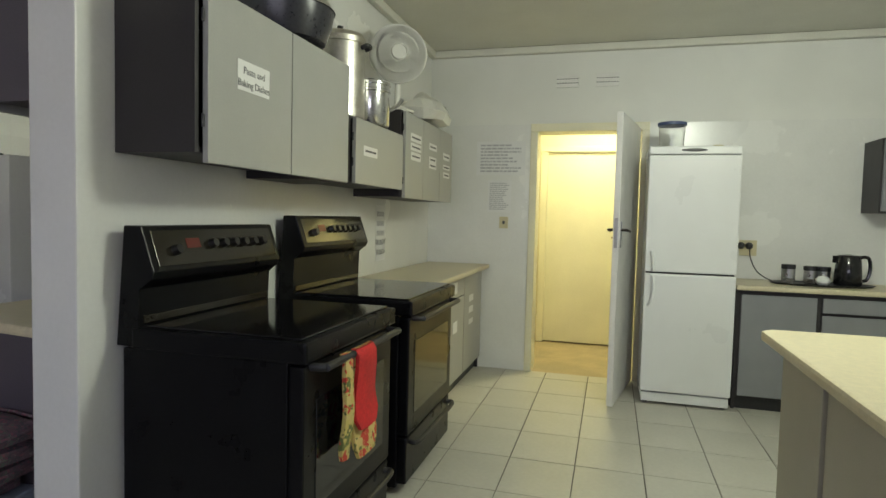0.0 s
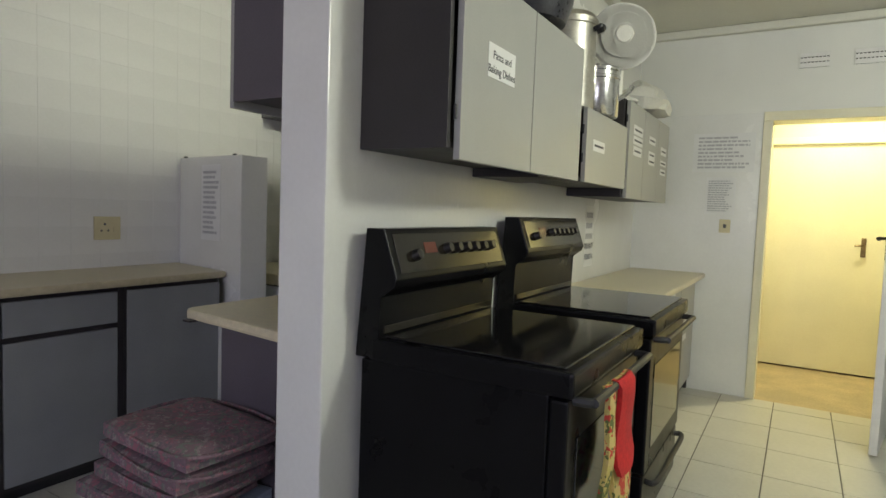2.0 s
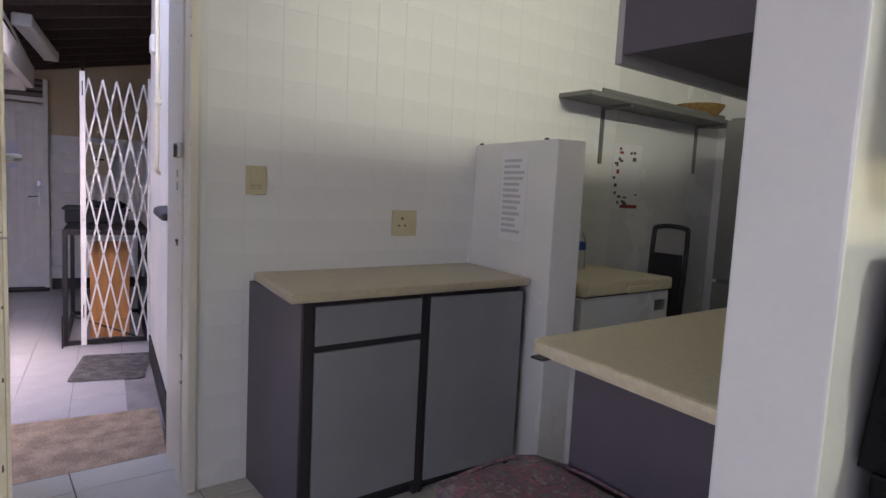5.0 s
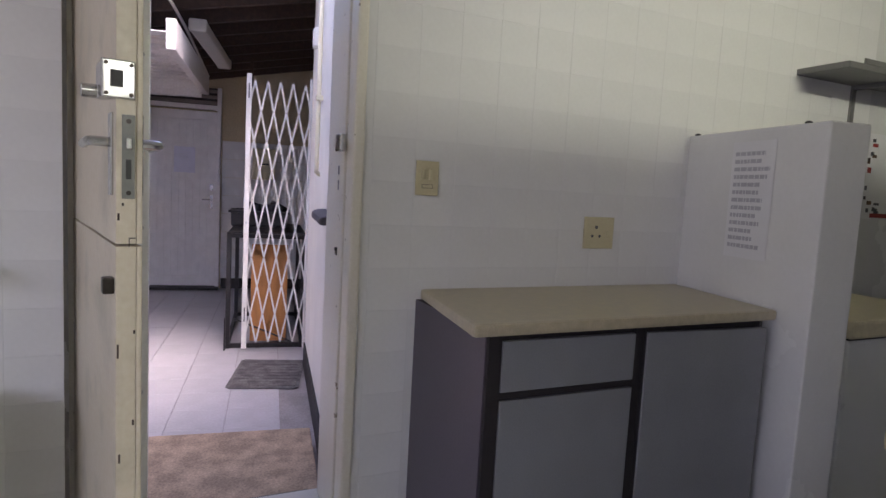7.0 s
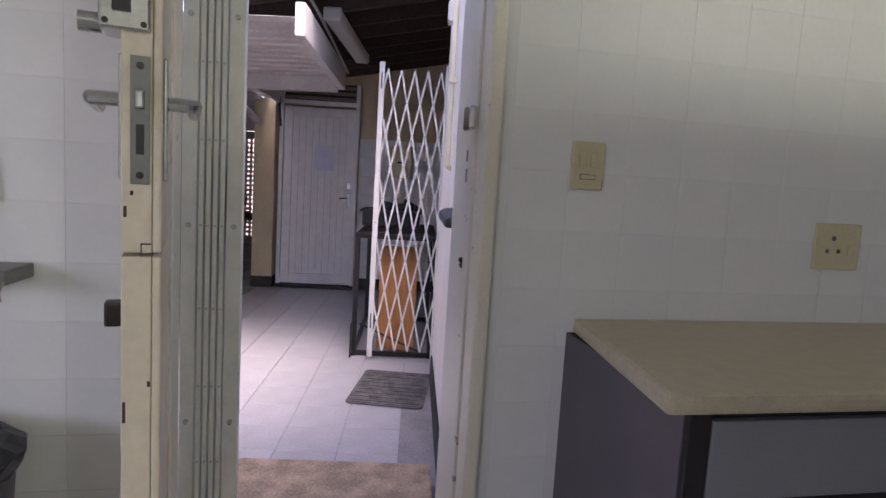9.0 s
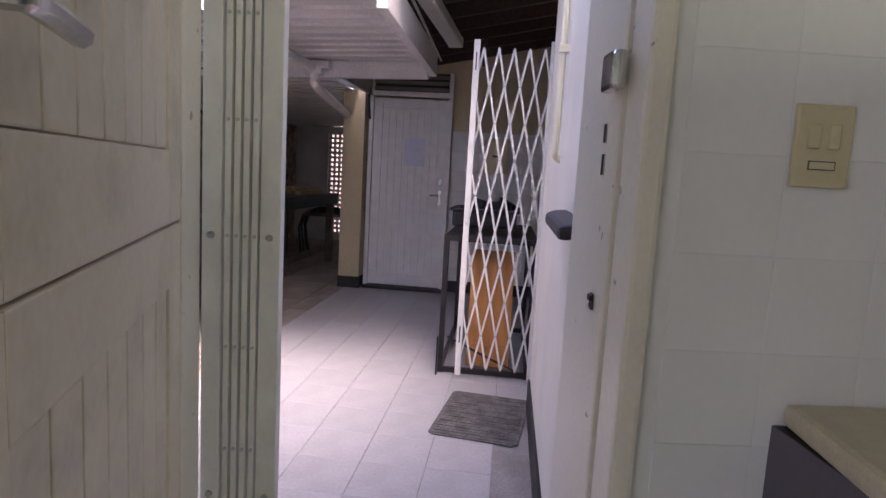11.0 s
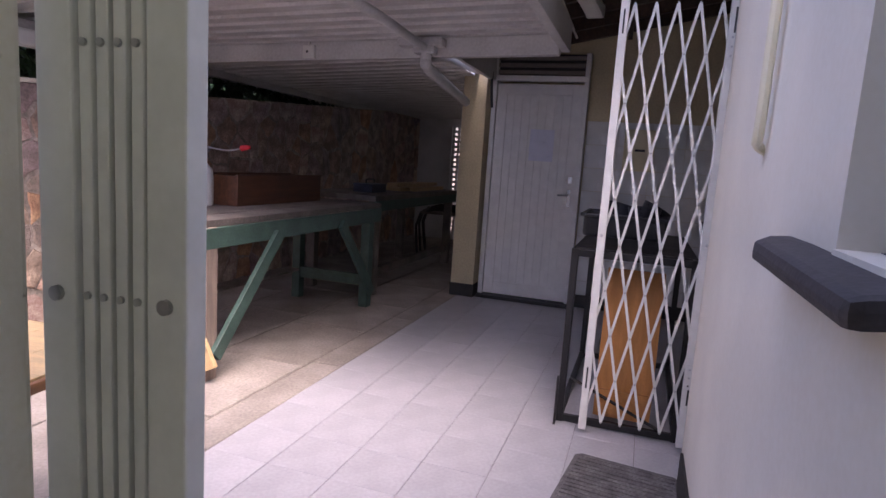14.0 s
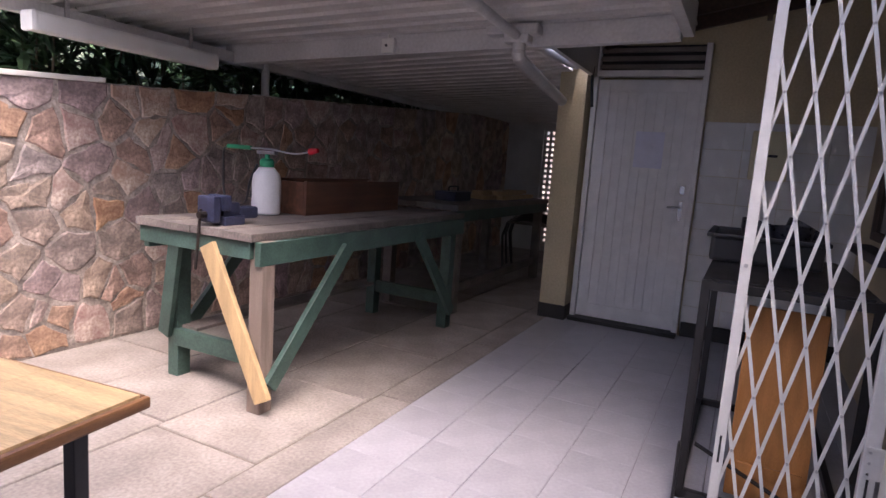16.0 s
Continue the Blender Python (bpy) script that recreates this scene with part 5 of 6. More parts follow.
for z, h in ((1.285, 0.030), (1.232, 0.034)):
    t = thing("lock_keep", (-3.4985, 0.666, z), label="dark patch for the shade in a frame slot", category="lock keep")
    # Dark box laid on the frame for the shade in the hole.
    part("slot", box(-0.006, 0.006, -0.0008, 0.0, 0, h), M["dark"], t)
    part("lip", boxes([(0.006, 0.011, -0.0012, 0, 0, h)], 0), M["steel"], t)

# stable door leaf: hinge at the origin, lock edge at x = W
leaf = thing("stable_door", (-3.677, -0.122, 0.012), 12.1, label="cream plank stable door standing open inwards", category="door")
W, TH = 0.857, 0.025


def half_door(name, z0, z1):
    bm = boxes([(0, W, -TH, TH - 0.012, z0, z1)], 0.002)
    ob = part(name, bm, M["cream_door"], leaf)
    for x0, x1, a, b in ((0.0, 0.11, z0, z1), (W - 0.11, W, z0, z1), (0.11, W - 0.11, z0, z0 + 0.13), (0.11, W - 0.11, z1 - 0.11, z1)):
        part("rail" if x1 - x0 > 0.2 else "stile", box(x0, x1, TH - 0.0115, TH, a, b, 0.003), M["cream_door"], ob)
    n = 7
    for k in range(n):
        a = 0.112 + (W - 0.224) * k / n
        part("plank", box(a + 0.002, a + (W - 0.224) / n - 0.003, TH - 0.0115, TH - 0.004, z0 + 0.132, z1 - 0.112, 0.003), M["cream_door"], ob)
    return ob


low = half_door("lower_leaf", 0.0, 1.086)
upp = half_door("upper_leaf", 1.091, 2.03)
part("lock_face", box(W - 0.001, W + 0.0025, -0.014, 0.010, 1.185, 1.355, 0.001), M["grey_metal"], upp)
part("latch", box(W + 0.002, W + 0.012, -0.008, 0.004, 1.285, 1.31, 0.003), M["chrome"], upp)
part("bolt_hole", box(W + 0.0022, W + 0.0032, -0.007, 0.003, 1.225, 1.265), M["dark"], upp)
for z in (1.197, 1.342):
    part("screw", rod((W + 0.002, -0.002, z), (W + 0.004, -0.002, z), 0.005, seg=10), M["dark_metal"], upp)
for sgn in (-1, 1):
    yy = sgn * TH
    pl = part("handle_plate", box(W - 0.065, W - 0.028, yy, yy + sgn * 0.006, 1.19, 1.36, 0.002), M["chrome"], upp)
    part("lever", tube([(W - 0.046, yy, 1.30), (W - 0.046, yy + sgn * 0.034, 1.30), (W - 0.06, yy + sgn * 0.042, 1.30), (W - 0.15, yy + sgn * 0.042, 1.297)], 0.010), M["chrome"], pl, smooth=True)
rim = part("rim_lock", box(W - 0.085, W - 0.002, -TH - 0.026, -TH, 1.387, 1.46, 0.008), M["chrome"], upp, "chrome rim lock")
part("rim_lock_face", box(W - 0.002, W + 0.006, -TH - 0.026, 0.010, 1.385, 1.462, 0.0035), M["chrome"], rim)
for y, z in ((0.002, 1.394), (0.002, 1.453), (-TH - 0.018, 1.394), (-TH - 0.018, 1.453)):
    part("screw", rod((W + 0.005, y, z), (W + 0.008, y, z), 0.004, seg=10), M["dark_metal"], rim)
part("rim_bolt", box(W + 0.005, W + 0.010, -TH - 0.010, -TH + 0.012, 1.408, 1.44), M["dark"], rim)
part("rim_knob", rod((W - 0.05, -TH - 0.028, 1.40), (W - 0.05, -TH - 0.055, 1.40), 0.014), M["chrome"], rim, smooth=True)
part("bolt_knob", box(W - 0.04, W - 0.012, -TH - 0.022, -TH, 0.985, 1.02, 0.004), M["dark_metal"], low)
part("step_joint", boxes([(W + 0.0003, W + 0.0012, -0.001, 0.0005, 1.086, 1.104), (W + 0.0003, W + 0.0012, -0.001, 0.0125, 1.1025, 1.1045)]), M["dark"], upp, "dark stepped joint between the leaves")
for y, z, h in ((0.008, 0.70, 0.012), (-0.018, 0.62, 0.02), (0.010, 0.90, 0.008), (-0.02, 1.14, 0.015), (0.004, 0.45, 0.02), (-0.012, 1.17, 0.006), (-0.021, 0.85, 0.03)):
    part("paint_chip", box(W + 0.0002, W + 0.0009, y - 0.002, y + 0.002, z, z + h), M["wood_dark"], low if z < 1.05 else upp, "bare wood where paint chipped off")

# concertina gate folded beside the door
gate = thing("concertina_gate", (-3.83, -0.020, ZP + 0.02), -4, label="white steel concertina gate folded beside back door", category="gate")
for y0, y1 in ((-0.085, -0.042), (0.043, 0.088)):
    st = part("stile", boxes([(-0.016, 0.016, y0, y1, 0, 2.14)], 0.003), M["gate_white"], gate)
    for z in (1.15, 0.55, 1.75):
        part("rivet", rod((0.014, (y0 + y1) / 2, z), (0.021, (y0 + y1) / 2, z), 0.008, seg=12), M["steel"], st)
small = None
for k in range(4):
    y = -0.030 + 0.02 * k
    sl = part("slat", box(-0.034, 0.012, y - 0.0070, y + 0.0070, 0.03, 2.10, 0.002), M["gate_white"], gate)
    for z in (0.18, 0.42, 0.66, 0.90, 1.15, 1.40, 1.62, 1.86, 2.03):
        if small is None:
            small = part("rivet", rod((0.0115, 0, 0), (0.0155, 0, 0), 0.0042, seg=8), M["steel"], sl)
            rv = small
        else:
            rv = new("rivet", small.data)
            rv.parent = sl
        rv.location = (0, y, z)
lb = part("lock_box", box(-0.056, -0.018, 0.0, 0.060, 1.157, 1.326, 0.008), M["gate_white"], gate, "white lock housing with black latch holes")
for z in (1.178, 1.219):
    part("latch_hole", box(-0.050, -0.036, 0.0585, 0.0615, z, z + 0.02, 0.003), M["dark"], lb)
for z in (0.20, 1.85):
    hg = part("hinge", box(-0.02, 0.02, -0.11, -0.084, z, z + 0.10, 0.003), M["steel"], gate)

# things on the wall behind the open door
t = thing("towel_rail", (-3.56, -0.62, 0.94), label="grey shelf rail on the tiled wall", category="shelf")
part("board", box(0, 0.14, -0.35, 0.24, 0, 0.035, 0.006), M["grey_metal"], t)
part("end_hook", tube([(0.14, 0.235, 0.01), (0.16, 0.235, -0.01), (0.155, 0.235, -0.03)], 0.005), M["chrome"], t, smooth=True)
t = thing("dish_towel", (-3.555, -0.58, 1.12), label="white checked dish towel hanging on the wall", category="towel")
tw = bmesh.new()
rows = []
for k in range(15):
    s = k / 14
    rows.append([tw.verts.new((0.012 + d + 0.016 * math.sin(f * 9 + s * 2) * s + 0.02 * s, 0.02 + (f - 0.5) * (0.04 + 0.17 * s ** 0.7), 0.40 - 0.40 * s)) for d in (0, 0.006) for f in [j / 8 for j in range(9)]])
for a, b in zip(rows, rows[1:]):
    for j in range(8):
        tw.faces.new((a[j], a[j + 1], b[j + 1], b[j]))
        tw.faces.new((a[9 + j], b[9 + j], b[10 + j], a[10 + j]))
    tw.faces.new((a[0], b[0], b[9], a[9]))
    tw.faces.new((a[8], a[17], b[17], b[8]))
tw.faces.new(rows[-1][:9] + rows[-1][:8:-1])
part("cloth", tw, M["check"], t, smooth=True)
part("hook", tube([(0, 0.02, 0.42), (0.03, 0.02, 0.42), (0.035, 0.02, 0.40)], 0.006), M["chrome"], t)
t = thing("dustbin", (-3.32, -0.52, 0), label="grey plastic dustbin with a black bag", category="bin")
part("tub", spun([(0.14, 0), (0.15, 0.01), (0.185, 0.56), (0.20, 0.565), (0.20, 0.59), (0.185, 0.59), (0.14, 0.03), (0, 0.025)]), M["bin_grey"], t, smooth=True)
bg = spun([(0.19, 0.55), (0.205, 0.595), (0.17, 0.615), (0.12, 0.60), (0.0, 0.5)])
for v in bg.verts:
    v.co += 0.012 * noise.noise_vector(v.co * 20)
part("liner", bg, M["dark"], t, "black bin liner")
t = thing("picture_frame", (-3.558, -0.57, 1.50), label="small dark framed picture on the wall", category="picture")
part("frame", boxes([(0, 0.015, -0.1, 0.1, 0, 0.02), (0, 0.015, -0.1, 0.1, 0.23, 0.25), (0, 0.015, -0.1, -0.08, 0.02, 0.23), (0, 0.015, 0.08, 0.1, 0.02, 0.23)], 0.002), M["wood_dark"], t)
part("print", box(0, 0.006, -0.08, 0.08, 0.02, 0.23), M["brown_print"], t)

# ---- yard ----
# window in the outside wall
win = thing("window_1", (0.10, -0.20, 1.13), base=YARD, label="white painted window with a dark slate sill", category="window", kind="structure")
part("window_frame", boxes([(0.0, 0.52, -0.03, 0.03, 0, 0.05), (0.0, 0.52, -0.03, 0.03, 0.97, 1.02), (0.0, 0.05, -0.03, 0.03, 0.05, 0.97), (0.47, 0.52, -0.03, 0.03, 0.05, 0.97), (0.06, 0.46, -0.015, 0.035, 0.05, 0.09), (0.42, 0.465, -0.015, 0.035, 0.09, 0.95)], 0.005), M["white"], win)
part("pane", box(0.05, 0.47, -0.004, 0.0, 0.05, 0.97), M["clear_pane"], win)
part("reveal", box(-0.0, 0.52, 0.03, 0.16, -0.02, 0.0), M["outer_wall"], win)
sl = prism([(0.30, 0.025), (0.88, 0.025), (0.925, 0.0), (0.925, -0.15), (0.30, -0.15)], 1.092, 1.132, bevel=0.016)
for v in sl.verts:
    v.co.z -= 0.25 * max(0, v.co.y + 0.06)
    v.co += 0.006 * noise.noise_vector(v.co * 14)
ob = part("window_sill", sl, M["slate"], win, "dark slate sill with broken edges")
ob.matrix_parent_inverse = win.matrix_world.inverted() @ YARD

# conduit on the wall
t = thing("wall_conduit", (1.28, -0.033, 1.30), base=YARD, label="cream painted conduit on the outside wall", category="conduit")
part("pipe", tube([(0.05, -0.02, 0.0), (0.03, 0.01, 0.02), (0.0, 0.012, 0.08), (0.0, 0.012, 0.6), (0.0, 0.012, 1.3)], 0.013), M["cream_gloss"], t, smooth=True)
part("clip", box(-0.02, 0.02, -0.012, 0.028, 0.42, 0.45, 0.003), M["cream_gloss"], t)
t = thing("junction_box", (1.50, -0.045, 2.06), base=YARD, label="small white junction box on the wall", category="junction box")
part("case", box(-0.05, 0.05, 0, 0.05, 0, 0.11, 0.006), M["white_plastic"], t)
part("cover", box(-0.04, 0.04, 0.05, 0.054, 0.01, 0.10, 0.003), M["white_plastic"], t)

# lattice security gate, standing open across the wall end
solid("gate_frame", boxes([(2.262, 2.34, -0.16, -0.047, ZP, 2.45), (2.50, 2.60, -0.21, -0.142, ZP, 2.3)], 0.006), M["chipped_white"], "chipped cream steel door frame", "door frame", base=YARD)
gate = thing("security_gate", (2.62, -0.093, ZP + 0.03), 90, base=YARD, label="white expanding lattice security gate standing open", category="gate")
GW, GH = 0.52, 2.135
for x0, x1 in ((0.0, 0.05), (GW - 0.038, GW)):
    st = part("stile", box(x0, x1, -0.017, 0.017, 0, GH, 0.004), M["gate_white"], gate)
    for z in (0.22, 1.95):
        part("slot", box((x0 + x1) / 2 - 0.004, (x0 + x1) / 2 + 0.004, 0.0165, 0.0185, z, z + 0.11), M["dark"], st, "dark slot")
    part("rivet", rod(((x0 + x1) / 2, 0.016, 1.0), ((x0 + x1) / 2, 0.024, 1.0), 0.008, seg=10), M["steel"], st)
cells, half_rows = 5, 9
cw, rh = (GW - 0.05) / cells, (GH - 0.10) / half_rows
for sgn in (1, -1):
    for k in range(-half_rows, 2 * cells + half_rows + 1):
        # each bar climbs half a cell width over one half row
        nodes = [(k + sgn * j, j) for j in range(half_rows + 1) if 0 <= k + sgn * j <= 2 * cells]
        if k % 2 == 0 and len(nodes) >= 2:
            (a, ja), (b, jb) = nodes[0], nodes[-1]
            part("lattice_bar", bar((0.035 + a * cw / 2, sgn * 0.004, 0.05 + ja * rh), (0.035 + b * cw / 2, sgn * 0.004, 0.05 + jb * rh), 0.0125, 0.004, up=(0, 1, 0)), M["gate_white"], gate)
small = None
for j in range(half_rows + 1):
    for i in range(2 * cells + 1):
        if (i + j) % 2 == 0:
            if small is None:
                small = rv = part("rivet", rod((0, 0, 0), (0, 0.005, 0), 0.005, seg=6), M["steel"], gate)
            else:
                rv = new("rivet", small.data)
                rv.parent = gate
            rv.location = (0.035 + i * cw / 2, 0.006, 0.05 + j * rh)
for z in (0.30, 1.83):
    h = part("hinge", boxes([(-0.045, 0.0, 0.014, 0.020, z, z + 0.12), (-0.004, 0.045, 0.018, 0.024, z, z + 0.12)], 0.002), M["gate_white"], gate)
    for xx in (-0.03, 0.03):
        for dz in (0.02, 0.06, 0.10):
            part("screw", rod((xx, 0.02, z + dz), (xx, 0.026, z + dz), 0.005, seg=8), M["steel"], h)

# door mat
t = thing("door_mat", (2.03, 0.215, ZP + 0.002), -7, base=YARD, label="grey ribbed rubber-backed door mat", category="mat")
for k in range(19):
    x = -0.30 + 0.6 * k / 18
    part("rib", box(x - 0.011, x + 0.011, -0.213, 0.213, 0.004, 0.012 + 0.002 * (k % 2), 0.003), M["mat"], t)
part("backing", prism([(-0.325, -0.205), (-0.30, -0.233), (0.30, -0.233), (0.325, -0.205), (0.325, 0.205), (0.30, 0.233), (-0.30, 0.233), (-0.325, 0.205)], 0, 0.007), M["mat"], t)

# far plank door with louvre over it
solid("door_frame_far", boxes([(5.22, 5.32, 0.86, 0.905, ZP, 2.06), (5.22, 5.32, 1.745, 1.79, ZP, 2.06), (5.22, 5.32, 0.86, 1.79, 2.06, 2.11), (5.22, 5.32, 0.86, 0.905, 2.11, 2.32), (5.22, 5.32, 1.745, 1.79, 2.11, 2.32)], 0.005), M["white"], "white painted plank door frame", "door frame", base=FAR)
solid("door_sill_far", box(5.14, 5.32, 0.86, 1.79, ZP, ZP + 0.035, 0.005), M["skirt"], "dark step under the plank door", "step", base=FAR)
t = thing("plank_door", (5.27, 0.908, ZP + 0.04), base=FAR, label="closed white plank door with chrome lever", category="door")
dw, dh = 0.834, 2.105
part("leaf", box(0.0, 0.03, 0, dw, 0, dh, 0.003), M["white"], t)
for a, b, c, d2 in ((0.0, 0.10, 0, dh), (dw - 0.10, dw, 0, dh), (0.10, dw - 0.10, 0, 0.12), (0.10, dw - 0.10, dh - 0.10, dh)):
    part("rail" if b - a > 0.2 else "stile", box(-0.012, 0.0, a, b, c, d2, 0.003), M["white"], t)
for k in range(8):
    a = 0.10 + (dw - 0.20) * k / 8
    part("plank", box(-0.007, 0.0, a + 0.002, a + (dw - 0.20) / 8 - 0.003, 0.122, dh - 0.102, 0.003), M["white"], t)
lp = part("lock_plate", box(-0.018, -0.012, 0.035, 0.065, 0.95, 1.11, 0.002), M["chrome"], t)
part("lever", tube([(-0.015, 0.05, 1.06), (-0.06, 0.05, 1.06), (-0.065, 0.07, 1.06), (-0.065, 0.15, 1.055)], 0.009), M["chrome"], lp, smooth=True)
part("night_latch", box(-0.022, -0.012, 0.03, 0.07, 1.17, 1.24, 0.003), M["chrome"], t)
notice("door_notice", 0.235, 0.305, (5.2555, 1.265, 1.30), 90, "printed sheet in a plastic sleeve on door", 13, 21, base=FAR, sheet="blue_paper")
t = thing("louvre_vent", (5.30, 0.905, 2.11), base=FAR, label="dark slatted louvre above the plank door", category="louvre")
part("backing", box(-0.01, 0.0, 0, 0.84, 0, 0.21), M["skirt"], t)
for k in range(3):
    part("slat", box(-0.06, -0.012, 0.0, 0.84, 0.015 + 0.068 * k, 0.05 + 0.068 * k, 0.004), M["louvre"], t)
t = thing("door_stay", (5.10, 1.79, 1.76), base=FAR, label="black rubber strap hanging beside the door", category="strap")
part("strap", tube([(0.0, -0.02, 0.36), (-0.03, -0.03, 0.20), (-0.04, -0.05, 0.02)], 0.013), M["dark"], t, smooth=True)

# alcove: tiles, box, black stand, tub and boards
t = thing("soap_box", (5.30, 0.22, 1.26), base=FAR, label="cream metal towel dispenser on tiled wall", category="dispenser")
part("case", box(-0.12, 0, 0, 0.27, 0, 0.38, 0.015), M["cream_plastic"], t)
part("slot", box(-0.124, -0.12, 0.08, 0.17, 0.18, 0.20), M["dark"], t)
t = thing("steel_stand", (2.72, -0.06, ZP), base=YARD, label="black angle-iron stand in the alcove", category="stand")
for x, y in ((0, 0), (0, 0.58), (1.2, 0), (1.2, 0.58)):
    part("leg", boxes([(x, x + 0.035, y, y + 0.005, 0, 0.94), (x, x + 0.005, y, y + 0.035, 0, 0.94)]), M["black_paint"], t)
for z in (0.005, 0.90):
    part("rail", boxes([(0, 1.235, 0, 0.03, z, z + 0.035), (0, 1.235, 0.585, 0.615, z, z + 0.035), (0, 0.03, 0.03, 0.585, z, z + 0.035), (1.205, 1.235, 0.03, 0.585, z, z + 0.035)], 0.002), M["black_paint"], t)
part("brace", bar((0.01, 0.56, 0.25), (0.01, 0.1, 0.05), 0.03, 0.006), M["black_paint"], t)
part("shelf", box(0.03, 1.2, 0.03, 0.585, 0.93, 0.945), M["black_paint"], t)
t = thing("drip_lip", (2.66, 0.55, ZP), base=YARD, label="black steel angle standing by the stand", category="angle iron")
part("angle", box(0.0, 0.035, 0, 0.012, 0, 0.26, 0.002), M["black_paint"], t)
t = thing("plastic_tub", (3.62, 0.30, ZP + 0.945), base=YARD, label="black plastic tub on the steel stand", category="tub")
part("tub", prism([(-0.26, -0.22), (0.26, -0.22), (0.26, 0.27), (-0.26, 0.27)], 0, 0.13, bevel=0.02), M["dark"], t)
part("rim", boxes([(-0.28, 0.28, -0.24, -0.21, 0.12, 0.14), (-0.28, 0.28, 0.26, 0.29, 0.12, 0.14), (-0.28, -0.25, -0.21, 0.26, 0.12, 0.14), (0.25, 0.28, -0.21, 0.26, 0.12, 0.14)], 0.006), M["dark"], t)
for k, (x, y) in enumerate(((3.52, 0.22), (3.68, 0.36), (3.75, 0.16))):
    t = thing("old_pan", (x, y, ZP + 0.945 + 0.14), base=YARD, label="dark old pan lying in the tub", category="pan", group="pans in the tub")
    part("pan", spun([(0.06, -0.06), (0.09, 0.0), (0.10, 0.05), (0.094, 0.05), (0.05, -0.05), (0, -0.055)], turn=pose(0, 0, 0, 14 * k, 9, 0)), M["dark_pan"], t, smooth=True)
t = thing("wooden_board", (2.80, 0.08, ZP + 0.04), base=YARD, label="orange-brown wooden board leaning in the stand", category="board")
part("panel", box(0, 0.022, 0, 0.29, 0, 0.80, 0.004, turn=pose(0, 0, 0, 0, 5, 0)), M["orange"], t)
part("batten", box(-0.012, 0.0, 0.02, 0.27, 0.10, 0.15, 0.003, turn=pose(0, 0, 0, 0, 5, 0)), M["orange"], t)
# Dark sill ledge under the alcove window.
t = thing("alcove_sill", (4.55, -0.35, 0.82), base=YARD, label="dark sill ledge on the alcove wall", category="ledge")
part("ledge", box(-0.45, 0.45, 0, 0.12, 0, 0.06, 0.01), M["slate"], t)
t = thing("alcove_window", (4.55, -0.35, 0.92), base=YARD, label="small brown framed alcove window", category="window")
part("frame", boxes([(-0.4, 0.4, -0.01, 0.03, 0, 0.05), (-0.4, 0.4, -0.01, 0.03, 0.75, 0.80), (-0.4, -0.35, -0.01, 0.03, 0.05, 0.75), (0.35, 0.4, -0.01, 0.03, 0.05, 0.75)], 0.004), M["wood_dark"], t)
part("pane", box(-0.35, 0.35, 0.0, 0.006, 0.05, 0.75), M["hob"], t, "dark window glass")

# workbench
wb = thing("workbench", (2.25, 2.49, ZP), base=YARD, label="green painted timber workbench with worn top", category="workbench")
for k in range(4):
    part("top_board", box(0.004 * (k % 2), 2.42 - 0.01 * (k % 3), 0.212 * k + 0.03, 0.212 * k + 0.24, 0.885, 0.925 + 0.003 * (k % 2), 0.004), M["bench_top"], wb)
for x0, x1, y0, y1, m in ((0.05, 0.14, 0.0, 0.085, "weathered"), (0.17, 0.26, 0.74, 0.82, "green"), (2.13, 2.22, 0.0, 0.085, "green"), (2.13, 2.22, 0.70, 0.78, "green")):
    part("leg", box(x0, x1, y0, y1, 0, 0.885, 0.005), M[m], wb)
part("apron", box(0.03, 2.36, -0.002, 0.035, 0.765, 0.883, 0.004), M["green"], wb)
part("apron", box(0.03, 2.36, 0.80, 0.84, 0.765, 0.883, 0.004), M["green"], wb)
part("apron", box(0.02, 0.06, 0.06, 0.86, 0.795, 0.883, 0.004), M["green"], wb)
part("stretcher", box(0.16, 0.20, 0.08, 0.76, 0.19, 0.29, 0.004), M["green"], wb)
part("stretcher", box(2.15, 2.19, 0.08, 0.74, 0.19, 0.29, 0.004), M["green"], wb)
part("low_shelf", box(0.2, 2.0, 0.62, 0.76, 0.285, 0.305, 0.003), M["bench_top"], wb)
part("brace", bar((0.10, -0.018, 0.14), (0.72, -0.018, 0.80), 0.085, 0.032, bevel=0.003, up=(0, 1, 0)), M["green"], wb)
part("brace", bar((2.18, -0.018, 0.14), (1.57, -0.018, 0.80), 0.085, 0.032, bevel=0.003, up=(0, 1, 0)), M["green"], wb)
part("brace", bar((0.24, 0.83, 0.18), (0.85, 0.83, 0.80), 0.085, 0.032, bevel=0.003, up=(0, 1, 0)), M["green"], wb)
part("brace", bar((0.15, 0.82, 0.25), (0.04, 0.60, 0.82), 0.085, 0.03, bevel=0.003, up=(1, 0, 0)), M["green"], wb)
part("new_brace", bar((0.03, -0.045, 0.09), (0.01, 0.33, 0.84), 0.095, 0.03, bevel=0.003, up=(1, 0, 0)), M["raw_pine"], wb, "unpainted pine brace with a knot")
v = thing("bench_vice", (2.33, 2.86, ZP + 0.926), base=YARD, label="blue-black cast iron vice on workbench", category="vice")
part("body", boxes([(0.02, 0.16, -0.06, 0.04, 0, 0.05), (0.03, 0.14, -0.04, 0.03, 0.05, 0.12), (0.0, 0.06, -0.065, 0.05, 0.08, 0.16)], 0.010), M["vice_blue"], v)
part("jaw", box(-0.06, -0.01, -0.065, 0.055, 0.02, 0.155, 0.012), M["vice_blue"], v)
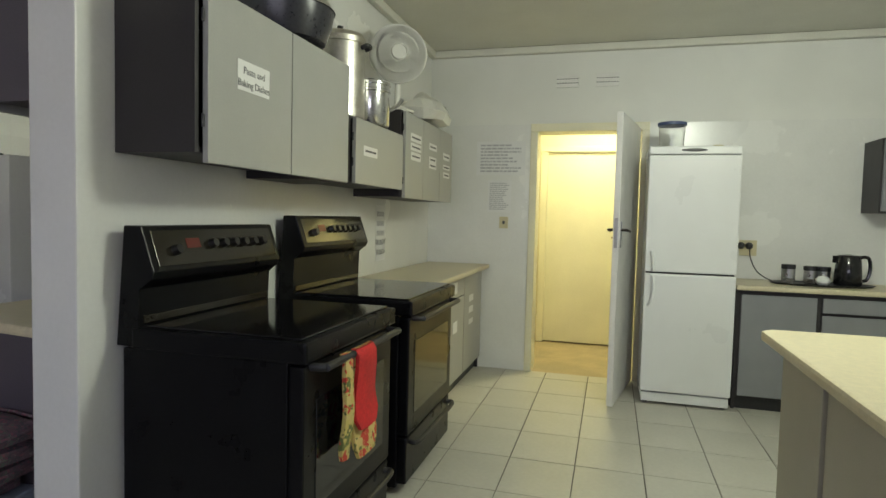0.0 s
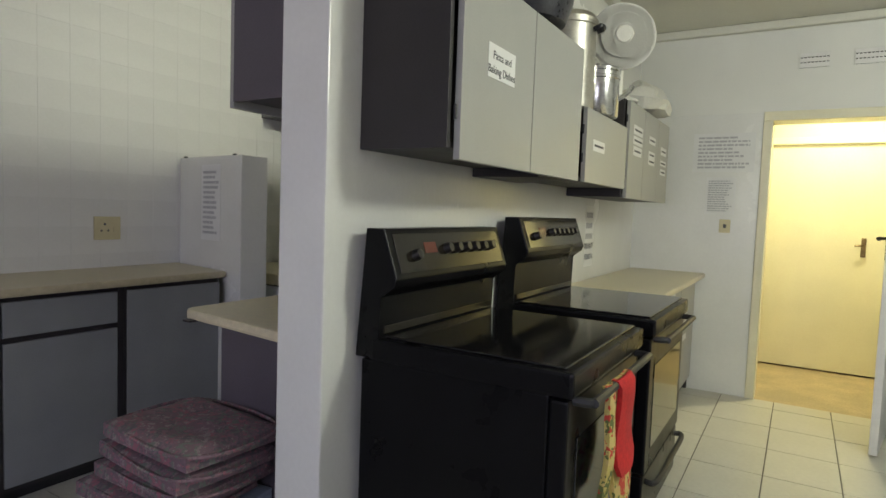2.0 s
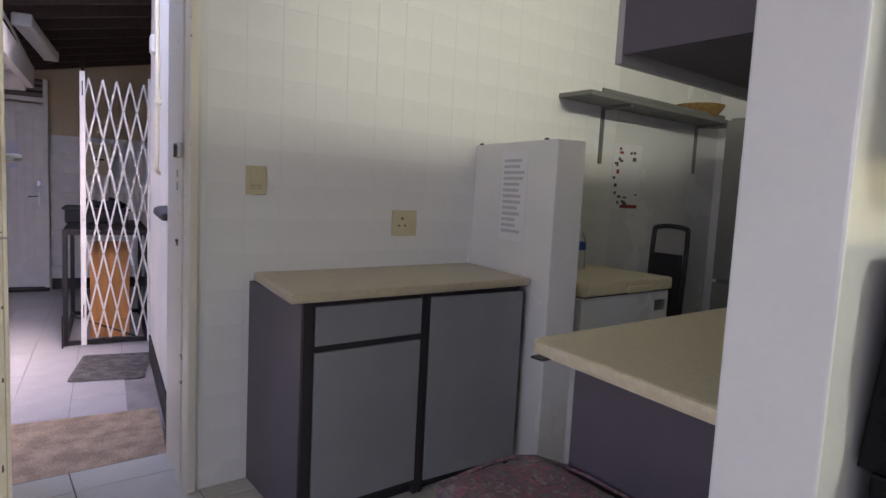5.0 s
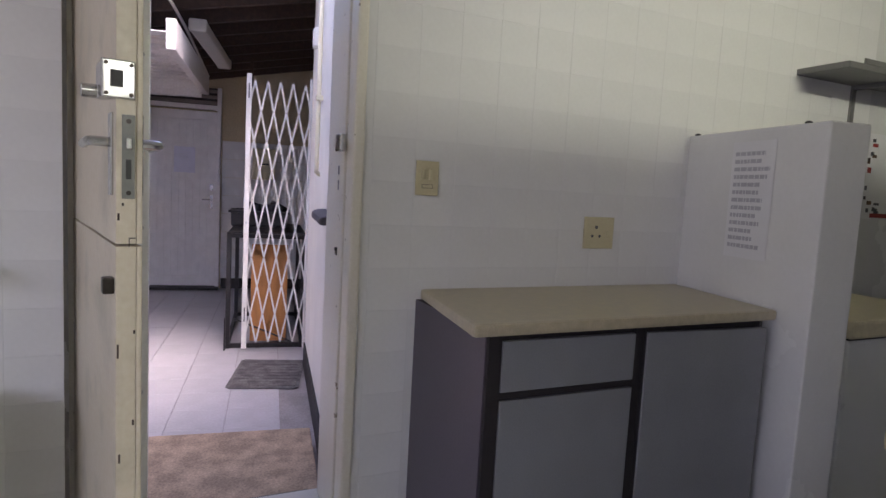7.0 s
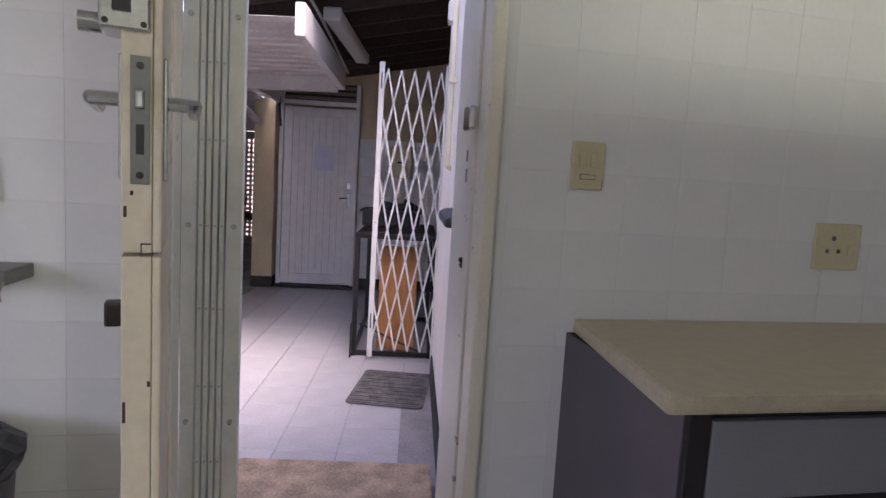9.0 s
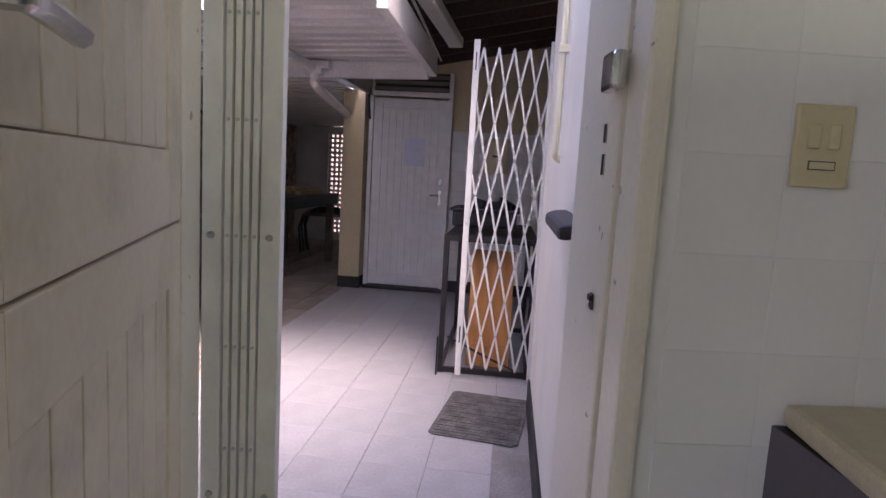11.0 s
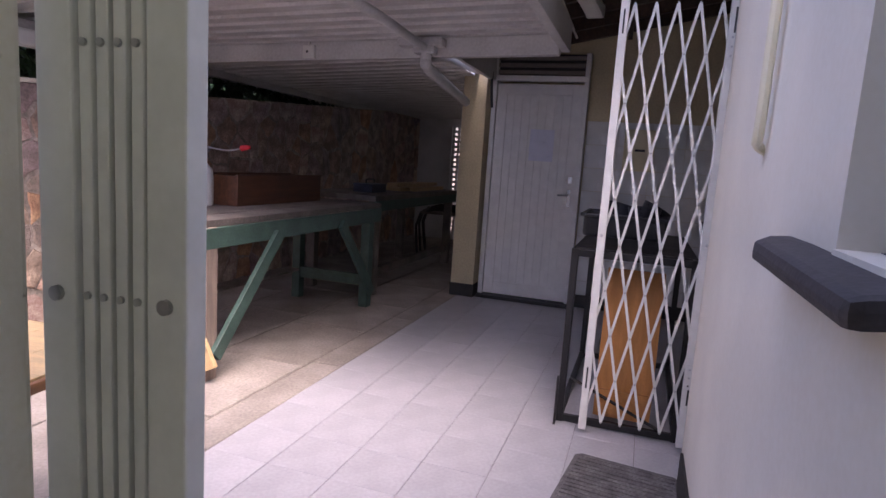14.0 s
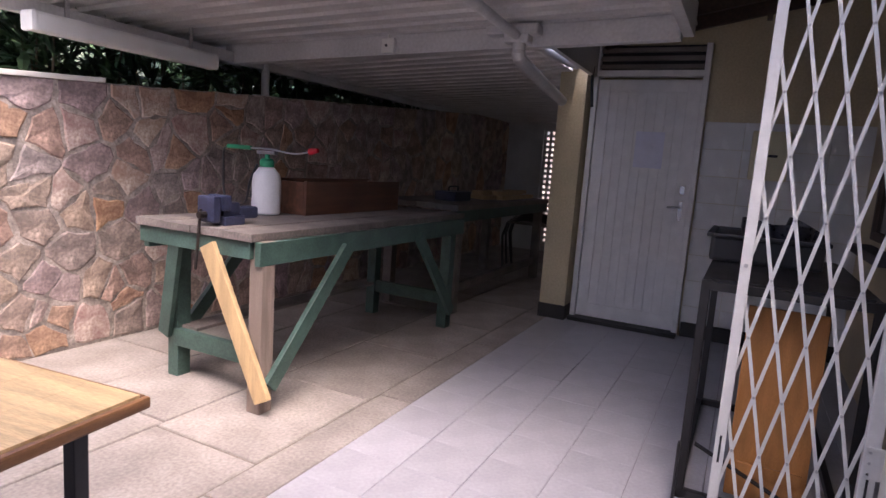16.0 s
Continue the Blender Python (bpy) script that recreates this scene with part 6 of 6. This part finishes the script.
part("anvil", box(0.14, 0.27, -0.045, 0.035, 0.03, 0.095, 0.015), M["vice_blue"], v)
part("screw", rod((-0.10, -0.005, 0.06), (0.05, -0.005, 0.06), 0.018, seg=14), M["dark_metal"], v, smooth=True)
part("tommy_bar", rod((-0.085, 0.0, 0.09), (-0.095, 0.02, -0.22), 0.008, seg=8), M["dark_metal"], v, smooth=True)
s = thing("garden_sprayer", (3.02, 3.16, ZP + 0.928), base=YARD, label="white pressure sprayer with green and red nozzles", category="sprayer")
part("tank", spun([(0.082, 0), (0.09, 0.01), (0.09, 0.20), (0.082, 0.25), (0.05, 0.29), (0.035, 0.30), (0.0, 0.30)]), M["milky"], s, smooth=True)
part("collar", spun([(0.04, 0.295), (0.045, 0.30), (0.045, 0.335), (0.03, 0.35), (0.0, 0.35)]), M["green_plastic"], s, "green screw collar", smooth=True)
part("pump_rod", rod((0, 0, 0.345), (0, 0, 0.38), 0.016), M["green_plastic"], s)
part("pump_handle", box(-0.02, 0.02, -0.075, 0.075, 0.375, 0.40, 0.008), M["grey_plastic"], s)
part("wand", tube([(0, 0.28, 0.405), (0, 0.0, 0.41), (0, -0.22, 0.39), (0, -0.36, 0.415)], 0.006), M["grey_plastic"], s, smooth=True)
part("trigger", rod((0, 0.14, 0.41), (0, 0.34, 0.412), 0.014), M["green_plastic"], s, "green grip", smooth=True)
part("nozzle", rod((0, -0.34, 0.41), (0, -0.40, 0.42), 0.022, r2=0.014), M["red_plastic"], s, "red nozzle", smooth=True)
part("hose", tube([(0, 0.34, 0.41), (0.02, 0.40, 0.38), (0.03, 0.41, 0.25), (0.03, 0.40, 0.10), (0.0, 0.30, 0.03), (-0.02, 0.16, 0.06), (-0.04, 0.10, 0.20), (-0.02, 0.06, 0.31)], 0.008), M["dark"], s, "black hose", smooth=True)
part("strap", bar((-0.075, 0.055, 0.10), (-0.055, 0.03, 0.27), 0.025, 0.005, up=(1, 0.5, 0)), M["dark"], s)
b = thing("wooden_box", (3.18, 2.97, ZP + 0.926), 0, base=YARD, label="long brown wooden drawer box on workbench", category="box")
part("long_side", box(0, 1.15, 0, 0.022, 0, 0.225, 0.003), M["box_brown"], b)
part("long_side", box(0, 1.15, 0.30, 0.322, 0, 0.225, 0.003), M["box_brown"], b)
part("end", box(0, 0.02, 0.022, 0.30, 0, 0.215, 0.003), M["box_brown"], b)
part("end", box(1.13, 1.15, 0.022, 0.30, 0, 0.215, 0.003), M["box_brown"], b)
part("bottom", box(0.02, 1.13, 0.022, 0.30, 0.004, 0.016), M["box_brown"], b)

# second bench further back
wb2 = thing("workbench", (4.75, 2.62, ZP), base=YARD, label="dark timber workbench at the back wall", category="workbench")
for k in range(4):
    part("top_board", box(0, 2.6, 0.21 * k, 0.21 * k + 0.205, 0.93, 0.98, 0.004), M["bench_top"], wb2)
for x, y in ((0.1, 0.03), (0.1, 0.7), (2.4, 0.03), (2.4, 0.7)):
    part("leg", box(x, x + 0.09, y, y + 0.09, 0, 0.93, 0.005), M["bench_top"], wb2)
part("apron", box(0.05, 2.55, 0.0, 0.04, 0.83, 0.93, 0.003), M["green"], wb2)
part("stretcher", box(0.1, 2.45, 0.05, 0.10, 0.18, 0.26, 0.003), M["bench_top"], wb2)
for k, (x, y, w, z) in enumerate(((5.9, 2.85, 0.14, 0.0), (5.95, 3.0, 0.12, 0.0), (5.92, 2.9, 0.13, 0.045), (6.1, 2.74, 0.08, 0.0), (6.12, 2.80, 0.08, 0.045))):
    t = thing("plank", (x, y, ZP + 0.981 + z), 2 * k - 4, base=YARD, label="sawn pale timber plank on bench", category="plank", group="planks on the back bench")
    part("board", box(0, 1.1, 0, w, 0, 0.043, 0.003), M["raw_pine"], t)
t = thing("toolbox", (5.15, 2.85, ZP + 0.981), base=YARD, label="dark blue clutter box on the bench", category="toolbox")
part("case", box(0, 0.35, 0, 0.22, 0, 0.09, 0.01), M["vice_blue"], t)
part("handle", tube([(0.08, 0.11, 0.09), (0.09, 0.11, 0.13), (0.26, 0.11, 0.13), (0.27, 0.11, 0.09)], 0.008), M["dark"], t)
for k in range(3):
    t = thing("steel_trestle", (7.6 + 0.5 * k, 2.55 + 0.1 * k, ZP), 10 * k, base=YARD, label="dark steel trestle stored under roof", category="trestle", group="stored trestles")
    part("frame", tube([(0, 0, 0), (0.05, 0, 0.6), (0.05, 0.7, 0.6), (0, 0.7, 0)], 0.018, smooth_steps=3), M["black_paint"], t)
    part("frame", tube([(0.35, 0, 0), (0.3, 0, 0.6), (0.3, 0.7, 0.6), (0.35, 0.7, 0)], 0.018, smooth_steps=3), M["black_paint"], t)
    part("top_rail", box(0.03, 0.32, 0, 0.7, 0.60, 0.63, 0.003), M["bench_top"], t)

# pine table close to the door
t = thing("pine_table", (1.025, 1.655, ZP), 6, base=YARD, label="varnished pine table with black steel legs", category="table")
for k in range(4):
    part("top_board", box(-1.25, 0.0, 0.16 * k + 0.0003, 0.16 * k + 0.1597, 0.705, 0.733, 0.0008), M["pine"], t)
part("edge_moulding", boxes([(-1.25, 0.016, -0.018, 0.0, 0.698, 0.728), (0.0005, 0.018, 0.0, 0.64, 0.698, 0.728)], 0.007), M["pine_dark"], t, "rounded darker edge moulding")
part("cleat", box(-0.16, -0.07, 0.03, 0.60, 0.675, 0.704, 0.003), M["pine_dark"], t)
for x, y in ((-0.12, 0.06), (-0.12, 0.55), (-1.15, 0.06), (-1.15, 0.55)):
    part("leg", box(x - 0.018, x + 0.018, y - 0.018, y + 0.018, 0, 0.69, 0.003), M["black_paint"], t)
for x, y in ((-0.28, 0.22), (-0.36, 0.45), (-0.7, 0.3), (-0.05, 0.5)):
    part("knot", spun([(0.008, 0), (0.006, 0.0008), (0, 0.001)], at=(x, y, 0.7328), seg=10), M["wood_dark"], t)

# under the yard roof
t = thing("tube_light", (2.08, 4.0, 1.80), 0, base=YARD, label="long white fluorescent tube light under roof", category="tube light")
part("housing", box(0, 1.25, -0.055, 0.055, -0.03, 0.075, 0.02), M["white_plastic"], t)
for x in (0.0, 1.23):
    part("end_cap", box(x - 0.012, x + 0.032, -0.058, 0.058, -0.034, 0.078, 0.018), M["white_plastic"], t)
for x, z in ((0.2, 0.24), (1.05, 0.22)):
    part("hanger", box(x, x + 0.02, -0.01, 0.01, 0.07, z), M["steel"], t)
t = thing("roof_post", (4.15, 4.27, 1.675), base=YARD, label="short white steel post on the wall", category="post")
part("pipe", rod((0, 0, 0), (0, 0, 0.27), 0.035, seg=20), M["roof_white"], t, smooth=True)
part("base_plate", box(-0.08, 0.08, -0.07, 0.07, 0, 0.012, 0.003), M["roof_white"], t)
t = thing("junction_box", (3.78, 2.78, 1.945), base=YARD, label="square white junction box under the beam", category="junction box")
part("case", box(-0.035, 0, -0.05, 0.05, 0, 0.10, 0.006), M["white_plastic"], t)
part("knockout", rod((-0.038, 0.01, 0.05), (-0.034, 0.01, 0.05), 0.01), M["dark"], t)
part("stub", rod((-0.02, 0.0, 0.10), (-0.02, 0, 0.125), 0.009), M["white_plastic"], t)
t = thing("rain_gutter", (3.74, 1.74, 2.03), base=YARD, label="white gutter outlet and bent downpipe", category="gutter")
part("outlet", boxes([(-0.06, 0.06, -0.06, 0.28, 0.0, 0.06), (-0.05, 0.05, 0.0, 0.16, -0.05, 0.01)], 0.012), M["roof_white"], t)
part("downpipe", tube([(0, 0.07, -0.02), (0, 0.07, -0.09), (0.05, 0.075, -0.135), (0.6, 0.12, -0.175), (1.46, 0.20, -0.22)], 0.042, seg=14), M["roof_white"], t, smooth=True)
part("fall_pipe", tube([(-1.84, 0.06, -0.0), (-0.94, 0.03, -0.005), (0.0, 0.08, -0.005), (1.0, 0.12, 0.05), (1.66, 0.15, 0.10)], 0.03, seg=12), M["roof_white"], t, smooth=True)
rf = thing("rafters", (0, 0, 0), base=YARD, label="dark stained timber rafters under the eaves", category="rafters")
for k in range(9):
    u = 2.0 + 0.42 * k
    part("rafter", bar((u, -0.6, 2.76), (u, 1.66, 2.32), 0.05, 0.13, bevel=0.004), M["wood_dark"], rf)
for v, z in ((0.2, 2.68), (0.75, 2.57), (1.3, 2.46)):
    part("purlin", box(1.92, 5.4, v - 0.03, v + 0.03, z, z + 0.05, 0.003), M["wood_dark"], rf)
part("conduit", tube([(1.95, 0.9, 2.40), (3.0, 0.9, 2.40), (5.2, 0.95, 2.40)], 0.011), M["white_plastic"], rf, "white conduit")
part("bracket", bar((4.3, 0.45, 2.45), (4.3, 0.45, 2.2), 0.05, 0.03), M["wood_dark"], rf)
t = thing("tube_light", (2.80, 0.80, 2.36), -3, base=YARD, label="white fluorescent tube light under the rafters", category="tube light")
part("housing", box(0, 1.55, -0.065, 0.065, 0, 0.09, 0.025), M["white_plastic"], t)
for x in (0.0, 1.52):
    part("end_cap", box(x - 0.012, x + 0.042, -0.068, 0.068, -0.004, 0.094, 0.02), M["white_plastic"], t)
for x in (0.2, 1.2):
    part("hanger", box(x, x + 0.02, -0.01, 0.01, 0.09, 0.20), M["steel"], t)

# pierced end wall
lat = thing("pierced_screen", (9.7, 2.3, ZP), base=YARD, label="pale pierced block screen at the yard end", category="screen", kind="structure")
# The first panel box is carried past the stone wall to block sky glare.
part("panel", boxes([(0, 0.1, 1.22, 2.75, 0, 2.1), (0, 0.1, -0.6, 0.80, 0, 2.1), (0, 0.1, 0.80, 1.22, 0, 0.14), (0, 0.1, 0.80, 1.22, 1.98, 2.1)]), M["roof_white"], lat)
for k in range(5):
    part("upright", box(0.02, 0.08, 0.84 + 0.0875 * k - 0.02, 0.84 + 0.0875 * k + 0.02, 0.14, 1.98), M["roof_white"], lat)
for k in range(22):
    part("crossbar", box(0.025, 0.075, 0.80, 1.22, 0.14 + 0.0875 * k - 0.02, 0.14 + 0.0875 * k + 0.02), M["roof_white"], lat)

# coping and shrubs behind the stone wall
solid("coping", prism([(-1, 1.316), (2.6, 1.568), (2.6, 1.598), (-1, 1.346)], 4.12, 4.5, turn=UPRIGHT, bevel=0.005), M["outer_wall"], "thin white coping on the stone wall", "coping", base=YARD)
sh = bmesh.new()
rng = random.Random(12)


def leaf_at(p, ln, yaw, pitch):
    m = Matrix.Translation(p) @ pose(0, 0, 0, 0, 0, yaw) @ pose(0, 0, 0, 0, pitch, 0)
    w = ln * 0.13
    q = [m @ Vector(c) for c in ((0, 0, 0), (ln * 0.35, w, 0.0), (ln, 0, -0.02), (ln * 0.35, -w, 0.0), (ln * 0.4, 0, 0.012))]
    vs = [sh.verts.new(c) for c in q]
    sh.faces.new((vs[0], vs[3], vs[4]))
    sh.faces.new((vs[3], vs[2], vs[4]))
    sh.faces.new((vs[2], vs[1], vs[4]))
    sh.faces.new((vs[1], vs[0], vs[4]))


for k in range(15000):
    u = rng.uniform(-2.5, 10.5)
    v = 4.52 + abs(rng.gauss(0, 0.55))
    top = 2.35 + 0.5 * noise.noise(Vector((u * 0.9, v, 3))) + 0.3 * (v - 4.5)
    z = rng.uniform(1.2, top)
    leaf_at((u, v, z), rng.uniform(0.15, 0.32), rng.uniform(0, 360), rng.uniform(-20, 60))
shrub = solid("shrubs", sh, M["leaf"], "dense dark green long-leaved shrubs", "shrubs", kind="stuff", base=YARD)
st = bmesh.new()
for k in range(140):
    u, v = rng.uniform(-2.4, 9.4), 4.55 + abs(rng.gauss(0, 0.45))
    rod((u, v, -0.2), (u + rng.uniform(-0.2, 0.2), v + rng.uniform(-0.1, 0.2), rng.uniform(1.7, 2.5)), 0.014, st, 5, 0.006)
# Rough leaf-coloured sheet added behind the shrubs to close gaps of sky.
core = bmesh.new()
rows = []
for i in range(90):
    rows.append([core.verts.new((-6 + 23 * i / 89, 6.8 + 0.35 * noise.noise(Vector((i * 0.5, j * 0.5, 0))) - 0.3 * noise.noise(Vector((i * 1.7, j * 1.7, 4))), -0.2 + 4.3 * j / 24 + 0.1 * noise.noise(Vector((i * 0.9, j, 9))))) for j in range(25)])
for a, b in zip(rows, rows[1:]):
    for j in range(24):
        core.faces.new((a[j], a[j + 1], b[j + 1], b[j]))
solid("hedge", core, M["leaf"], "dark green backing added behind shrubs to hide sky", "hedge", kind="stuff", base=YARD)
solid("shrub_stems", st, M["bark"], "thin brown shrub stems behind the wall", "stems", kind="stuff", base=YARD)

# ---- pieces: tiles, slabs and stones ----
def tile_mesh(name, w, d, h, c, material):
    """A slab w by d, top at z = 0, its upper edge chamfered by c."""
    a, b = w / 2, d / 2
    vs = [(-a, -b, -h), (a, -b, -h), (a, b, -h), (-a, b, -h), (-a, -b, -c), (a, -b, -c), (a, b, -c), (-a, b, -c), (-a + c, -b + c, 0), (a - c, -b + c, 0), (a - c, b - c, 0), (-a + c, b - c, 0)]
    fs = [(8, 9, 10, 11)] + [(i, (i + 1) % 4, 4 + (i + 1) % 4, 4 + i) for i in range(4)] + [(4 + i, 4 + (i + 1) % 4, 8 + (i + 1) % 4, 8 + i) for i in range(4)]
    me = bpy.data.meshes.new(name)
    me.from_pydata(vs, [], fs)
    me.materials.append(material)
    return me


def piece(name, me, parent, m):
    ob = new(name, me)
    ob.parent = parent
    ob.matrix_local = m
    return ob


rng = random.Random(5)
PX, PY = 0.340, 0.415
ft = tile_mesh("floor_tile", PX - 0.006, PY - 0.006, 0.010, 0.0012, M["floor_tile"])
rest = []
for i in range(-11, 10):
    for j in range(-18, 6):
        x, y = 0.143 + PX * (i + 0.5), 2.80 + PY * (j + 0.5)
        if not (-3.5 < x < 3.1 and -2.9 < y < NORTH + 0.1):
            continue
        hidden = (PART_W - 0.1 < x < -0.95 and y > 1.2) or (x < -3.05 and y > 1.2) or (x > 1.0 and y < 2.0 and x < 1.7)
        m = Matrix.Translation((x, y, rng.uniform(-0.0008, 0.0004)))
        if y > NORTH - 0.12:
            m = Matrix.Translation((x, y - PY / 2 + 0.097, -0.0002)) @ Matrix.Diagonal((1, 0.19 / PY, 1, 1))
        if -3.6 < x < 1.4 and -0.6 < y and not hidden:
            piece("tile", ft, floor, m)
        else:
            rest.append(m)
bm = bmesh.new()
for m in rest:
    tmp = bmesh.new()
    tmp.from_mesh(ft)
    tmp.transform(m)
    merge(bm, tmp)
ob = part("tiles", bm, M["floor_tile"], floor)
tagged(ob, kind="stuff")
for y in (0.1025, 0.5175):
    piece("tile", ft, floor, Matrix.Translation((-3.692, y, -0.001)) @ Matrix.Diagonal((0.55, 1, 1, 1)))

# painted wall tiles
wt = tile_mesh("wall_tile", 0.1526, 0.1466, 0.004, 0.0006, M["wall_tile"])
face = Matrix(((0, 0, 1, 0), (1, 0, 0, 0), (0, 1, 0, 0), (0, 0, 0, 1)))
for j in range(18):
    for i in range(17):
        y, z = 0.739 + 0.153 * (i + 0.5), 0.110 + 0.147 * (j + 0.5) - 0.015
        if z > 2.6 or (z < 0.85 and y > 0.9) or (y > 2.2 and y < 2.4 and z < 1.6):
            continue
        piece("tile", wt, wall_west, Matrix.Translation((WEST + 0.0012 + rng.uniform(-0.0003, 0.0003), y, z)) @ face @ pose(0, 0, 0, rng.uniform(-0.12, 0.12), rng.uniform(-0.12, 0.12), 0))
for j in range(17):
    for i in range(7):
        y, z = -0.235 - 0.153 * i, 0.110 + 0.147 * (j + 0.5) - 0.015
        piece("tile", wt, wall_west_south, Matrix.Translation((-3.56 + 0.0012, y, z)) @ face @ pose(0, 0, 0, rng.uniform(-0.12, 0.12), rng.uniform(-0.12, 0.12), 0))

# alcove wall tiles
at = tile_mesh("alcove_tile", 0.298, 0.218, 0.008, 0.0015, M["alcove_tile"])
alcove = thing("alcove_tiling", (0, 0, 0), base=FAR, label="white wall tiles in the alcove", category="tiling", kind="structure")
for j in range(8):
    for i in range(4):
        piece("tile", at, alcove, Matrix.Translation((5.292, 0.70 - 0.30 * i, 0.02 + 0.221 * (j + 0.5) - 0.08)) @ pose(0, 0, 0, 0, 0, 180) @ face)

# yard floor tiles
yt = tile_mesh("yard_tile", 0.2990, 0.2965, 0.010, 0.0010, M["yard_tile"])
for i in range(18):
    for j in range(9):
        u, v = 0.33 + 0.30 * i, -0.595 + 0.30 * j - 0.01
        if u > 5.53 or v > 1.87 or (v < 0.12 and u < 2.2) or (u < 0.8 and v < 0.86):
            continue
        piece("tile", yt, yard_floor, Matrix.Translation((u, v, ZP + 0.001 + rng.uniform(-0.0006, 0.0006))))
# concrete slabs, laid in staggered rows
for j in range(4):
    v0, v1 = (1.945, 2.16, 2.80, 3.45, 4.13)[j], (1.945, 2.16, 2.80, 3.45, 4.13)[j + 1]
    L = 0.92 if j else 1.25
    u = -3.2 + 0.37 * j
    while u < 11.5:
        ln = L * rng.uniform(0.9, 1.1)
        sm = tile_mesh("slab", ln - 0.012, v1 - v0 - 0.012, 0.03, 0.004, M["concrete"])
        piece("slab", sm, pavement, Matrix.Translation((u + ln / 2, (v0 + v1) / 2, ZP + rng.uniform(-0.004, 0.002))) @ pose(0, 0, 0, rng.uniform(-0.2, 0.2), rng.uniform(-0.2, 0.2), 0))
        u += ln


# stones: cells of a jittered layout, shrunk and bulged
def cell(points, k, lo, hi):
    px, pz = points[k]
    poly = [(lo[0], lo[1]), (hi[0], lo[1]), (hi[0], hi[1]), (lo[0], hi[1])]
    for n, (qx, qz) in enumerate(points):
        if n == k or abs(qx - px) > 0.9:
            continue
        mx, mz, nx, nz = (px + qx) / 2, (pz + qz) / 2, qx - px, qz - pz
        out = []
        for a, b in zip(poly, poly[1:] + poly[:1]):
            da, db = (a[0] - mx) * nx + (a[1] - mz) * nz, (b[0] - mx) * nx + (b[1] - mz) * nz
            if da <= 0:
                out.append(a)
            if (da < 0 < db) or (db < 0 < da):
                t = da / (da - db)
                out.append((a[0] + t * (b[0] - a[0]), a[1] + t * (b[1] - a[1])))
        poly = out
        if len(poly) < 3:
            return None
    return poly


def stone_bm(poly, seed):
    cx, cz = sum(p[0] for p in poly) / len(poly), sum(p[1] for p in poly) / len(poly)
    ring = []
    for a, b in zip(poly, poly[1:] + poly[:1]):
        n = max(1, min(4, int(math.hypot(b[0] - a[0], b[1] - a[1]) / 0.05)))
        for s in range(n):
            f = s / n
            x, z = a[0] + (b[0] - a[0]) * f, a[1] + (b[1] - a[1]) * f
            k = 1 - (0.002 + 0.018 * (0.5 + noise.noise(Vector((x * 5, z * 5, 40))))) / max(0.05, math.hypot(x - cx, z - cz))
            ring.append((cx + (x - cx) * k + 0.018 * noise.noise(Vector((x * 14, z * 14, seed))), cz + (z - cz) * k + 0.018 * noise.noise(Vector((z * 14, x * 14, seed + 5)))))
    bm = bmesh.new()
    loops = []
    for s, y in ((1.0, 0.03), (0.98, 0.002), (0.90, -0.005), (0.55, -0.007)):
        loops.append([bm.verts.new(((x - cx) * s, y - (0.010 * noise.noise(Vector((x * 7, z * 7, seed))) if y < 0 else 0), (z - cz) * s)) for x, z in ring])
    for p, q in zip(loops, loops[1:]):
        for i in range(len(p)):
            bm.faces.new((p[i], p[(i + 1) % len(p)], q[(i + 1) % len(p)], q[i]))
    mid = bm.verts.new((0, -0.008 - 0.008 * noise.noise(Vector((cx * 3, cz * 3, seed))), 0))
    for i in range(len(ring)):
        bm.faces.new((loops[-1][i], loops[-1][(i + 1) % len(ring)], mid))
    return bm, cx, cz


def stones(u0, u1, step, as_parts):
    pts = []
    rows_z = int(1.75 / (step * 0.78))
    for j in range(rows_z):
        u = u0 + (0.5 * step if j % 2 else 0)
        while u < u1:
            pts.append((u + rng.uniform(-0.5, 0.5) * step, ZP + (j + 0.5) * 1.75 / rows_z + rng.uniform(-0.45, 0.45) * step * 0.78))
            u += step * rng.uniform(0.6, 1.5)
    joined = bmesh.new()
    for k in range(len(pts)):
        poly = cell(pts, k, (u0 - 0.1, ZP), (u1 + 0.1, 1.645))
        if not poly:
            continue
        poly = [(x, ZP + (z - ZP) * (wall_top(x) - ZP) / (1.645 - ZP)) for x, z in poly]
        bm, cx, cz = stone_bm(poly, k)
        if as_parts:
            me = mesh_of("stone", bm, M["stone"])
            piece("stone", me, wall_stone, Matrix.Translation((cx, 4.139, cz)))
        else:
            bm.transform(Matrix.Translation((cx, 4.139, cz)))
            merge(joined, bm)
    if not as_parts:
        tagged(part("stones", joined, M["stone_rest"], wall_stone), kind="stuff")


stones(1.3, 6.3, 0.24, True)
stones(6.35, 11.5, 0.30, False)
stones(-1.5, 1.25, 0.25, False)
